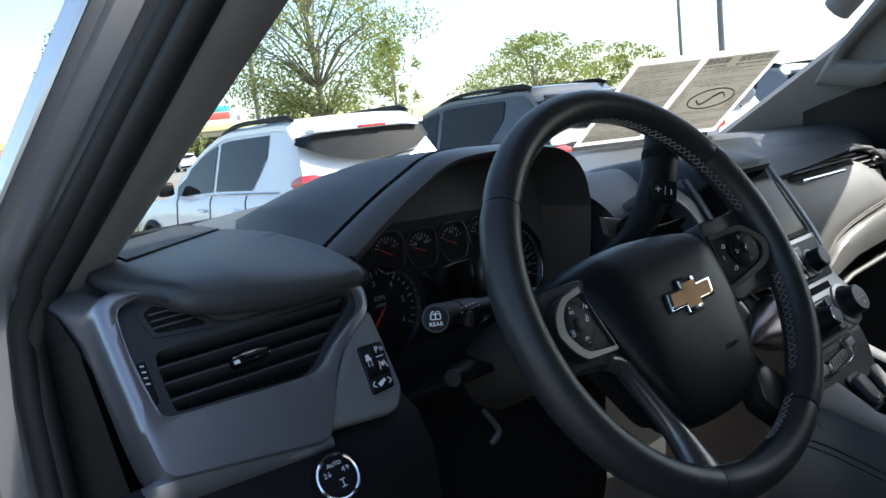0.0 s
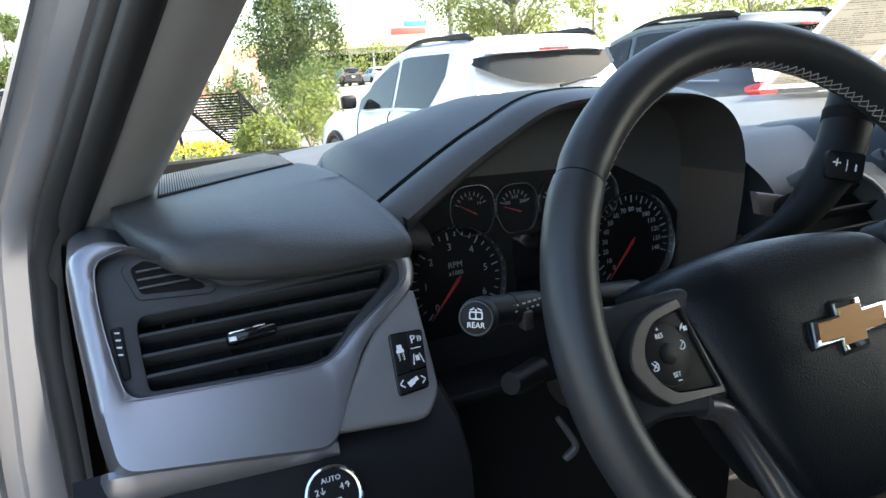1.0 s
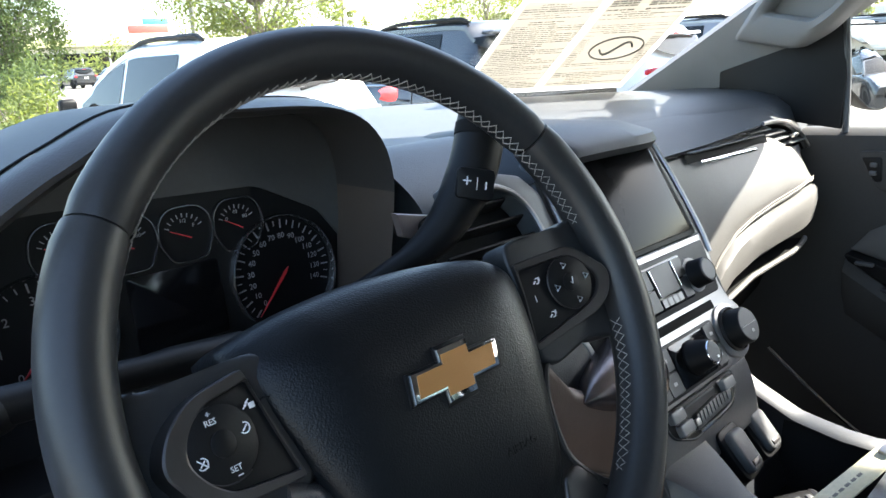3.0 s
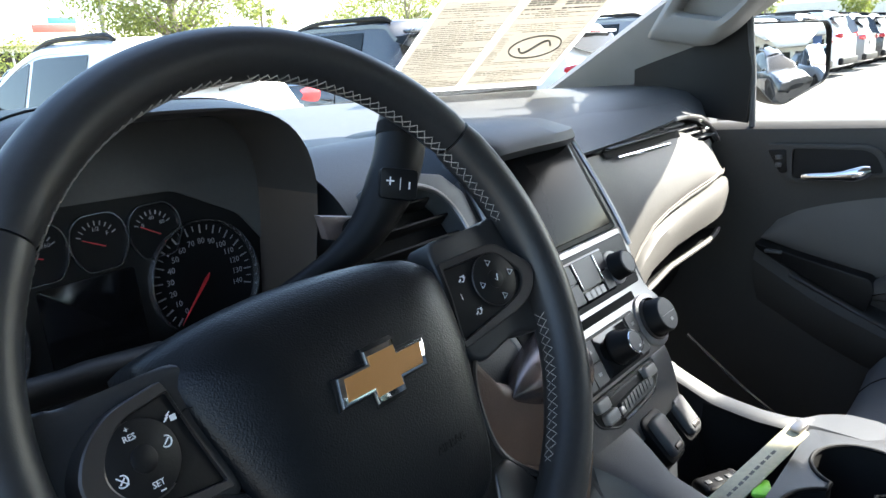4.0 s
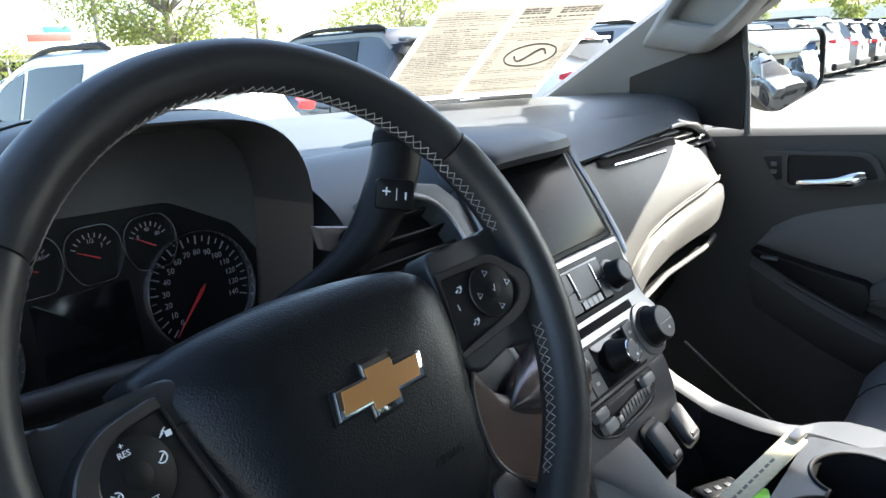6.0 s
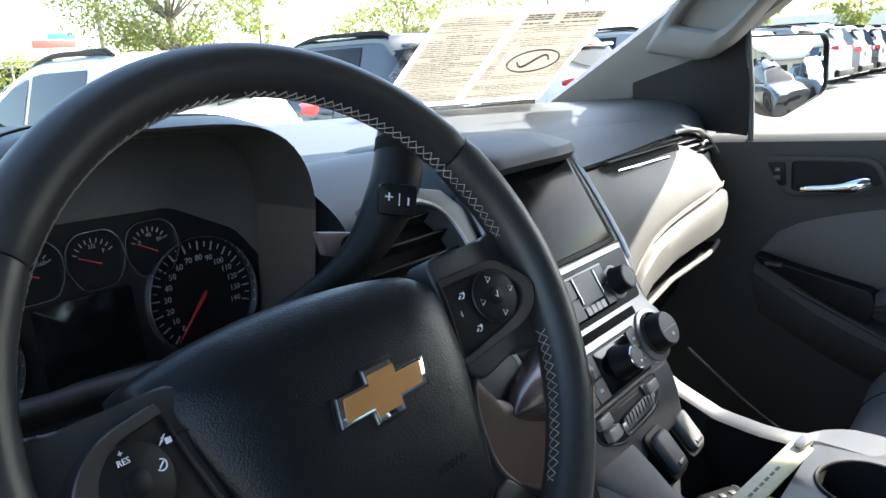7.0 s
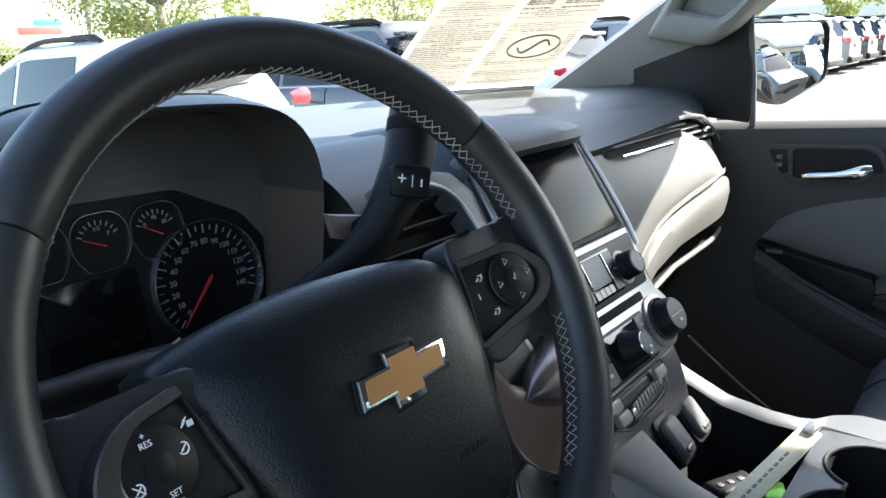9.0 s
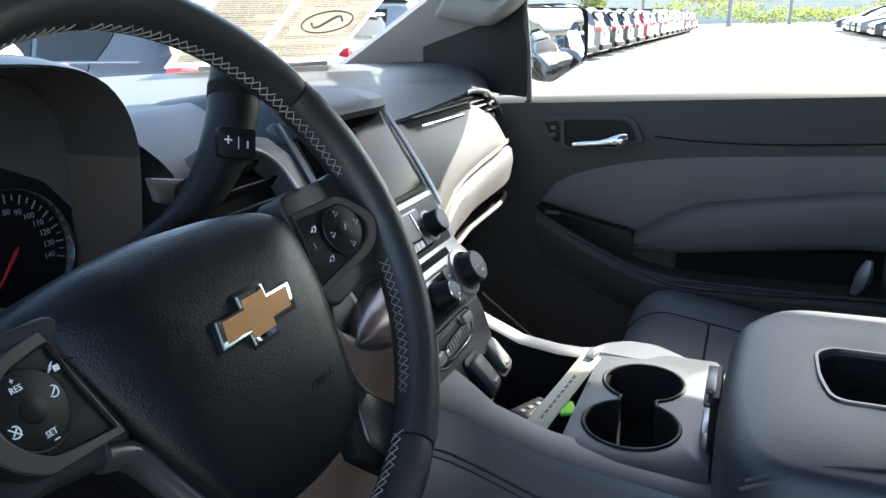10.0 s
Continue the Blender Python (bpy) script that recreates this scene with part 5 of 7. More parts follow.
def build_wheel():
    w = thing("steering_wheel", "black leather steering wheel with pale cross-stitching and gold badge", "steering wheel", WHEEL)
    cuts = [145, 34.5, -60.5, -112, 145 - 360]
    for k in range(4):
        a0, a1 = radians(cuts[k] - 0.25), radians(cuts[k + 1] + 0.25)
        n = max(10, int(abs(a0 - a1) / radians(3)))
        rows = []
        for i, a in enumerate(np.linspace(a0, a1, n)):
            fat = 1.0 + (0.05 if k in (1, 3) else 0.0)
            g = -0.0012 if i in (0, n - 1) else 0.0
            rows.append([rim_point(a, q, g + (fat - 1) * RIM_T) for q in np.linspace(0, 2 * math.pi, 20, endpoint=False)])
        part("rim", loft(rows, ring=True, caps=True), RIM_LEATHER, w, "black leather rim section")
    for a in cuts[:4]:
        rows = [[rim_point(radians(a) + da, q, -0.003) for q in np.linspace(0, 2 * math.pi, 20, endpoint=False)] for da in (-0.006, 0.006)]
        part("rim_core", loft(rows, ring=True), BLACK, w)

    # cross-stitching along the inside of the rim: two zigzag threads that cross
    rnd = random.Random(3)

    def stitch(a0, a1):
        bm = bmesh.new()
        q0, q1 = (166, 204) if a0 > radians(90) else (166, 197)
        n = int(abs(a1 - a0) / radians(2.3))
        for s in (0, 1):
            knots = []
            for i in range(n + 1):
                knots.append((a0 + (a1 - a0) * (i + rnd.uniform(-0.10, 0.10)) / n, radians((q0 if (i + s) % 2 else q1) + rnd.uniform(-2.5, 2.5))))
            fine = []
            for (u0, v0), (u1, v1) in zip(knots, knots[1:]):
                fine += [rim_point(u0 + (u1 - u0) * t, v0 + (v1 - v0) * t, 0.0006) for t in (0, 0.25, 0.5, 0.75)]
            tube(fine, 0.00042, 5, bm=bm)
        return bm

    for a0, a1 in ((88, 12), (-13, -50), (92, 162), (194, 226), (-60, -82), (-98, -120)):
        part("stitching", stitch(radians(a0), radians(a1)), THREAD, w, "pale cross-stitched thread")

    # hub pad
    hub = spline([(0.0, 0.0495), (0.03, 0.047), (0.06, 0.042), (0.080, 0.036), (0.0935, 0.025), (0.0955, 0.005), (0.090, -0.030), (0.080, -0.062), (0.071, -0.105), (0.062, -0.124), (0.045, -0.133),
                  (0.02, -0.137), (-0.01, -0.137), (-0.04, -0.134), (-0.058, -0.124), (-0.071, -0.101), (-0.087, -0.065), (-0.098, -0.030), (-0.109, 0.004), (-0.1165, 0.028), (-0.1175, 0.0345), (-0.108, 0.040),
                  (-0.085, 0.0455), (-0.055, 0.049), (-0.025, 0.0505)], 80, closed=True)
    rows = []
    for s, h in ((1.0, -0.045), (1.0, -0.010), (0.99, -0.003), (0.965, 0.001), (0.92, 0.0035), (0.80, 0.0055), (0.62, 0.0072), (0.42, 0.0082), (0.2, 0.0085), (0.02, 0.0085)):
        rows.append([(x * s, (y + 0.04) * s - 0.04, h - 0.010 * max(0, abs(x * s) - 0.07) / 0.035 - 0.010 * ((y + 0.04) * s / 0.1) ** 2 - 9.0 * max(0.0, (y + 0.04) * s - 0.052) ** 2) for x, y in hub])
    pad = part("hub_pad", loft(rows, ring=True, caps=True), LEATHER, w, "grained black airbag cover", angle=60)
    b = lettering("AIRBAG", 0.0075, pose(0.033, -0.082, 0.0064, 8, 0, 0))
    part("airbag_word", b, BLACK, pad, "embossed word on the cover")

    # badge
    def cross(s):
        k = 0.007
        p = [(-0.036, -0.009), (-0.012, -0.009), (-0.0125, -0.0165), (0.0105, -0.0165), (0.0115, -0.009), (0.0335, -0.009), (0.036, 0.0), (0.0375, 0.008), (0.0145, 0.008), (0.015, 0.0155), (-0.009, 0.0155), (-0.0095, 0.008), (-0.0325, 0.008)]
        return [((x + 0.0) * s[0], (y) * s[1]) for x, y in p]

    at = pose(0.0035, -0.0220, 0.0082)
    badge = part("badge", slab(cross((1.07, 1.14)), -0.002, 0.0012, 0.0004), BLACK, w, "cross-shaped badge", place=at)
    part("badge_rim", slab(cross((1.0, 1.0)), 0, 0.0034, 0.0018, 2), CHROME, badge, "chrome badge edge")
    part("badge_face", slab(cross((0.885, 0.76)), 0.0028, 0.0038, 0.0003, 1), GOLD, badge, "gold badge face")

    # spokes: leather web, satin bezel, button pad
    for s in (-1, 1):
        cut = 0.011 if s < 0 else 0.0
        web = [(0.096, 0.042 - cut), (0.136, 0.041 - cut), (0.160, 0.041 - cut), (0.172, 0.044 - cut), (0.178, 0.040 - cut), (0.184, 0.02), (0.186, -0.03), (0.176, -0.055), (0.15, -0.044), (0.105, -0.052), (0.092, -0.045)]
        web = [(s * x, y) for x, y in rounded(web, 0.012)]
        if s < 0:
            web = web[::-1]
        part("spoke", slab(web, -0.035, -0.010, 0.006, 3), RIM_LEATHER, w, "moulded black spoke")
        rad = [0.002, 0.010, 0.009, 0.008, 0.008, 0.004, 0.002, 0.010]
        if s < 0:
            bez = rounded([(-0.1150, 0.0240), (-0.147, 0.0190), (-0.163, 0.007), (-0.171, -0.0093), (-0.159, -0.029), (-0.146, -0.038), (-0.0985, -0.0405), (-0.107, -0.008)], rad)
            inn = rounded([(-0.1132, 0.0178), (-0.141, 0.0135), (-0.152, 0.0035), (-0.1575, -0.0100), (-0.1485, -0.0245), (-0.139, -0.0315), (-0.1010, -0.0360), (-0.1085, -0.008)], rad)
        else:
            bez = rounded([(0.0965, 0.0250), (0.150, 0.0250), (0.178, -0.0030), (0.169, -0.0200), (0.153, -0.0285), (0.0905, -0.0370), (0.0895, -0.0330), (0.0955, 0.0)], rad)
            inn = rounded([(0.0985, 0.0195), (0.1465, 0.0185), (0.1655, -0.0040), (0.158, -0.0165), (0.142, -0.0220), (0.0925, -0.0320), (0.0922, -0.0290), (0.0968, 0.0)], rad)
        tilt = pose(s * 0.135, 0, -0.003, 0, -s * 9, 0) @ pose(-s * 0.135, 0, 0)
        part("spoke_bezel", frame_ring(bez, inn, -0.02, 0.0024), SATIN, w, "satin grey spoke bezel", place=tilt, angle=20)
        padp = part("button_pad", slab(inn, -0.02, 0.0, 0.001), BLACK, w, "black button pad", place=tilt)
        c = (0.1385, -0.0012) if s > 0 else (-0.1372, -0.0075)
        ring = part("button_ring", turned([(0.0195, -0.001), (0.0195, 0.0016), (0.0185, 0.0022), (0.0, 0.0022)], 36), BLACK, padp, "round multi-way button", place=pose(c[0], c[1], 0))
        part("button_hub", turned([(0.0068, 0.001), (0.0068, 0.0028), (0.0058, 0.0034), (0.0, 0.0034)], 28), BLACK, ring)
        part("groove", tube([(0.0198 * math.cos(q), 0.0198 * math.sin(q), 0.0016) for q in np.linspace(radians(100), radians(300), 24)], 0.0005, 5), SATIN, ring)
        b = bmesh.new()
        if s < 0:
            lettering("+", 0.0048, pose(-0.003, 0.0158, 0.0025), bm=b)
            lettering("RES", 0.0043, pose(-0.003, 0.0118, 0.0025), bm=b)
            lettering("SET", 0.0043, pose(0.002, -0.0135, 0.0025), bm=b)
            box(0.003, 0.0007, 0.0003, (0.003, -0.0172, 0.0025), bm=b)
            for x, y in ((0.0135, 0.003), (-0.0135, -0.005)):
                tube([(x + 0.0028 * math.cos(q), y + 0.0028 * math.sin(q), 0.0024) for q in np.linspace(-2.6, 1.6, 12)], 0.0004, 4, bm=b)
                box(0.004, 0.0007, 0.0003, (x, y, 0.0025), 0, rot=Matrix.Rotation(0.7, 4, "Z"), bm=b)
            box(0.007, 0.0006, 0.0003, (-0.0135, -0.005, 0.0026), 0, rot=Matrix.Rotation(-0.8, 4, "Z"), bm=b)
            for k in range(3):
                box(0.003, 0.0006, 0.0003, (0.0180 + 0.001 * k, 0.0125 + 0.0012 * k, 0.0014), 0, rot=Matrix.Rotation(0.5, 4, "Z"), bm=b)
            box(0.0035, 0.003, 0.0003, (0.0220, 0.0122, 0.0014), bm=b)
        else:
            for x, y, a in ((-0.001, 0.0130, 0), (0.0150, 0.0005, 0), (-0.0130, -0.0005, 0), (0.002, -0.0138, 0)):
                tri = [Vector((0.0026 * math.cos(q), 0.0026 * math.sin(q), 0.0026)) + Vector((x, y, 0)) for q in (0, 2.1, 4.2)]
                tube(tri, 0.00055, 4, closed=True, bm=b)
            tube([(-0.001, 0.0, 0.0036), (0.0005, -0.0018, 0.0036), (0.002, 0.003, 0.0036)], 0.0004, 4, bm=b)
            for x, y in ((-0.0275, 0.0095), (-0.0245, -0.0165)):
                tube([(x + 0.002 * math.cos(q), y + 0.002 * math.sin(q), 0.0012) for q in np.linspace(-2, 2, 10)], 0.0004, 4, bm=b)
                box(0.0028, 0.0012, 0.0003, (x - 0.002, y - 0.0005, 0.0012), 0, rot=Matrix.Rotation(0.6, 4, "Z"), bm=b)
                box(0.0012, 0.0028, 0.0003, (x + 0.0025, y + 0.001, 0.0012), bm=b)
            box(0.0005, 0.0045, 0.0003, (-0.0335, -0.002, 0.0012), bm=b)
        part("pictogram", b, WHITE_INK, ring, "white button symbols")
        if s < 0:
            part("button_line", tube([(0.018, 0.013, 0.0008), (0.024, 0.011, 0.0008), (0.030, 0.0135, 0.0008), (0.034, 0.0125, 0.0008)], 0.0004, 4), DEEP, ring)
        # lower strut from bezel to the foot of the rim
        if s > 0:
            edge = spline([(0.113, -0.037), (0.096, -0.056), (0.0885, -0.083), (0.0895, -0.110), (0.107, -0.134), (0.124, -0.146)], 24)
            edge = [(p[0], p[1]) for p in edge]
            web = edge + [(0.112, -0.160), (0.075, -0.178), (0.052, -0.150), (0.055, -0.120), (0.070, -0.095), (0.080, -0.056), (0.092, -0.034)]
            part("lower_strut", slab(web, -0.030, -0.014, 0.0025, 2), BLACK, w, "black lower spoke web")
            part("strut_edge", tube([(x - 0.0035, y - 0.0005, -0.0145) for x, y in edge], 0.0026, 8), SATIN, w, "thin satin edge of the web")
            foot = rounded([(0.0885, -0.116), (0.104, -0.138), (0.110, -0.150), (0.078, -0.168), (0.064, -0.146), (0.072, -0.118)], 0.006)
            part("foot_plate", slab(foot, -0.02, -0.0115, 0.003, 3), SATIN, w, "satin foot plate")
            continue
        pts = spline([(s * 0.112, -0.046, -0.016), (s * 0.096, -0.054, -0.018), (s * 0.081, -0.082, -0.022), (s * 0.068, -0.118, -0.022), (s * 0.064, -0.150, -0.017), (s * 0.066, -0.178, -0.010)], 20)
        rows = []
        for i, p in enumerate(pts):
            k = i / 19
            t = Vector(pts[min(i + 1, 19)]) - Vector(pts[max(i - 1, 0)])
            nrm = Vector((t.y, -t.x, 0)).normalized()
            wd = 0.008 + 0.016 * k ** 3
            c0 = Vector(p)
            rows.append([c0 + nrm * wd * math.cos(q) + Vector((0, 0, 0.011 * math.sin(q))) for q in np.linspace(0, 2 * math.pi, 14, endpoint=False)])
        part("lower_strut", loft(rows, ring=True, caps=True), STRUT, w, "satin grey lower strut")
    part("hub_back", slab([(x * 0.9, (y + 0.04) * 0.9 - 0.04) for x, y in hub], -0.075, -0.04, 0.01), BLACK, w)
    return w


build_wheel()


def build_stalks():
    st = thing("wiper_stalk", "black stalk with round wiper button on the column", "stalk")
    a, b = Vector((-0.435, 0.165, 1.190)), Vector((-0.5935, 0.131, 1.216))
    pts = [a.lerp(b, k) for k in np.linspace(0, 1, 10)]
    part("lever", tube(pts, [0.011] * 4 + [0.0095] * 3 + [0.0105] * 3, 16), BLACK, st)
    d = (b - a).normalized()
    up = Vector((0, 0, 1))
    face = Vector((-0.66, -0.71, 0.22)).normalized()
    x = up.cross(face).normalized()
    m = basis(Vector((-0.6025, 0.1240, 1.216)), x, face.cross(x), face)
    kn = part("end_button", turned([(0.0128, -0.022), (0.0132, -0.002), (0.0122, 0.002), (0.0112, 0.0028), (0.0, 0.0032)], 32), BLACK, st, "round rear wiper button", place=m)
    part("button_ring", turned([(0.0114, 0.0022), (0.0118, 0.0034), (0.0112, 0.0038), (0.0106, 0.0030)], 32), TITAN, kn)
    g = lettering("REAR", 0.0052, pose(0, -0.0048, 0.0033))
    for p, q in (((-0.0042, -0.0005), (-0.0042, 0.004)), ((0.0042, -0.0005), (0.0042, 0.004)), ((-0.0042, -0.0005), (0.0042, -0.0005)), ((-0.0042, 0.004), (0.0042, 0.004)), ((0, -0.0005), (0, 0.004)), ((-0.004, 0.0052), (-0.0012, 0.0066)), ((0.004, 0.0052), (0.0012, 0.0066)), ((0, 0.004), (0, 0.0058))):
        tube([(*p, 0.0034), (*q, 0.0034)], 0.00045, 4, bm=g)
    part("symbol", g, WHITE_INK, kn)
    part("stalk_ring", tube([a.lerp(b, 0.70), a.lerp(b, 0.86)], 0.0112, 16), BLACK, st)
    m2 = basis(a.lerp(b, 0.78) + Vector((0, -0.0108, 0.004)), -d, (0, 0.3, 1), (0, -1, 0.3))
    g = bmesh.new()
    for i in range(7):
        box(0.003, 0.0014, 0.0004, (-0.02 + 0.005 * i, 0.003, 0.0), bm=g)
        box(0.002, 0.0012, 0.0004, (-0.018 + 0.005 * i, -0.001, 0.0), bm=g)
    part("stalk_print", g, GREY_INK, st, place=m2)
    part("rocker", box(0.008, 0.010, 0.014, a.lerp(b, 0.80) + Vector((0, -0.009, -0.006)), 0.002), SATIN, st, "small lever rocker")
    # gear lever
    gl = thing("gear_lever", "black column gear lever with plus and minus button", "gear lever")
    pts = spline([(-0.345, 0.19, 1.185), (-0.30, 0.172, 1.205), (-0.255, 0.160, 1.228), (-0.225, 0.156, 1.258), (-0.207, 0.156, 1.285), (-0.193, 0.160, 1.315), (-0.184, 0.164, 1.345)], 24)
    rr = [0.0085 + 0.0035 * min(1, i / 10) + 0.0095 * max(0, min(1, (i - 7) / 8)) - 0.004 * max(0, (i - 20) / 3) for i in range(24)]
    part("lever", tube(pts, rr, 18), BLACK, gl)
    m = basis((-0.2285, 0.1355, 1.2725), (0.79, -0.58, -0.20), (0.30, 0.10, 0.95), (-0.56, -0.80, 0.24))
    bt = part("shift_button", slab(rounded([(-0.0155, -0.0125), (0.0155, -0.0125), (0.0155, 0.0125), (-0.0155, 0.0125)], 0.004), -0.012, 0.0025, 0.001), BLACK, gl, "plus and minus rocker", place=m)
    g = lettering("+", 0.014, pose(-0.0075, 0.001, 0.0026), depth=0.0003)
    box(0.0007, 0.010, 0.0004, (0.001, 0, 0.0026), bm=g)
    box(0.0014, 0.006, 0.0004, (0.0085, -0.001, 0.0026), bm=g)
    part("pictogram", g, WHITE_INK, bt)
    part("lever_ring", tube([Vector(pts[19]), Vector(pts[20])], [0.0222, 0.0221], 18), DEEP, gl)


build_stalks()


# ---- centre console
def build_console():
    co = thing("centre_console", "grey centre console with cup holders and open bin", "centre console")
    # driver-side wall and top rails
    rows = []
    for y in np.linspace(0.16, -0.62, 26):
        z = float(np.interp(y, [-0.62, -0.26, -0.10, 0.03, 0.16], [0.942, 0.946, 0.952, 0.985, 1.05]))
        x = float(np.interp(y, [-0.62, -0.25, 0.0, 0.16], [-0.135, -0.118, -0.095, -0.135]))
        rows.append([(x + 0.05 + 0.045 * max(0.0, min(1.0, (y + 0.02) / 0.06)), y, z - 0.002), (x + 0.018, y, z), (x + 0.006, y, z - 0.004), (x, y, z - 0.016), (x - 0.006, y, z - 0.06), (x - 0.012, y, z - 0.075), (x - 0.012, y, z - 0.16), (x + 0.02, y, 0.55)])
    part("left_wall", loft(rows), CONSOLE, co, "grey console side wall")
    line = [(r[4][0] - 0.0015, r[4][1], r[4][2] + 0.005) for r in rows]
    part("wall_seam", tube(line, 0.0012, 5), DARK_THREAD, co)
    line = [(r[4][0] - 0.0015, r[4][1], r[4][2] + 0.014) for r in rows]
    part("wall_seam", tube(line, 0.0012, 5), DARK_THREAD, co)
    # brown stitched bolster where the console meets the dash
    rows = []
    for x, y, top in ((-0.300, 0.094, 1.158), (-0.275, 0.082, 1.154), (-0.231, 0.070, 1.143), (-0.210, 0.066, 1.117), (-0.192, 0.063, 1.096), (-0.170, 0.060, 1.084), (-0.149, 0.056, 1.073), (-0.128, 0.045, 1.060), (-0.116, 0.020, 1.02)):
        rows.append([(x, y + 0.012, top + 0.002), (x, y + 0.002, top - 0.002), (x, y, top - 0.010), (x, y + 0.004, top - 0.06), (x, y + 0.02, 0.93), (x, y + 0.06, 0.75)])
    part("knee_bolster", loft(rows), BROWN, co, "brown stitched knee bolster", angle=60)
    for dz in (0.075, 0.083):
        part("bolster_stitch", tube(spline([(r[2][0], r[3][1] - 0.0005 + 0.1 * (dz - 0.06), r[2][2] + 0.010 - dz) for r in rows], 40), 0.0007, 5), BOLSTER_THREAD, co)
    # dark panel and metal horn between the column and the stack
    rows = [[(x, 0.12 + 0.06 * k, 1.20 - 0.03 * k), (x, 0.095 + 0.03 * k, 1.165 - 0.03 * k), (x, 0.080 + 0.01 * k, 1.12 - 0.02 * k), (x, 0.082, 1.05)] for x, k in ((-0.33, 0.0), (-0.26, 0.1), (-0.20, 0.3), (-0.155, 0.7), (-0.13, 1.0))]
    part("column_side", loft(rows), SOFT, co, "dark panel beside the column", angle=60)
    horn = spline([(-0.184, 0.060, 1.0835), (-0.165, 0.064, 1.0825), (-0.142, 0.070, 1.079), (-0.118, 0.076, 1.074), (-0.09, 0.082, 1.070)], 16)
    part("trim_horn", tube(horn, [0.0008 + 0.044 * (i / 15) ** 0.78 for i in range(16)], 32), HORN, co, "coppery metallic tapered trim end")
    # right rail, rising to the stack
    rows = []
    for y in np.linspace(0.16, -0.62, 60):
        z = float(np.interp(y, [-0.62, -0.26, -0.10, 0.0, 0.06, 0.16], [0.942, 0.946, 0.952, 0.962, 0.985, 1.045]))
        x = float(np.interp(y, [-0.62, -0.25, -0.23, -0.20, -0.163, -0.127, -0.10, -0.088, -0.05, 0.05, 0.16], [0.165, 0.160, 0.168, 0.192, 0.213, 0.210, 0.188, 0.165, 0.158, 0.165, 0.185]))
        rows.append([(min(x - 0.03, 0.15), y, z - 0.004), (min(x - 0.024, 0.155), y, z), (x - 0.006, y, z), (x + 0.002, y, z - 0.008), (x + 0.006, y, z - 0.06), (x + 0.0, y, 0.55)])
    part("right_wall", loft(rows), CONSOLE, co, "grey console side wall")
    # cup holder plate with two wells, cut round a keyhole outline
    cups = ((-0.008, -0.165, 0.050), (0.092, -0.165, 0.046))
    key = []
    n = 40
    for i in range(n):
        a = radians(25) + radians(310) * i / (n - 1)
        key.append((cups[0][0] + cups[0][2] * math.cos(a), cups[0][1] + cups[0][2] * math.sin(a)))
    for i in range(n):
        a = radians(-155) + radians(310) * i / (n - 1)
        key.append((cups[1][0] + cups[1][2] * math.cos(a), cups[1][1] + cups[1][2] * math.sin(a)))
    cx, cy = 0.045, -0.165
    outer = []
    for x, y in key:
        d = Vector((x - cx, y - cy))
        lim = 1e9
        for comp, lo, hi in ((d.x, -0.135, 0.142), (d.y, -0.085, 0.066)):
            if comp > 1e-6:
                lim = min(lim, hi / comp)
            elif comp < -1e-6:
                lim = min(lim, lo / comp)
        outer.append((cx + d.x * lim, cy + d.y * lim))
    z = 0.950
    rows = [[(*p, z - 0.03) for p in outer], [(*p, z - 0.008) for p in outer], [(cx + (p[0] - cx) * 0.95, cy + (p[1] - cy) * 0.96, z - 0.001) for p in outer], [(*p, z + 0.0005) for p in key]]
    part("cup_plate", loft(rows, ring=True), CONSOLE, co, "grey cup holder plate", angle=50)
    well = [(cx + (x - cx) * 0.97, cy + (y - cy) * 0.97) for x, y in key]
    rows = [[(*p, z + 0.0004) for p in key], [(*p, z - 0.004) for p in well], [(*p, z - 0.075) for p in well], [(cx + (p[0] - cx) * 0.3, cy + (p[1] - cy) * 0.3, z - 0.078) for p in well]]
    rows.append([(cx, cy, z - 0.079) for p in well])
    part("cup_well", loft(rows, ring=True), DEEP, co, "black double cup well", angle=50)
    part("cup_rim", tube([(*p, z + 0.0006) for p in key], 0.0024, 8, closed=True), BLACK, co, "gloss black rim")
    # open bin ahead of the cups
    rows = [[(-0.075, y, 0.943), (-0.068, y, 0.87), (0.14, y, 0.87), (0.158, y, 0.943)] for y in np.linspace(0.02, -0.102, 5)]
    part("bin_liner", loft(rows), DEEP, co, "black open storage bin")
    part("bin_back", box(0.22, 0.006, 0.08, (0.04, -0.104, 0.902)), DEEP, co)
    # toggles at the front of the bin
    part("bin_front", box(0.23, 0.02, 0.15, (0.03, 0.045, 0.935), 0.004, rot=Matrix.Rotation(radians(-25), 4, "X")), CONSOLE, co)
    for x, y, z in ((0.024, 0.016, 0.958), (0.092, 0.024, 0.950)):
        m = basis((x, y, z), (1, 0.05, 0), (0.0, 0.66, 0.75), (0, -0.75, 0.66))
        part("socket_recess", slab(rounded([(-0.020, -0.026), (0.020, -0.026), (0.022, 0.030), (-0.022, 0.030)], 0.010), -0.02, 0.008, 0.003), BLACK, co, "black socket recess", place=m)
        part("socket_cover", slab(rounded([(-0.014, -0.021), (0.014, -0.021), (0.0155, 0.024), (-0.0155, 0.024)], 0.009), 0.0, 0.016, 0.005, 3), TITAN, co, "grey hinged socket cover", place=m)
        part("cover_lip", box(0.016, 0.006, 0.003, (0, -0.013, 0.0160), 0.0012), SATIN, co, place=m)
    return co


build_console()


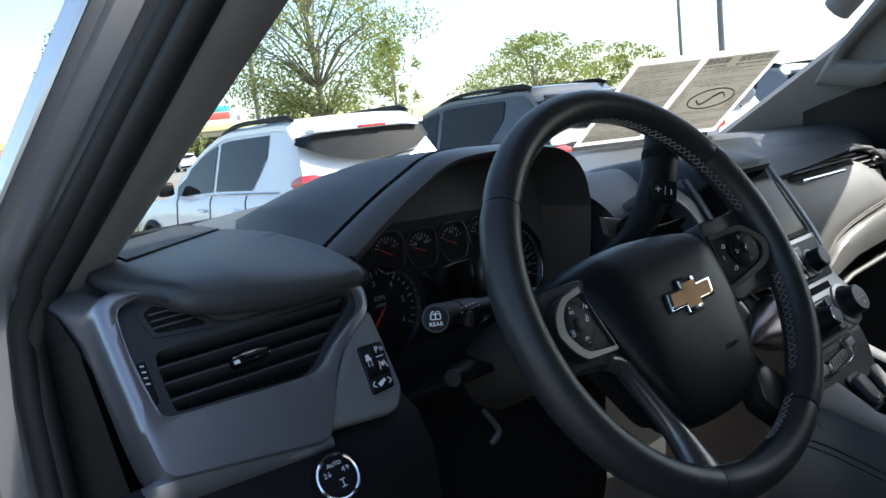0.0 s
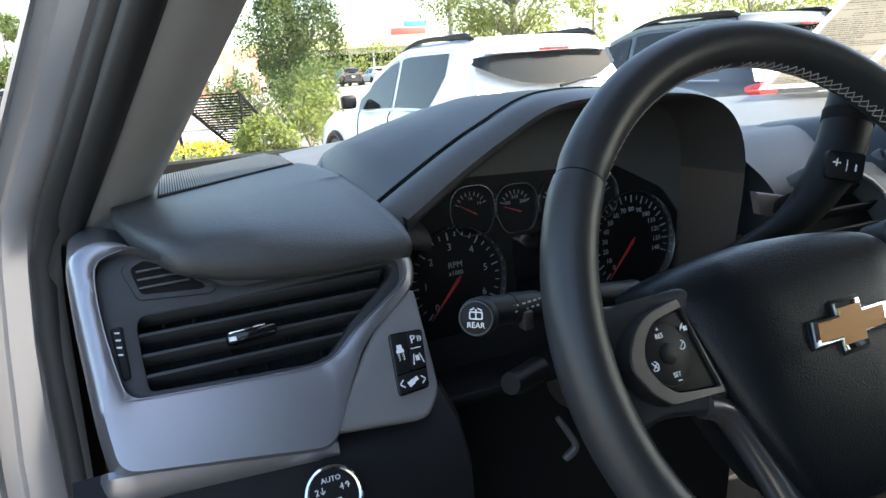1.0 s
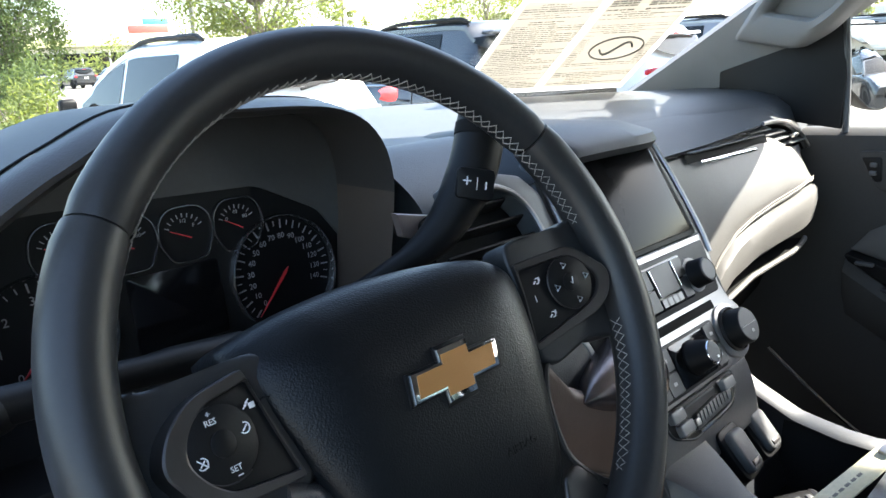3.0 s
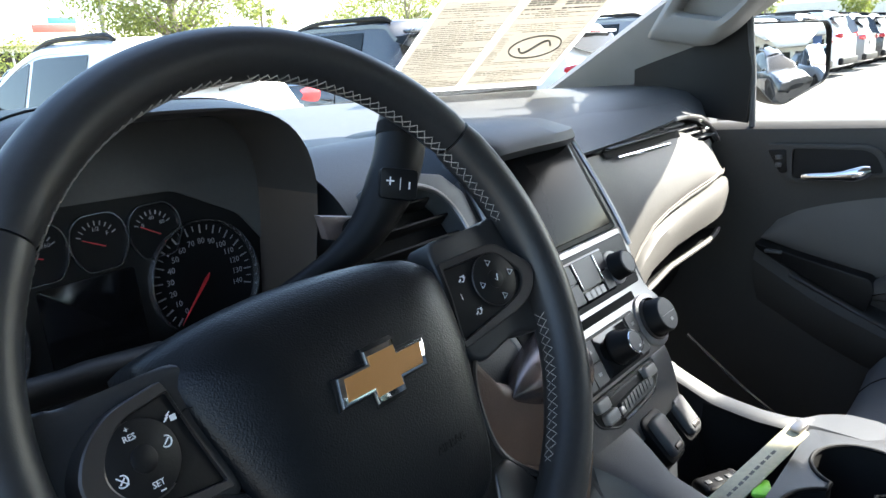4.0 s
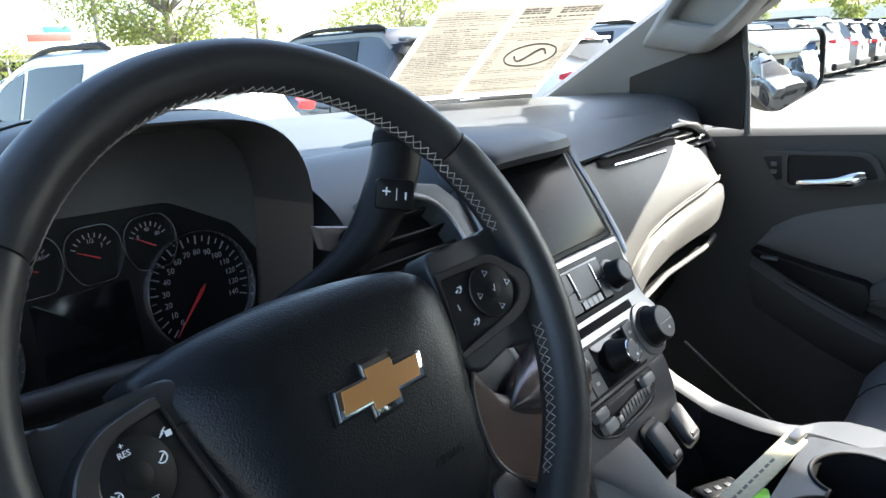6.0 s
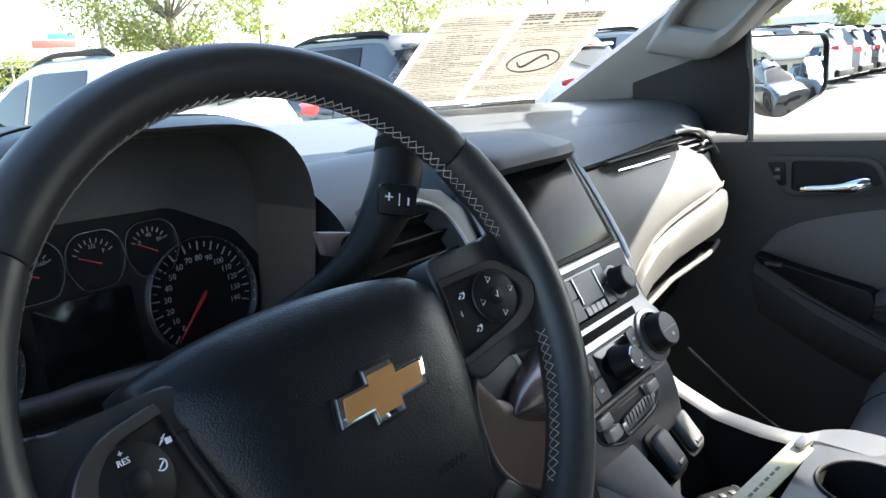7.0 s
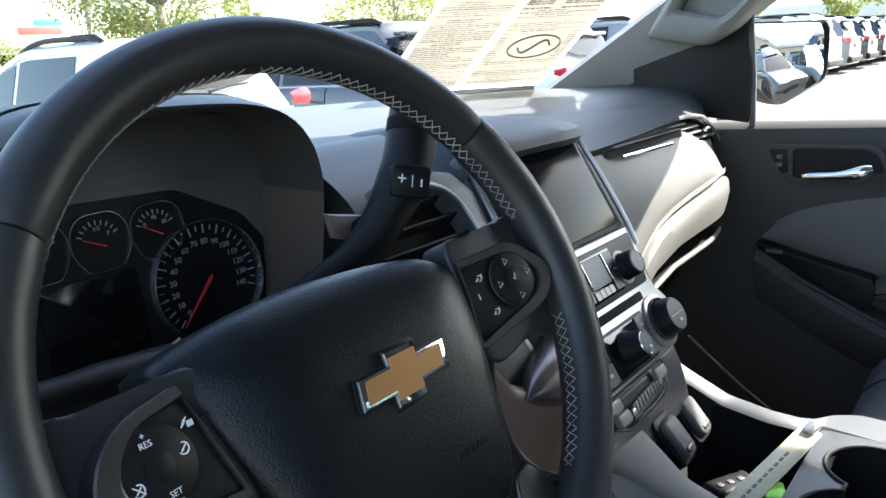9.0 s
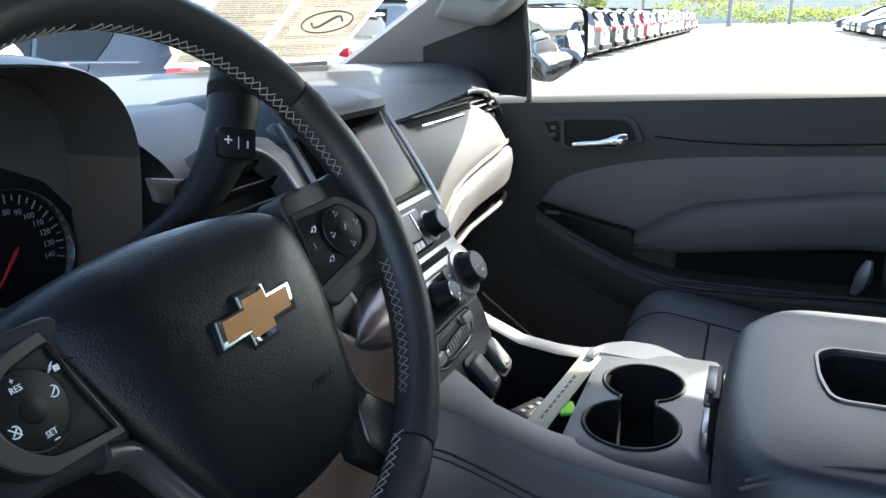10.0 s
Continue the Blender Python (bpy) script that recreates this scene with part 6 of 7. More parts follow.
def build_armrest():
    ar = thing("armrest", "wide grey padded console lid with open tray", "armrest")
    outline = rounded([(-0.190, -0.262), (-0.06, -0.247), (0.12, -0.257), (0.185, -0.30), (0.20, -0.72), (-0.20, -0.72)], [0.05, 0.05, 0.06, 0.05, 0.03, 0.03], 7)
    hole = rounded([(-0.052, -0.345), (-0.010, -0.337), (0.045, -0.337), (0.062, -0.352), (0.060, -0.60), (-0.052, -0.60)], 0.014, 7)
    cx, cy = 0.0, -0.49

    def ring(k, z):
        return [(cx + (x - cx) * k, cy + (y - cy) * k, z) for x, y in outline]

    hx, hy = 0.005, -0.467
    rows = [ring(1.0, 0.86), ring(1.0, 0.985), ring(0.996, 1.003), ring(0.985, 1.018), ring(0.965, 1.028), ring(0.94, 1.033), ring(0.91, 1.035)]
    rows += [[(hx + (x - hx) * 1.10, hy + (y - hy) * 1.05, 1.0355) for x, y in hole], [(*p, 1.034) for p in hole], [(hx + (x - hx) * 0.97, hy + (y - hy) * 0.985, 1.020) for x, y in hole]]
    part("lid", loft(rows, ring=True), LID_LEATHER, ar, "padded grey leather lid", angle=60)
    big = [(hx + (x - hx) * 1.06, hy + (y - hy) * 1.026) for x, y in hole]
    part("tray_rim", frame_ring(big, hole, 1.030, 1.0374), SATIN, ar, "silver tray rim")
    inner = [(hx + (x - hx) * 0.95, hy + (y - hy) * 0.975) for x, y in hole]
    step = [(hx + (x - hx) * 0.80, hy - 0.008 + (y - hy) * 0.90) for x, y in hole]
    rows = [[(*p, 1.031) for p in inner], [(*p, 1.006) for p in inner], [(*p, 1.004) for p in step], [(*p, 0.985) for p in step], [(hx, hy, 0.984) for p in step]]
    part("tray", loft(rows, ring=True), DEEP, ar, "dark open tray with a step", angle=40)
    pts = spline([(-0.183, -0.275, 1.020), (-0.176, -0.300, 1.029), (-0.166, -0.330, 1.0345), (-0.158, -0.366, 1.0362), (-0.152, -0.42, 1.0364), (-0.148, -0.5, 1.0364), (-0.146, -0.7, 1.0364)], 30)
    part("lid_seam", tube(pts, 0.0014, 5), DARK_THREAD, ar, "double-stitched seam")
    part("lid_seam", tube([Vector(p) + Vector((-0.008, 0.004, -0.003)) for p in pts], 0.0014, 5), DARK_THREAD, ar)
    # latch on the front face
    part("latch_plate", box(0.075, 0.010, 0.075, (0.0, -0.247, 0.975), 0.006), BLACK, ar, "black latch recess")
    part("latch_bar", box(0.060, 0.010, 0.006, (0.002, -0.2405, 0.997), 0.002), SATIN, ar, "satin latch bar")
    part("latch_bar", box(0.060, 0.010, 0.005, (0.004, -0.2415, 1.010), 0.002), SATIN, ar)
    part("latch_handle", box(0.055, 0.012, 0.028, (-0.004, -0.241, 0.955), 0.004), SILVER, ar, "silver latch handle")
    return ar


build_armrest()


def build_seat():
    se = thing("passenger_seat", "dark grey leather front passenger seat", "car seat")
    cx = 0.472
    rows = []
    for y in np.linspace(-0.06, -0.62, 40):
        k = (-0.06 - y) / 0.56
        edge = min(1, k / 0.17)
        h = math.sqrt(max(0, 1 - (1 - edge) ** 2))
        row = []
        for x in np.linspace(-1, 1, 25):
            bol = 0.045 * max(0, abs(x) - 0.55) / 0.45 * (1 - max(0, (abs(x) - 0.85) / 0.15) ** 2 * 0.8)
            wid = 0.218 * (0.86 + 0.14 * h)
            row.append((cx + x * wid, y, 0.748 + 0.104 * h + 0.8 * bol * h - 0.09 * k - (0.05 if abs(x) == 1 else 0)))
        rows.append(row)
    part("cushion", loft([[(p[0], p[1], 0.62) for p in rows[0]]] + rows), SEAT_CLOTH, se, "grey leather cushion")
    part("cushion_base", box(0.44, 0.5, 0.2, (cx, -0.36, 0.62), 0.03), BLACK, se)
    for s in (-1, 1):
        pts = [Vector(r[12 + s * 7]) + Vector((0, 0, 0.001)) for r in rows]
        part("cushion_seam", tube(pts, 0.0012, 5), BLACK, se, "stitched seam")
    pts = [Vector(p) + Vector((0, 0, 0.001)) for p in rows[11][5:20]]
    part("cushion_seam", tube(pts, 0.002, 5), BLACK, se)
    rows = []
    for z in np.linspace(0.85, 1.42, 14):
        k = (z - 0.85) / 0.57
        rows.append([(cx + x * 0.235 * (1 - 0.12 * k), -0.60 - 0.17 * k - 0.06 * (1 - abs(x) ** 4) + 0.02, z) for x in np.linspace(-1, 1, 17)])
    part("backrest", thick(loft(rows), 0.1), SEAT_CLOTH, se, "grey leather backrest")
    return se


build_seat()


def build_driver_seat():
    se = thing("driver_seat", "dark grey leather driver seat facing the wheel", "car seat")
    cx = -0.40
    rows = []
    for y in np.linspace(-0.16, -0.66, 16):
        h = math.sqrt(max(0, 1 - (1 - min(1, (-0.16 - y) / 0.07)) ** 2))
        rows.append([(cx + x * 0.235, y, 0.74 + 0.10 * h + 0.035 * max(0, abs(x) - 0.6) * h - (0.06 if abs(x) == 1 else 0)) for x in np.linspace(-1, 1, 17)])
    part("cushion", loft([[(p[0], p[1], 0.6) for p in rows[0]]] + rows), SEAT_CLOTH, se, "grey leather cushion")
    part("cushion_base", box(0.44, 0.5, 0.2, (cx, -0.42, 0.62), 0.03), BLACK, se)
    rows = []
    for z in np.linspace(0.83, 1.42, 14):
        k = (z - 0.83) / 0.59
        rows.append([(cx + x * 0.235 * (1 - 0.12 * k), -0.66 - 0.17 * k - 0.06 * (1 - abs(x) ** 4) + 0.02, z) for x in np.linspace(-1, 1, 17)])
    part("backrest", thick(loft(rows), 0.1), SEAT_CLOTH, se, "grey leather backrest")


build_driver_seat()


def build_clutter():
    tag = thing("key_tag", "clear plastic key tag strip with printed paper lying across the bin", "key tag")
    d0, d1 = Vector((0.112, -0.100, 0.966)), Vector((-0.010, -0.060, 0.925))
    ax = (d1 - d0).normalized()
    zv = (Vector((0, 0, 1)) - ax * ax.z).normalized()
    m = basis(d0, ax, zv.cross(ax), zv)
    L = (d1 - d0).length + 0.03
    part("sleeve", slab(rounded([(0, -0.012), (L, -0.014), (L, 0.014), (0, 0.012)], 0.003), 0, 0.002, 0.0006), material("cream_sleeve", (0.60, 0.55, 0.38), 0.35, bump=0.15, var=0.2), tag, "worn cream sleeve", place=m)
    b = bmesh.new()
    for i in range(9):
        box(0.006, 0.003, 0.0004, (0.045 + 0.009 * i, 0.0, 0.0022), bm=b)
    part("print", b, PAPER_INK, tag, place=m)
    part("clip", box(0.018, 0.013, 0.007, (0.0, 0, 0.003), 0.0025), SILVER, tag, "metal clip", place=m)
    green = thing("green_card", "small bright green plastic piece in the bin", "plastic piece")
    part("card", box(0.030, 0.020, 0.006, (0.028, -0.088, 0.935), 0.003, rot=Matrix.Rotation(0.4, 4, "Z")), material("green_plastic", (0.25, 0.75, 0.05), 0.4), green)
    fob = thing("key_fob", "dark key fob with buttons in the console bin", "key fob")
    part("body", box(0.050, 0.030, 0.014, (0.056, -0.036, 0.905), 0.006, 3, rot=Matrix.Rotation(-0.5, 4, "Z")), BLACK, fob)
    for i in range(3):
        part("button", box(0.007, 0.007, 0.0025, (0.044 + 0.012 * i, -0.0305 - 0.0065 * i, 0.9122), 0.001, rot=Matrix.Rotation(-0.5, 4, "Z")), TITAN, fob, "grey fob button")
    part("end_cap", box(0.010, 0.029, 0.0145, (0.079, -0.0485, 0.905), 0.005, rot=Matrix.Rotation(-0.5, 4, "Z")), SATIN, fob)


build_clutter()


def build_papers():
    """Two printed sheets tucked against the lower right of the windscreen, seen from behind."""
    def on_screen(u, v):
        x = 0.452 + 0.27 * u - 0.065 * v + 0.0 * u * v
        z = 1.288 + 0.178 * v
        return Vector((x, screen_y(x, z) + 0.004, z))

    th = thing("window_sheets", "two printed paper sheets against the windscreen, print showing through", "paper sheets")
    for u0, u1 in ((0.0, 0.5), (0.5, 1.0)):
        rows = [[on_screen(u, v) for u in np.linspace(u0, u1, 8)] for v in np.linspace(0, 1, 10)]
        sheet = part("sheet", loft(rows), SHEET, th, "white printed sheet")
        p0, p1 = u0 + (0.03 if u0 < 0.4 else 0.022), u1 - (0.022 if u0 < 0.4 else 0.03)
        rows = [[on_screen(u, v) + Vector((0, -0.0012, -0.0008)) for u in np.linspace(p0, p1, 8)] for v in np.linspace(0.05, 0.94, 10)]
        part("print_block", loft(rows), PAPER, sheet, "beige block of close print")
        rnd = random.Random(int(u0 * 10) + 3)
        b = bmesh.new()
        for i in range(44):
            v = 0.07 + 0.0195 * i
            gap = u0 > 0.4 and 0.32 < v < 0.60
            if rnd.random() < 0.08:
                continue
            runs = [(p0 + 0.01, p1 - 0.01 - (0.2 * rnd.random() if rnd.random() < 0.3 else 0.0))]
            if gap:
                runs = [(p0 + 0.01, p0 + 0.06), (p1 - 0.06, p1 - 0.01)]
            elif rnd.random() < 0.25:
                runs = [(p0 + 0.10, p1 - 0.12 - 0.08 * rnd.random())]
            h = rnd.uniform(0.004, 0.008)
            if v > 0.82 and u0 > 0.4:
                runs, h = [(p0 + 0.01, p0 + 0.16), (p0 + 0.22, p1 - 0.02)], 0.013
            for a, c in runs:
                while a < c - 0.004:
                    e = min(c, a + rnd.uniform(0.010, 0.050))
                    loft([[on_screen(u, q) + Vector((0, -0.0025, -0.0015)) for u in np.linspace(a, e, 3)] for q in (v + rnd.uniform(0, 0.002), v + h + rnd.uniform(-0.001, 0.002))], bm=b)
                    a = e + rnd.uniform(0.003, 0.009)
        tagged(part("fine_print", b, PAPER_INK, sheet, "fine dark print"), kind="stuff")
    # oval mark drawn as a plain shape
    b = bmesh.new()
    lift = Vector((0, -0.003, -0.002))
    tube([on_screen(0.765 + 0.14 * math.cos(q), 0.46 + 0.115 * math.sin(q)) + lift for q in np.linspace(0, 2 * math.pi, 32, endpoint=False)], 0.0017, 5, closed=True, bm=b)
    tube([on_screen(0.765 + 0.085 * t, 0.46 + 0.06 * math.sin(3.0 * t)) + lift for t in np.linspace(-1, 1, 14)], 0.0022, 5, bm=b)
    part("oval_mark", b, PAPER_INK, th, "plain oval mark")


build_papers()


# ---- outside
LOT = material("concrete_lot", (0.20, 0.187, 0.168), 0.9, var=0.16, scale=0.5, fine=40, bump=0.4, depth=0.004)
ROAD = material("road_asphalt", (0.20, 0.155, 0.13), 0.9, var=0.2, scale=0.4, fine=50, bump=0.4, depth=0.004)
CONCRETE = material("kerb_concrete", (0.5, 0.48, 0.44), 0.9, var=0.12, scale=2, fine=60, bump=0.3)
WHITE_PAINT = material("white_car_paint", (0.75, 0.76, 0.77), 0.25, coat=0.7, bump=0.0, var=0.03)
BLACK_PAINT = material("dark_car_paint", (0.02, 0.022, 0.025), 0.25, coat=0.8, bump=0.0, var=0.05)
GREY_PAINT = material("grey_car_paint", (0.16, 0.165, 0.17), 0.3, metal=0.4, coat=0.7, bump=0.0, var=0.05)
RED_PAINT = material("red_car_paint", (0.35, 0.02, 0.02), 0.3, coat=0.7, bump=0.0, var=0.05)
CAR_GLASS = material("tinted_car_glass", (0.010, 0.012, 0.013), 0.04, bump=0.0, spec=0.22)
LAMP_RED = material("red_tail_lamp", (0.50, 0.02, 0.025), 0.15, coat=0.6, bump=0.0)
CLEAR_LAMP = material("clear_lamp", (0.7, 0.72, 0.74), 0.1, coat=0.6, bump=0.0)
BARK = material("bark", (0.19, 0.16, 0.125), 0.9, bump=0.6, fine=40, depth=0.01)
LEAF = material("leaves", (0.12, 0.15, 0.045), 0.7, var=0.35, scale=1.2, bump=0.0)
LEAF_DARK = material("dark_leaves", (0.06, 0.09, 0.03), 0.7, var=0.35, scale=1.2, bump=0.0)
FLOWER = material("yellow_flowers", (0.70, 0.48, 0.03), 0.8, var=0.3, scale=5, bump=0.0)
BRICK_RED = material("red_masonry", (0.36, 0.20, 0.14), 0.9, var=0.15, scale=2, bump=0.2)
WALL_PALE = material("pale_stucco", (0.62, 0.58, 0.50), 0.9, var=0.08, scale=1, bump=0.2)


def leafy(m, tint):
    nt = m.node_tree
    tl, mx = nt.nodes.new("ShaderNodeBsdfTranslucent"), nt.nodes.new("ShaderNodeMixShader")
    tl.inputs[0].default_value = (*tint, 1)
    mx.inputs[0].default_value = 0.5
    nt.links.new(nt.nodes["Principled BSDF"].outputs[0], mx.inputs[1])
    nt.links.new(tl.outputs[0], mx.inputs[2])
    nt.links.new(mx.outputs[0], nt.nodes["Material Output"].inputs[0])


leafy(LEAF, (0.27, 0.31, 0.07))
leafy(LEAF_DARK, (0.17, 0.22, 0.06))


def build_ground():
    b = bmesh.new()
    bmesh.ops.create_grid(b, x_segments=30, y_segments=30, size=900)
    whole("ground", b, LOT, "sun-bleached concrete parking lot", "ground", kind="structure")
    whole("road", box(160, 22, 0.02, (-30, 33, 0.004)), ROAD, "grey asphalt street beyond the lot", "road", kind="structure")
    whole("pavement", box(60, 3.2, 0.12, (-26.5, 18.2, 0.06), 0.03), CONCRETE, "pale concrete pavement with raised kerb", "pavement", kind="structure")
    whole("kerb", box(9.0, 0.18, 0.14, (-3.2, 10.6, 0.07), 0.03), CONCRETE, "pale concrete kerb of the flower bed", "kerb", kind="structure")
    b = bmesh.new()
    for i in range(14):
        box(0.10, 4.8, 0.006, (-3.5 + 2.8 * i + 0.3, 6.9, 0.008), bm=b)
    whole("lot_lines", b, WHITE_INK, "painted white parking bay lines", "lot lines", kind="structure")


build_ground()


def leaf_cloud(rnd, blobs, per, size, droop=0.0):
    """Many small leaf quads scattered in uneven clumps."""
    vs, fs = [], []
    for c, r in blobs:
        for _ in range(per):
            d = Vector((rnd.gauss(0, 1), rnd.gauss(0, 1), rnd.gauss(0, 1)))
            d.normalize()
            p = Vector(c) + Vector((d.x * r[0], d.y * r[1], d.z * r[2])) * rnd.random() ** 0.45
            p.z -= droop * rnd.random()
            a = Vector((rnd.gauss(0, 1), rnd.gauss(0, 1), rnd.gauss(0, 1) * (1 - 0.6 * (droop > 0)) - droop)).normalized() * size * (0.6 + 0.8 * rnd.random())
            o = a.cross(Vector((rnd.gauss(0, 1), rnd.gauss(0, 1), rnd.gauss(0, 1)))).normalized() * size * 0.45
            k = len(vs)
            vs += [p - a, p + o, p + a, p - o]
            fs.append((k, k + 1, k + 2, k + 3))
    me = bpy.data.meshes.new("crown")
    me.from_pydata([tuple(v) for v in vs], [], fs)
    return me


def build_tree(at, height, spread, clumps, per, leaf, seed, mat=LEAF, base=0.35, droop=0.0, label="leafy green tree beyond the parked cars"):
    rnd = random.Random(seed)
    th = thing("tree", label, "tree", Matrix.Translation(at))
    bm = bmesh.new()
    lean = Vector((rnd.uniform(-0.3, 0.3), rnd.uniform(-0.3, 0.3), 0))
    pts = [Vector((0, 0, -0.1)) + lean * (k ** 2) + Vector((rnd.uniform(-0.06, 0.06), rnd.uniform(-0.06, 0.06), height * 0.75 * k)) for k in np.linspace(0, 1, 7)]
    tube(pts, [0.020 * height * (1 - 0.75 * k) for k in np.linspace(0, 1, 7)], 8, bm=bm)
    blobs = []
    for i in range(clumps):
        a = rnd.uniform(0, 2 * math.pi)
        h = height * (base + (1 - base) * rnd.random())
        rr = spread * math.sqrt(rnd.random()) * math.sin(math.pi * min(0.95, max(0.12, (h / height - base) / (1 - base) * 0.85 + 0.12)))
        c = Vector((rr * math.cos(a), rr * math.sin(a), h)) + lean
        blobs.append((c, (spread * 0.22, spread * 0.22, height * 0.07)))
        s = pts[min(6, max(2, int(h / height * 6)))]
        if i % 2 == 0:
            tube([s, (s + c) / 2 + Vector((0, 0, 0.1 * spread)), c], [0.0045 * height, 0.0028 * height, 0.001 * height], 5, bm=bm)
    part("trunk", bm, BARK, th, "brown trunk and limbs")
    me = leaf_cloud(rnd, blobs, per, leaf, droop)
    me.materials.append(mat)
    new("crown", me).parent = th
    return th


build_tree((10.2, 17.5, 0), 7.6, 3.3, 140, 140, 0.058, 1, base=0.28, label="tall airy tree with sparse light green leaves")
build_tree((25.0, 23.0, 0), 4.9, 4.2, 95, 80, 0.09, 2, base=0.30, label="broad round-topped green tree behind the cars")
build_tree((4.55, 19.2, 0), 4.7, 1.35, 120, 170, 0.05, 3, mat=LEAF_DARK, base=0.26, droop=0.8, label="weeping tree with hanging dark green foliage")
build_tree((-4.5, 62.0, 0), 6.5, 3.6, 40, 80, 0.2, 4, mat=LEAF_DARK, base=0.3)
build_tree((48.0, 34.0, 0), 6.0, 3.5, 40, 70, 0.15, 5, base=0.3)
build_tree((30.0, 40.0, 0), 7.5, 2.0, 30, 60, 0.14, 6, base=0.3)
build_tree((88.0, 17.0, 0), 8.0, 4.5, 40, 70, 0.22, 7, base=0.3)
build_tree((66.0, 20.0, 0), 8.5, 3.5, 40, 70, 0.2, 8, base=0.35)


def build_shrubs():
    rnd = random.Random(11)
    for at, r, h, mat, lab in (((3.05, 13.4, 0), 0.75, 1.25, LEAF, "loose light green shrub in the planting bed"), ((2.3, 15.2, 0), 0.8, 1.5, LEAF_DARK, "dark green rounded shrub in the planting bed"),
                               ((3.9, 15.8, 0), 0.9, 1.7, LEAF_DARK, "dark green rounded shrub in the planting bed"), ((1.9, 11.9, 0), 0.55, 0.8, LEAF, "low light green shrub beside the kerb")):
        th = thing("shrub", lab, "shrub", Matrix.Translation(at))
        bm = bmesh.new()
        for i in range(7):
            a = rnd.uniform(0, 6.28)
            tube([(0, 0, 0), (r * 0.5 * math.cos(a), r * 0.5 * math.sin(a), h * 0.7)], [0.02, 0.008], 5, bm=bm)
        part("stems", bm, BARK, th)
        blobs = [(Vector((rnd.uniform(-r, r) * 0.7, rnd.uniform(-r, r) * 0.7, h * rnd.uniform(0.25, 0.85))), (r * 0.4, r * 0.4, h * 0.25)) for _ in range(14)]
        me = leaf_cloud(rnd, blobs, 130, 0.05)
        me.materials.append(mat)
        new("foliage", me).parent = th
    blobs = [(Vector((rnd.uniform(-6.5, 1.4), rnd.uniform(11.2, 14.2), 0.16)), (0.3, 0.3, 0.14)) for _ in range(110)]
    me = leaf_cloud(rnd, blobs, 36, 0.04)
    me.materials.append(LEAF)
    tagged(new("flower_bed_leaves", me), "low green leaves of the flower bed", "ground cover", kind="stuff")
    me = leaf_cloud(rnd, [(c + Vector((0, 0, 0.14)), (0.3, 0.3, 0.06)) for c, r in blobs], 30, 0.035)
    me.materials.append(FLOWER)
    tagged(new("flower_bed", me), "bright yellow bedding flowers along the kerb", "flowers", kind="stuff")
    # clipped hedge and far trees closing the lot
    blobs = []
    for i in range(150):
        f = i / 149
        blobs.append((Vector((108 + rnd.uniform(-2, 2), -60 + 110 * f, rnd.uniform(0.6, 2.6 + 1.4 * math.sin(f * 23)))), (1.6, 1.6, 1.1)))
    for i in range(170):
        f = i / 169
        blobs.append((Vector((-30 + 140 * f, 84 + rnd.uniform(-2, 2), rnd.uniform(0.6, 2.6 + 1.6 * math.sin(f * 31)))), (1.8, 1.6, 1.2)))
    me = leaf_cloud(rnd, blobs, 60, 0.26)
    me.materials.append(LEAF)
    tagged(new("far_trees", me), "distant hedge and trees closing the lot", "trees", kind="stuff")


build_shrubs()


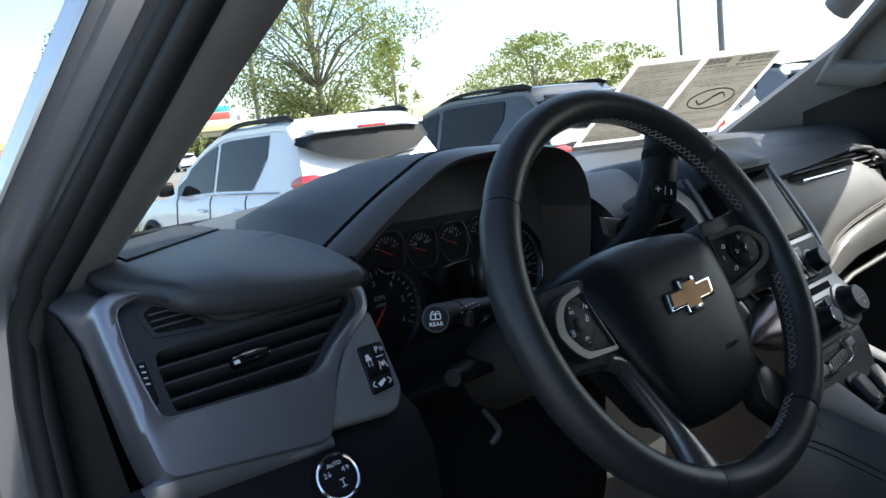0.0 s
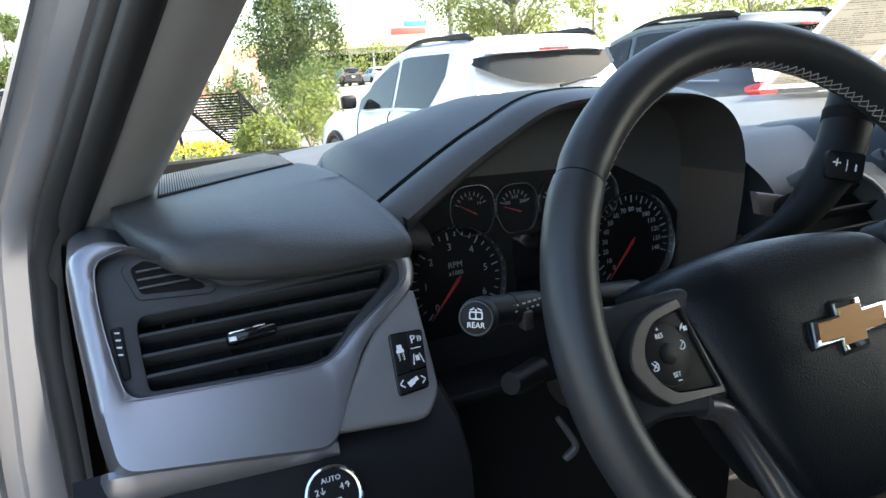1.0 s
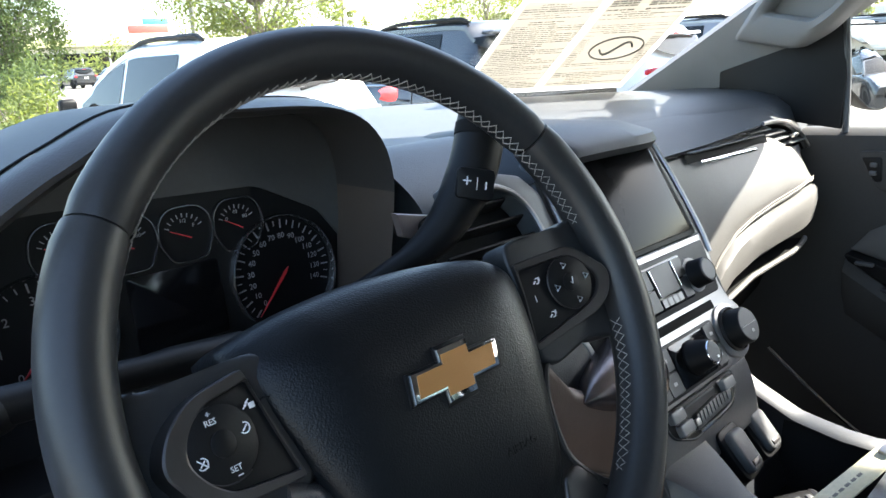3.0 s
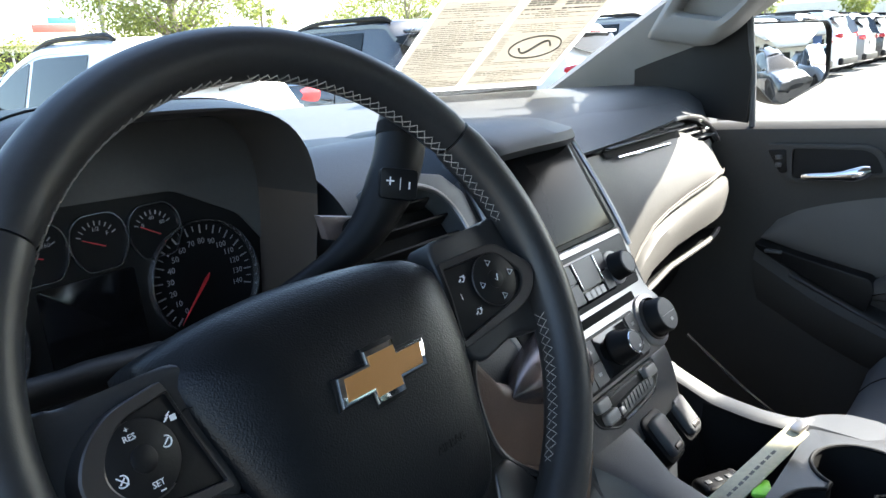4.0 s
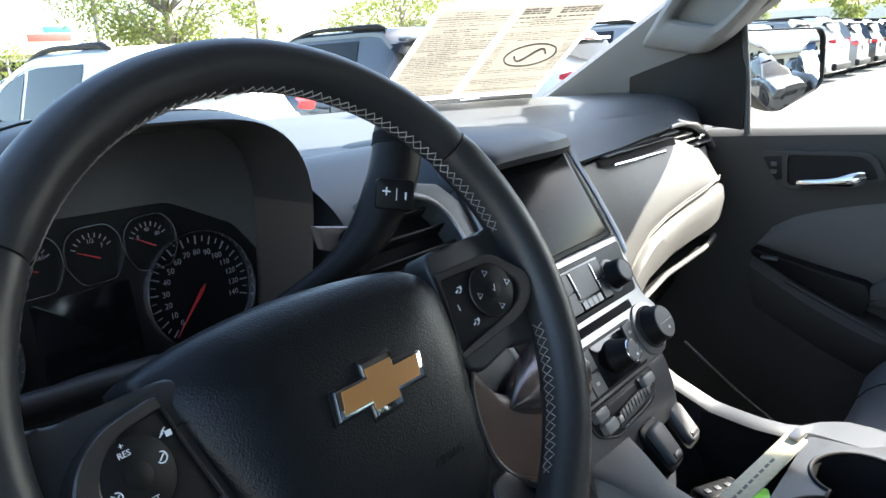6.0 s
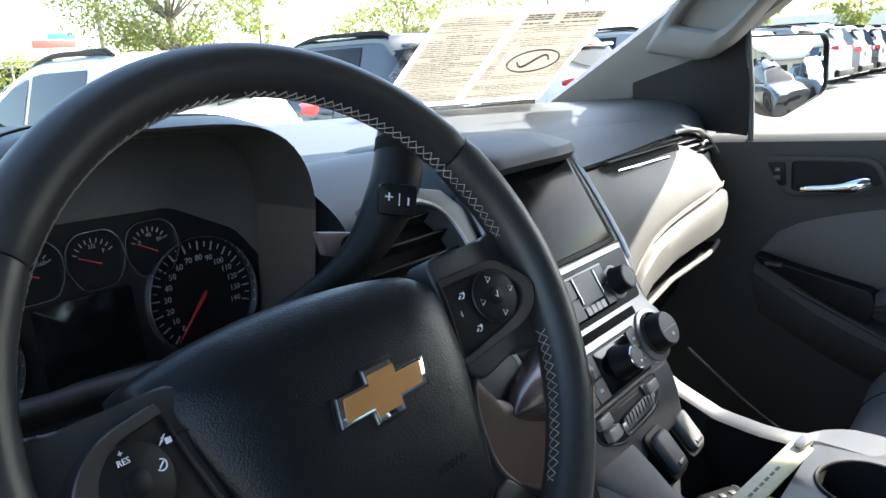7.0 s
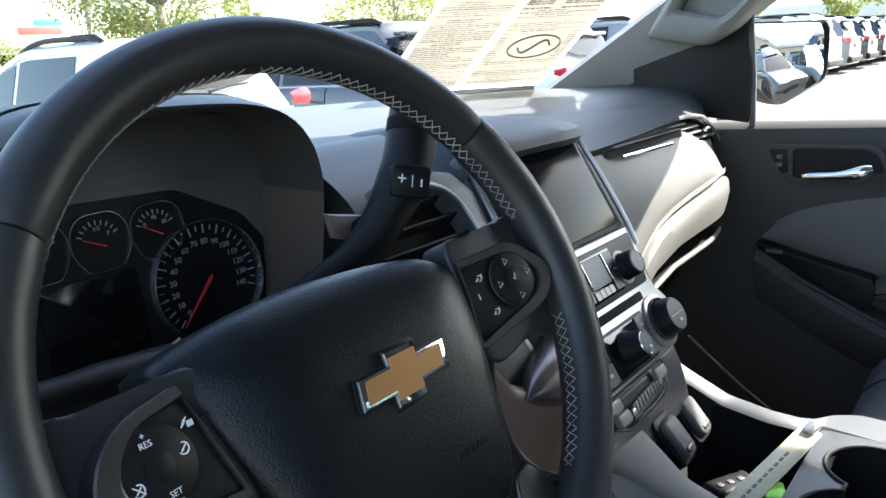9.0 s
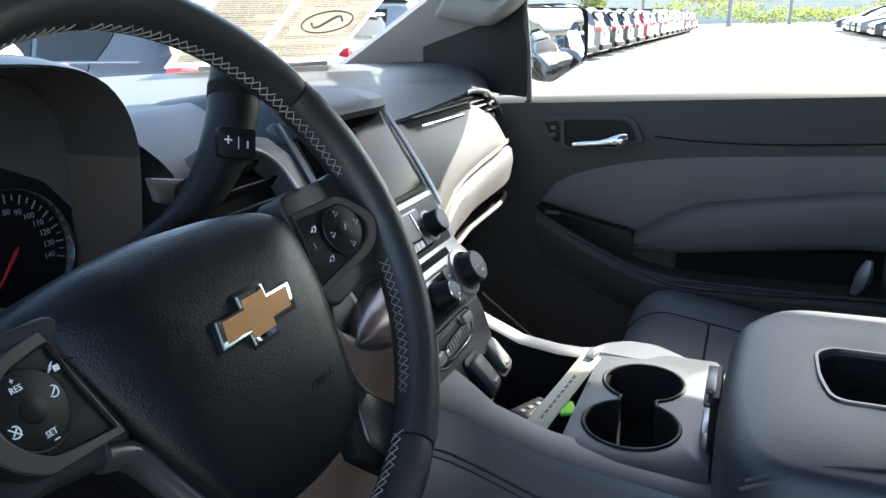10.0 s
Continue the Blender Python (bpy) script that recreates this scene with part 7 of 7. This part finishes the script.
def build_car(name, paint, at, heading, label, L=4.28, W=1.78, H=1.66, hatch=True, rails=True, lamp_h=0.98, category="car"):
    """A parked car with its tail at y = 0, nose towards +y, before it is turned by heading."""
    car = thing(name, label, category, Matrix.Translation(at) @ Matrix.Rotation(heading, 4, "Z"), group="parked cars")
    hw = W / 2
    belt = lambda s: 0.60 * H + 0.03 * (1 - s)
    S = np.linspace(0, 1, 26)

    def half(s, f=1.0):
        e = min(s, 1 - s)
        return hw * (1 - 0.10 * max(0, 1 - e / 0.10) ** 2) * f

    def deck(s):
        """Upper line of the painted lower body."""
        if s > 0.70:
            return belt(s) - 0.02 - 0.26 * ((s - 0.70) / 0.30) ** 2.2
        return belt(s)

    rows = []
    for s in S:
        y = s * L
        top = deck(s)
        lo = 0.22 + 0.06 * max(0, 1 - min(s, 1 - s) / 0.08)
        w = half(s)
        prof = [(w * 0.80, lo), (w * 0.97, lo + 0.06), (w, lo + 0.30), (w * 0.995, top - 0.22), (w * 0.965, top - 0.05), (w * 0.93, top), (w * 0.80, top + 0.012)]
        row = [(-x, y, z) for x, z in prof] + [(0, y, top + (0.03 if s > 0.70 else 0.015))] + [(x, y, z) for x, z in reversed(prof)]
        rows.append(row)
    rows[0] = [(x * 0.97, 0.05, z) for x, _, z in rows[0]]
    part("body", loft(rows, caps=True), paint, car, "painted lower body", angle=32)
    # greenhouse in dark glass
    r0, r1 = (0.035, 0.70) if hatch else (0.16, 0.72)

    def roof_z(s):
        k = (s - r0) / (r1 - r0)
        if hatch:
            f = 1 - max(0, (k - 0.50) / 0.50) ** 1.7 - 0.05 * max(0, 1 - k / 0.2)
            if k < 0.10:
                f *= 0.72 + 0.28 * (k / 0.10) ** 0.7
        else:
            f = math.sin(math.pi * min(1, max(0, k))) ** 0.55
        return deck(s) - 0.02 + (H - 0.03 - belt(s)) * max(0.0, f)

    def lean(s, f):
        """The tail slopes forward towards the roof."""
        return (0.24 if hatch else 0.0) * f * max(0.0, 1 - (s - r0) / 0.11)

    rows = []
    for s in np.linspace(r0, r1, 30):
        zt, zb = roof_z(s), deck(s) - 0.02
        w0 = half(s) * 0.925
        w1 = w0 - 0.30 * (zt - zb)
        y = s * L
        ym, yt = y + lean(s, 0.55), y + lean(s, 1)
        rows.append([(-w0, y, zb), (-(w0 * 0.45 + w1 * 0.55), ym, zb * 0.45 + zt * 0.55), (-w1, yt, zt), (0, yt, zt + 0.005), (w1, yt, zt), (w0 * 0.45 + w1 * 0.55, ym, zb * 0.45 + zt * 0.55), (w0, y, zb)])
    part("upper_body", loft(rows, caps=True), paint, car, "painted window frame", angle=30)

    def side_at(s, f, sx, off=0.006):
        zt, zb = roof_z(s), deck(s) - 0.02
        w0 = half(s) * 0.925
        w1 = w0 - 0.30 * (zt - zb)
        return Vector((sx * (w0 * (1 - f) + w1 * f + off), s * L, zb * (1 - f) + zt * f))

    for sx in (-1, 1):
        for s0, s1 in ((0.190, 0.415), (0.432, 0.640)):
            cols = []
            for s in np.linspace(s0, s1, 10):
                top_f = 0.86 if roof_z(s) - deck(s) > 0.28 else 0.7
                low_f = 0.10 + (0.45 * max(0, (0.235 - s) / 0.045) if s0 < 0.2 else 0)
                cols.append([side_at(s, f, sx, 0.008) for f in np.linspace(low_f, top_f, 5)])
            part("side_pane", loft(cols), CAR_GLASS, car, "dark tinted side pane", angle=60)
        part("window_strip", tube([side_at(s, 0.06, sx, 0.008) for s in np.linspace(0.12, 0.66, 10)], 0.010, 6), CHROME if hatch else BLACK, car)
    # rear pane bulges across the tail
    cols = []
    for u in np.linspace(-1.08, 1.08, 27):
        col = []
        e, e3 = (abs(u) / 1.08) ** 4, (abs(u) / 1.08) ** 2.2
        x = max(-1.0, min(1.0, u))
        wrap = max(0.0, abs(u) - 0.96) / 0.12
        for f in np.linspace(0.43 + 0.40 * e3, 0.94 - 0.04 * e, 7):
            zt, zb = roof_z(r0 + 0.03), deck(r0) - 0.02
            w = half(r0) * 0.925 - 0.30 * (zt - zb) * f + 0.022
            z = zb * (1 - f) + zt * f
            col.append((x * w, r0 * L - 0.045 + lean(r0, f) - 0.03 * (1 - abs(x) ** 2) + (0.15 * wrap if hatch else 0.25 * f), z))
        cols.append(col)
    part("rear_pane", loft(cols), CAR_GLASS, car, "dark rear window wrapping the tail", angle=70)
    # windscreen
    cols = []
    for x in np.linspace(-0.9, 0.9, 9):
        col = []
        for k in np.linspace(0.0, 0.85, 5):
            s = r1 - 0.004 - (0.155) * k
            zt = roof_z(s)
            w1 = half(s) * 0.925 - 0.30 * (zt - deck(s) + 0.02)
            col.append((x * w1, s * L + 0.012, zt + 0.012))
        cols.append(col)
    part("front_pane", loft(cols), CAR_GLASS, car, "dark windscreen", angle=60)
    # roof skin over the glass
    top_rows = []
    for s in np.linspace(r0 + (0.012 if hatch else 0.16), r1 - 0.155, 20):
        zt, zb = roof_z(s), deck(s) - 0.02
        w1 = half(s) * 0.925 - 0.30 * (zt - zb)
        y = s * L + lean(s, 1)
        edge = [(w1 + 0.026, zt - 0.055), (w1 + 0.022, zt - 0.012), (w1 - 0.03, zt + 0.020), (w1 * 0.5, zt + 0.034)]
        top_rows.append([(-x, y, z) for x, z in edge] + [(0, y, zt + 0.038)] + [(x, y, z) for x, z in reversed(edge)])
    first = top_rows[0]
    lip = [(x * 0.98, y - 0.07, z - 0.022) for x, y, z in first]
    part("roof", loft([lip] + top_rows, caps=False), paint, car, "painted roof", angle=32)
    for sx in (-1, 1):
        # wheels
        for s in (0.19, 0.80):
            r = 0.335 * H / 1.66
            wh = part("wheel", turned([(r * 0.72, -0.10), (r * 0.97, -0.10), (r, -0.07), (r, 0.07), (r * 0.97, 0.10), (r * 0.72, 0.10), (r * 0.70, 0.05), (r * 0.70, -0.05)], 28), RUBBER, car, "black tyre",
                      place=Matrix.Translation((sx * (hw - 0.09), s * L, r)) @ Matrix.Rotation(math.pi / 2, 4, "Y"))
            bm = turned([(r * 0.70, sx * 0.04), (r * 0.66, sx * 0.085), (r * 0.60, sx * 0.05), (0, sx * 0.05)], 24)
            for a in range(5):
                box(r * 0.62, 0.06, 0.03, (r * 0.33 * math.cos(a * 1.2566), r * 0.33 * math.sin(a * 1.2566), sx * 0.075), 0.008, rot=Matrix.Rotation(a * 1.2566, 4, "Z"), bm=bm)
            part("rim", bm, SILVER, wh, "silver alloy rim")
            arch = [(sx * (hw + 0.004), s * L + (r + 0.055) * math.cos(q), r + (r + 0.055) * math.sin(q)) for q in np.linspace(-0.25, math.pi + 0.25, 24)]
            part("wheel_arch", tube(arch, 0.035, 6), BLACK, car, "black wheel arch lip")
            part("arch_well", turned([(r + 0.05, -0.02), (r + 0.05, 0.012), (0, 0.012)], 24), DEEP, car, place=Matrix.Translation((sx * (hw - 0.006), s * L, r)) @ Matrix.Rotation(sx * math.pi / 2, 4, "Y"))
        # door shut lines, handles, mirror, sill
        for s in (0.255, 0.43, 0.625):
            pts = [(sx * (half(s) * f + 0.002), s * L + dy, z) for f, z, dy in ((0.985, 0.36, 0.05 if s < 0.3 else 0), (1.0, 0.55, 0), (0.998, deck(s) - 0.22, 0), (0.967, deck(s) - 0.05, 0), (0.935, deck(s), 0))]
            part("door_gap", tube(pts, 0.005, 5), DEEP, car)
        for s in (0.285, 0.465):
            part("door_handle", tube([(sx * (half(s) + 0.004), s * L + d, deck(s) - 0.13 + 0.004 * math.sin(d * 20)) for d in (-0.09, -0.05, 0.05, 0.09)], [0.008, 0.016, 0.016, 0.008], 8), CHROME if paint is WHITE_PAINT else paint, car, "pull handle")
        part("mirror", box(0.16, 0.10, 0.14, (sx * (hw + 0.05), L * 0.635, belt(0.6) + 0.09), 0.035, 3), BLACK, car, "black door mirror")
        part("sill", tube([(sx * hw * 0.965, 0.30 * L, 0.27), (sx * hw * 0.97, 0.70 * L, 0.27)], 0.05, 8), BLACK, car)
        # tail lamps wrap the rear corner
        rowsl = []
        for k in np.linspace(0, 1, 8):
            x = hw * (0.76 + 0.23 * min(1, k * 1.7))
            y = 0.035 + max(0, k - 0.55) * 0.40
            hgt = 0.054 * math.sin(math.pi * (0.14 + 0.80 * k)) + 0.012
            rowsl.append([(sx * x, y - 0.02, lamp_h - hgt), (sx * (x + 0.016), y - 0.035, lamp_h - hgt * 0.4), (sx * (x + 0.016), y - 0.035, lamp_h + hgt * 0.4), (sx * x, y - 0.02, lamp_h + hgt)])
        part("tail_lamp", loft(rowsl), LAMP_RED, car, "red tail lamp", angle=60)
        if rails:
            pts = [(sx * (half(0.3) * 0.925 - 0.30 * (roof_z(0.3) - deck(0.3)) - 0.03), s * L, roof_z(s) + dz) for s, dz in ((0.115, 0.020), (0.14, 0.045), (0.22, 0.045), (0.36, 0.040), (0.47, 0.010))]
            part("roof_rail", tube(spline(pts, 16), [0.014] + [0.026] * 4 + [0.022] * 9 + [0.016, 0.010], 8), BLACK, car, "black roof rail")
        part("head_lamp", box(0.36, 0.18, 0.13, (sx * hw * 0.70, L * 0.955, deck(1) + 0.03), 0.05, 3), CLEAR_LAMP, car, "clear head lamp")
    # rear details
    if hatch:
        part("spoiler", box(W * 0.66, 0.16, 0.04, (0, r0 * L + 0.17, roof_z(r0 + 0.02) + 0.02), 0.015), paint, car, "roof spoiler")
        part("brake_lamp", box(0.28, 0.02, 0.022, (0, r0 * L + 0.088, roof_z(r0 + 0.02) + 0.018), 0.005), LAMP_RED, car)
        part("rear_wiper", tube([(0.0, r0 * L + 0.010, deck(r0) + 0.17), (0.20, r0 * L + 0.022, deck(r0) + 0.205), (0.38, r0 * L + 0.030, deck(r0) + 0.21)], [0.014, 0.010, 0.008], 6), BLACK, car)
    part("rear_bumper", box(W * 0.90, 0.14, 0.20, (0, 0.035, 0.42), 0.05, 3), BLACK if hatch else paint, car, "lower rear bumper")
    part("plate", box(0.31, 0.012, 0.15, (0, 0.018, lamp_h - 0.14), 0.004), WHITE_INK, car, "licence plate with plain bars")
    part("plate_bar", box(0.24, 0.006, 0.05, (0, 0.010, lamp_h - 0.14)), GREY_INK, car)
    part("grille", box(W * 0.5, 0.06, 0.18, (0, L - 0.03, 0.55), 0.03), BLACK, car)
    return car


white_suv = build_car("parked_suv", WHITE_PAINT, (2.67, 4.55, 0), 0, "white compact suv with dark windows parked nose away", W=1.72, H=1.60, lamp_h=1.065)
dark_suv = build_car("parked_suv", BLACK_PAINT, (5.60, 4.5, 0), 0, "dark suv with black tinted windows and red lamps", L=4.6, W=1.86, H=1.70)
white_car = build_car("parked_car", WHITE_PAINT, (8.45, 4.4, 0), 0, "white hatchback with red tail lamps", L=4.4, W=1.82, H=1.62, rails=False, lamp_h=1.02)
white_van = build_car("parked_van", WHITE_PAINT, (22.6, 4.5, 0), 0, "white minivan with tinted glass and red lamps", L=5.0, W=1.98, H=1.78, lamp_h=1.10)
grey_suv = build_car("parked_suv", GREY_PAINT, (25.4, 4.5, 0), 0, "grey suv with dark windows in the row", L=4.6, W=1.86, H=1.72)
red_car = build_car("parked_car", RED_PAINT, (36.6, 4.5, 0), 0, "dark red suv in the parked row", L=4.6, W=1.84, H=1.70)
ROW = [(11.3, "g"), (14.1, "k"), (16.9, "w"), (19.8, "g"), (28.2, "k"), (31.0, "k"), (33.8, "g"), (39.4, "w"), (47.8, "v"), (42.2, "g"), (45.0, "w"), (50.6, "w"), (53.4, "v"), (56.2, "k"), (59.0, "w"), (62.0, "g"), (66, "w")]
KINDS = {"g": grey_suv, "k": dark_suv, "w": white_car, "v": white_van}
for x, k in ROW:
    copy_thing(KINDS[k], Matrix.Translation((x, 4.5, 0)))
# row across the aisle, noses towards it
rnd_row = random.Random(5)
for i in range(22):
    k = "kgw"[i] if i < 3 else rnd_row.choice("gkwwvw")
    copy_thing(KINDS[k], Matrix.Translation((4.5 + 2.85 * i, -9.9, 0)))
# far rows seen past the planting
for i in range(7):
    k = rnd_row.choice("gkwwv")
    copy_thing(KINDS[k], Matrix.Translation((7.5 + 3.0 * i, 66, 0)))
for i in range(6):
    k = rnd_row.choice("gkwwv")
    copy_thing(KINDS[k], Matrix.Translation((-9.0 + 3.0 * i, 72, 0)))


def build_buildings():
    bd = thing("dealership", "low pale showroom with a lime fascia band and glass front", "building", Matrix.Translation((38, 92, 0)))
    part("wall", box(46, 12, 5.2, (0, 6, 2.6), 0.05), WALL_PALE, bd)
    part("fascia", box(47, 1.0, 1.0, (0, -0.6, 4.6), 0.05), material("lime_fascia", (0.55, 0.54, 0.27), 0.5), bd, "lime yellow fascia band")
    for i in range(14):
        part("window", box(2.9, 0.1, 3.2, (-21 + 3.2 * i, -0.06, 1.8)), CAR_GLASS, bd, "dark showroom pane")
        part("mullion", box(0.14, 0.2, 3.4, (-22.6 + 3.2 * i, -0.1, 1.8)), WHITE_INK, bd)
    part("roof_block", box(10, 6, 1.8, (-6, 6, 6.0), 0.05), WALL_PALE, bd)
    part("roof_sign", box(5.0, 0.3, 0.9, (2, 0.5, 6.0), 0.05), material("sign_red", (0.5, 0.06, 0.05), 0.5), bd, "plain red and teal roof sign")
    part("roof_sign", box(3.2, 0.32, 0.7, (3.0, 0.45, 6.9), 0.05), material("sign_teal", (0.05, 0.35, 0.38), 0.5), bd)
    for i in range(6):
        part("roof_unit", box(1.2, 1.2, 0.9, (8 + 2.2 * i, 4, 5.6), 0.05), CONCRETE, bd)
    bb = thing("brick_building", "red-brown masonry building with pale window bays", "building", Matrix.Translation((9.5, 62, 0)))
    part("wall", box(7, 8, 3.4, (0, 4, 1.7), 0.05), BRICK_RED, bb)
    for i in range(3):
        part("window", box(1.2, 0.1, 2.0, (-2.2 + 2.2 * i, -0.05, 1.5)), WALL_PALE, bb)
    sv = thing("service_building", "long grey service building with dark glazing behind the facing row", "building", Matrix.Translation((20, -27, 0)))
    part("wall", box(70, 10, 4.6, (0, -5, 2.3)), WALL_PALE, sv)
    part("canopy", box(70, 1.6, 0.4, (0, 0.7, 3.6), 0.05), CONCRETE, sv, "flat concrete canopy")
    for i in range(20):
        part("window", box(2.6, 0.1, 2.2, (-32 + 3.4 * i, 0.06, 1.6)), CAR_GLASS, sv, "dark glazing bay")
    for i in range(4):
        part("blue_panel", box(3.2, 0.12, 1.4, (-30 + 17 * i, 0.1, 2.9)), material("blue_panel", (0.05, 0.11, 0.28), 0.5), sv, "plain blue panel")
    far = thing("far_store", "long low pale store with a red sign band", "building", Matrix.Translation((128, 10, 0)))
    part("wall", box(10, 90, 5.0, (5, 0, 2.5)), WALL_PALE, far)
    part("sign_band", box(0.4, 14, 1.2, (-0.3, -6, 4.2)), material("store_red", (0.55, 0.05, 0.06), 0.5), far, "plain red sign band")


build_buildings()


def build_poles():
    pole_metal = material("pole_metal", (0.22, 0.21, 0.2), 0.6, metal=0.3)
    for at, h, r in (((17.2, 10.7, 0), 9.0, 0.05), ((26.3, 14.5, 0), 11.0, 0.13), ((12.8, 26.5, 0), 10.0, 0.12), ((92, 3.0, 0), 9.0, 0.25), ((70, 9.5, 0), 9.0, 0.15), ((100, -3.5, 0), 8.0, 0.2)):
        th = thing("light_pole", "tall metal lot light pole", "light pole", Matrix.Translation(at))
        part("pole", turned([(r * 1.3, 0), (r, 0.4), (r * 0.7, h)], 12), pole_metal, th)
        part("lamp_head", box(0.8, 0.35, 0.14, (0.4, 0, h), 0.04), pole_metal, th)
    # mesh ramp for showing cars off
    th = thing("display_ramp", "black metal mesh display ramp on the planting edge", "ramp", Matrix.Translation((0.75, 13.6, 0)) @ Matrix.Rotation(radians(-28), 4, "Z"))
    for x in (0.0, 1.15):
        part("side_rail", tube([(x, -0.1, 1.15), (x, 2.5, 0.08)], 0.035, 6), BLACK, th)
        part("leg", tube([(x, 0.0, 1.1), (x, -0.02, 0.0)], 0.03, 6), BLACK, th)
    for i in range(20):
        f = i / 19
        part("tread", box(1.15, 0.03, 0.025, (0.575, -0.05 + 2.5 * f, 1.13 - 1.04 * f)), BLACK, th)
    for i in range(6):
        part("bar", tube([(0.1 + 0.19 * i, -0.05, 1.12), (0.1 + 0.19 * i, 2.45, 0.09)], 0.008, 4), BLACK, th)


build_poles()


def build_driver_door():
    """The driver's door stands open; its dark inner trim shows past the pillar."""
    th = thing("driver_door", "open driver door with black inner trim beside the pillar", "car door", Matrix.Translation((-0.915, 0.485, 0)) @ Matrix.Rotation(radians(-66), 4, "Z"))
    rows = []
    for z in np.linspace(0.42, 1.29, 12):
        start = 0.0 + 0.05 * max(0, (z - 1.15) / 0.14) ** 2
        rows.append([(0.012 * math.sin(math.pi * f) - 0.004, -start - 1.02 * f, z) for f in np.linspace(0, 1, 10)])
    part("inner_trim", thick(loft(rows), 0.05), BLACK, th, "black moulded inner trim")
    rows = [[(-0.10 - 0.02 * math.sin(math.pi * (z - 0.42) / 0.8), 0.02 - 1.05 * f, z) for f in np.linspace(0, 1, 6)] for z in np.linspace(0.42, 1.08, 8)]
    part("outer_skin", thick(loft(rows), 0.03), CAR_SILVER, th, "silver outer skin")
    for z in (0.95, 0.62):
        part("hinge", box(0.05, 0.09, 0.05, (0.02, 0.035, z), 0.008), CAR_SILVER, th, "painted door hinge")
    part("check_strap", box(0.03, 0.12, 0.03, (-0.02, 0.04, 0.80), 0.006), BLACK, th)
    return th


build_driver_door()
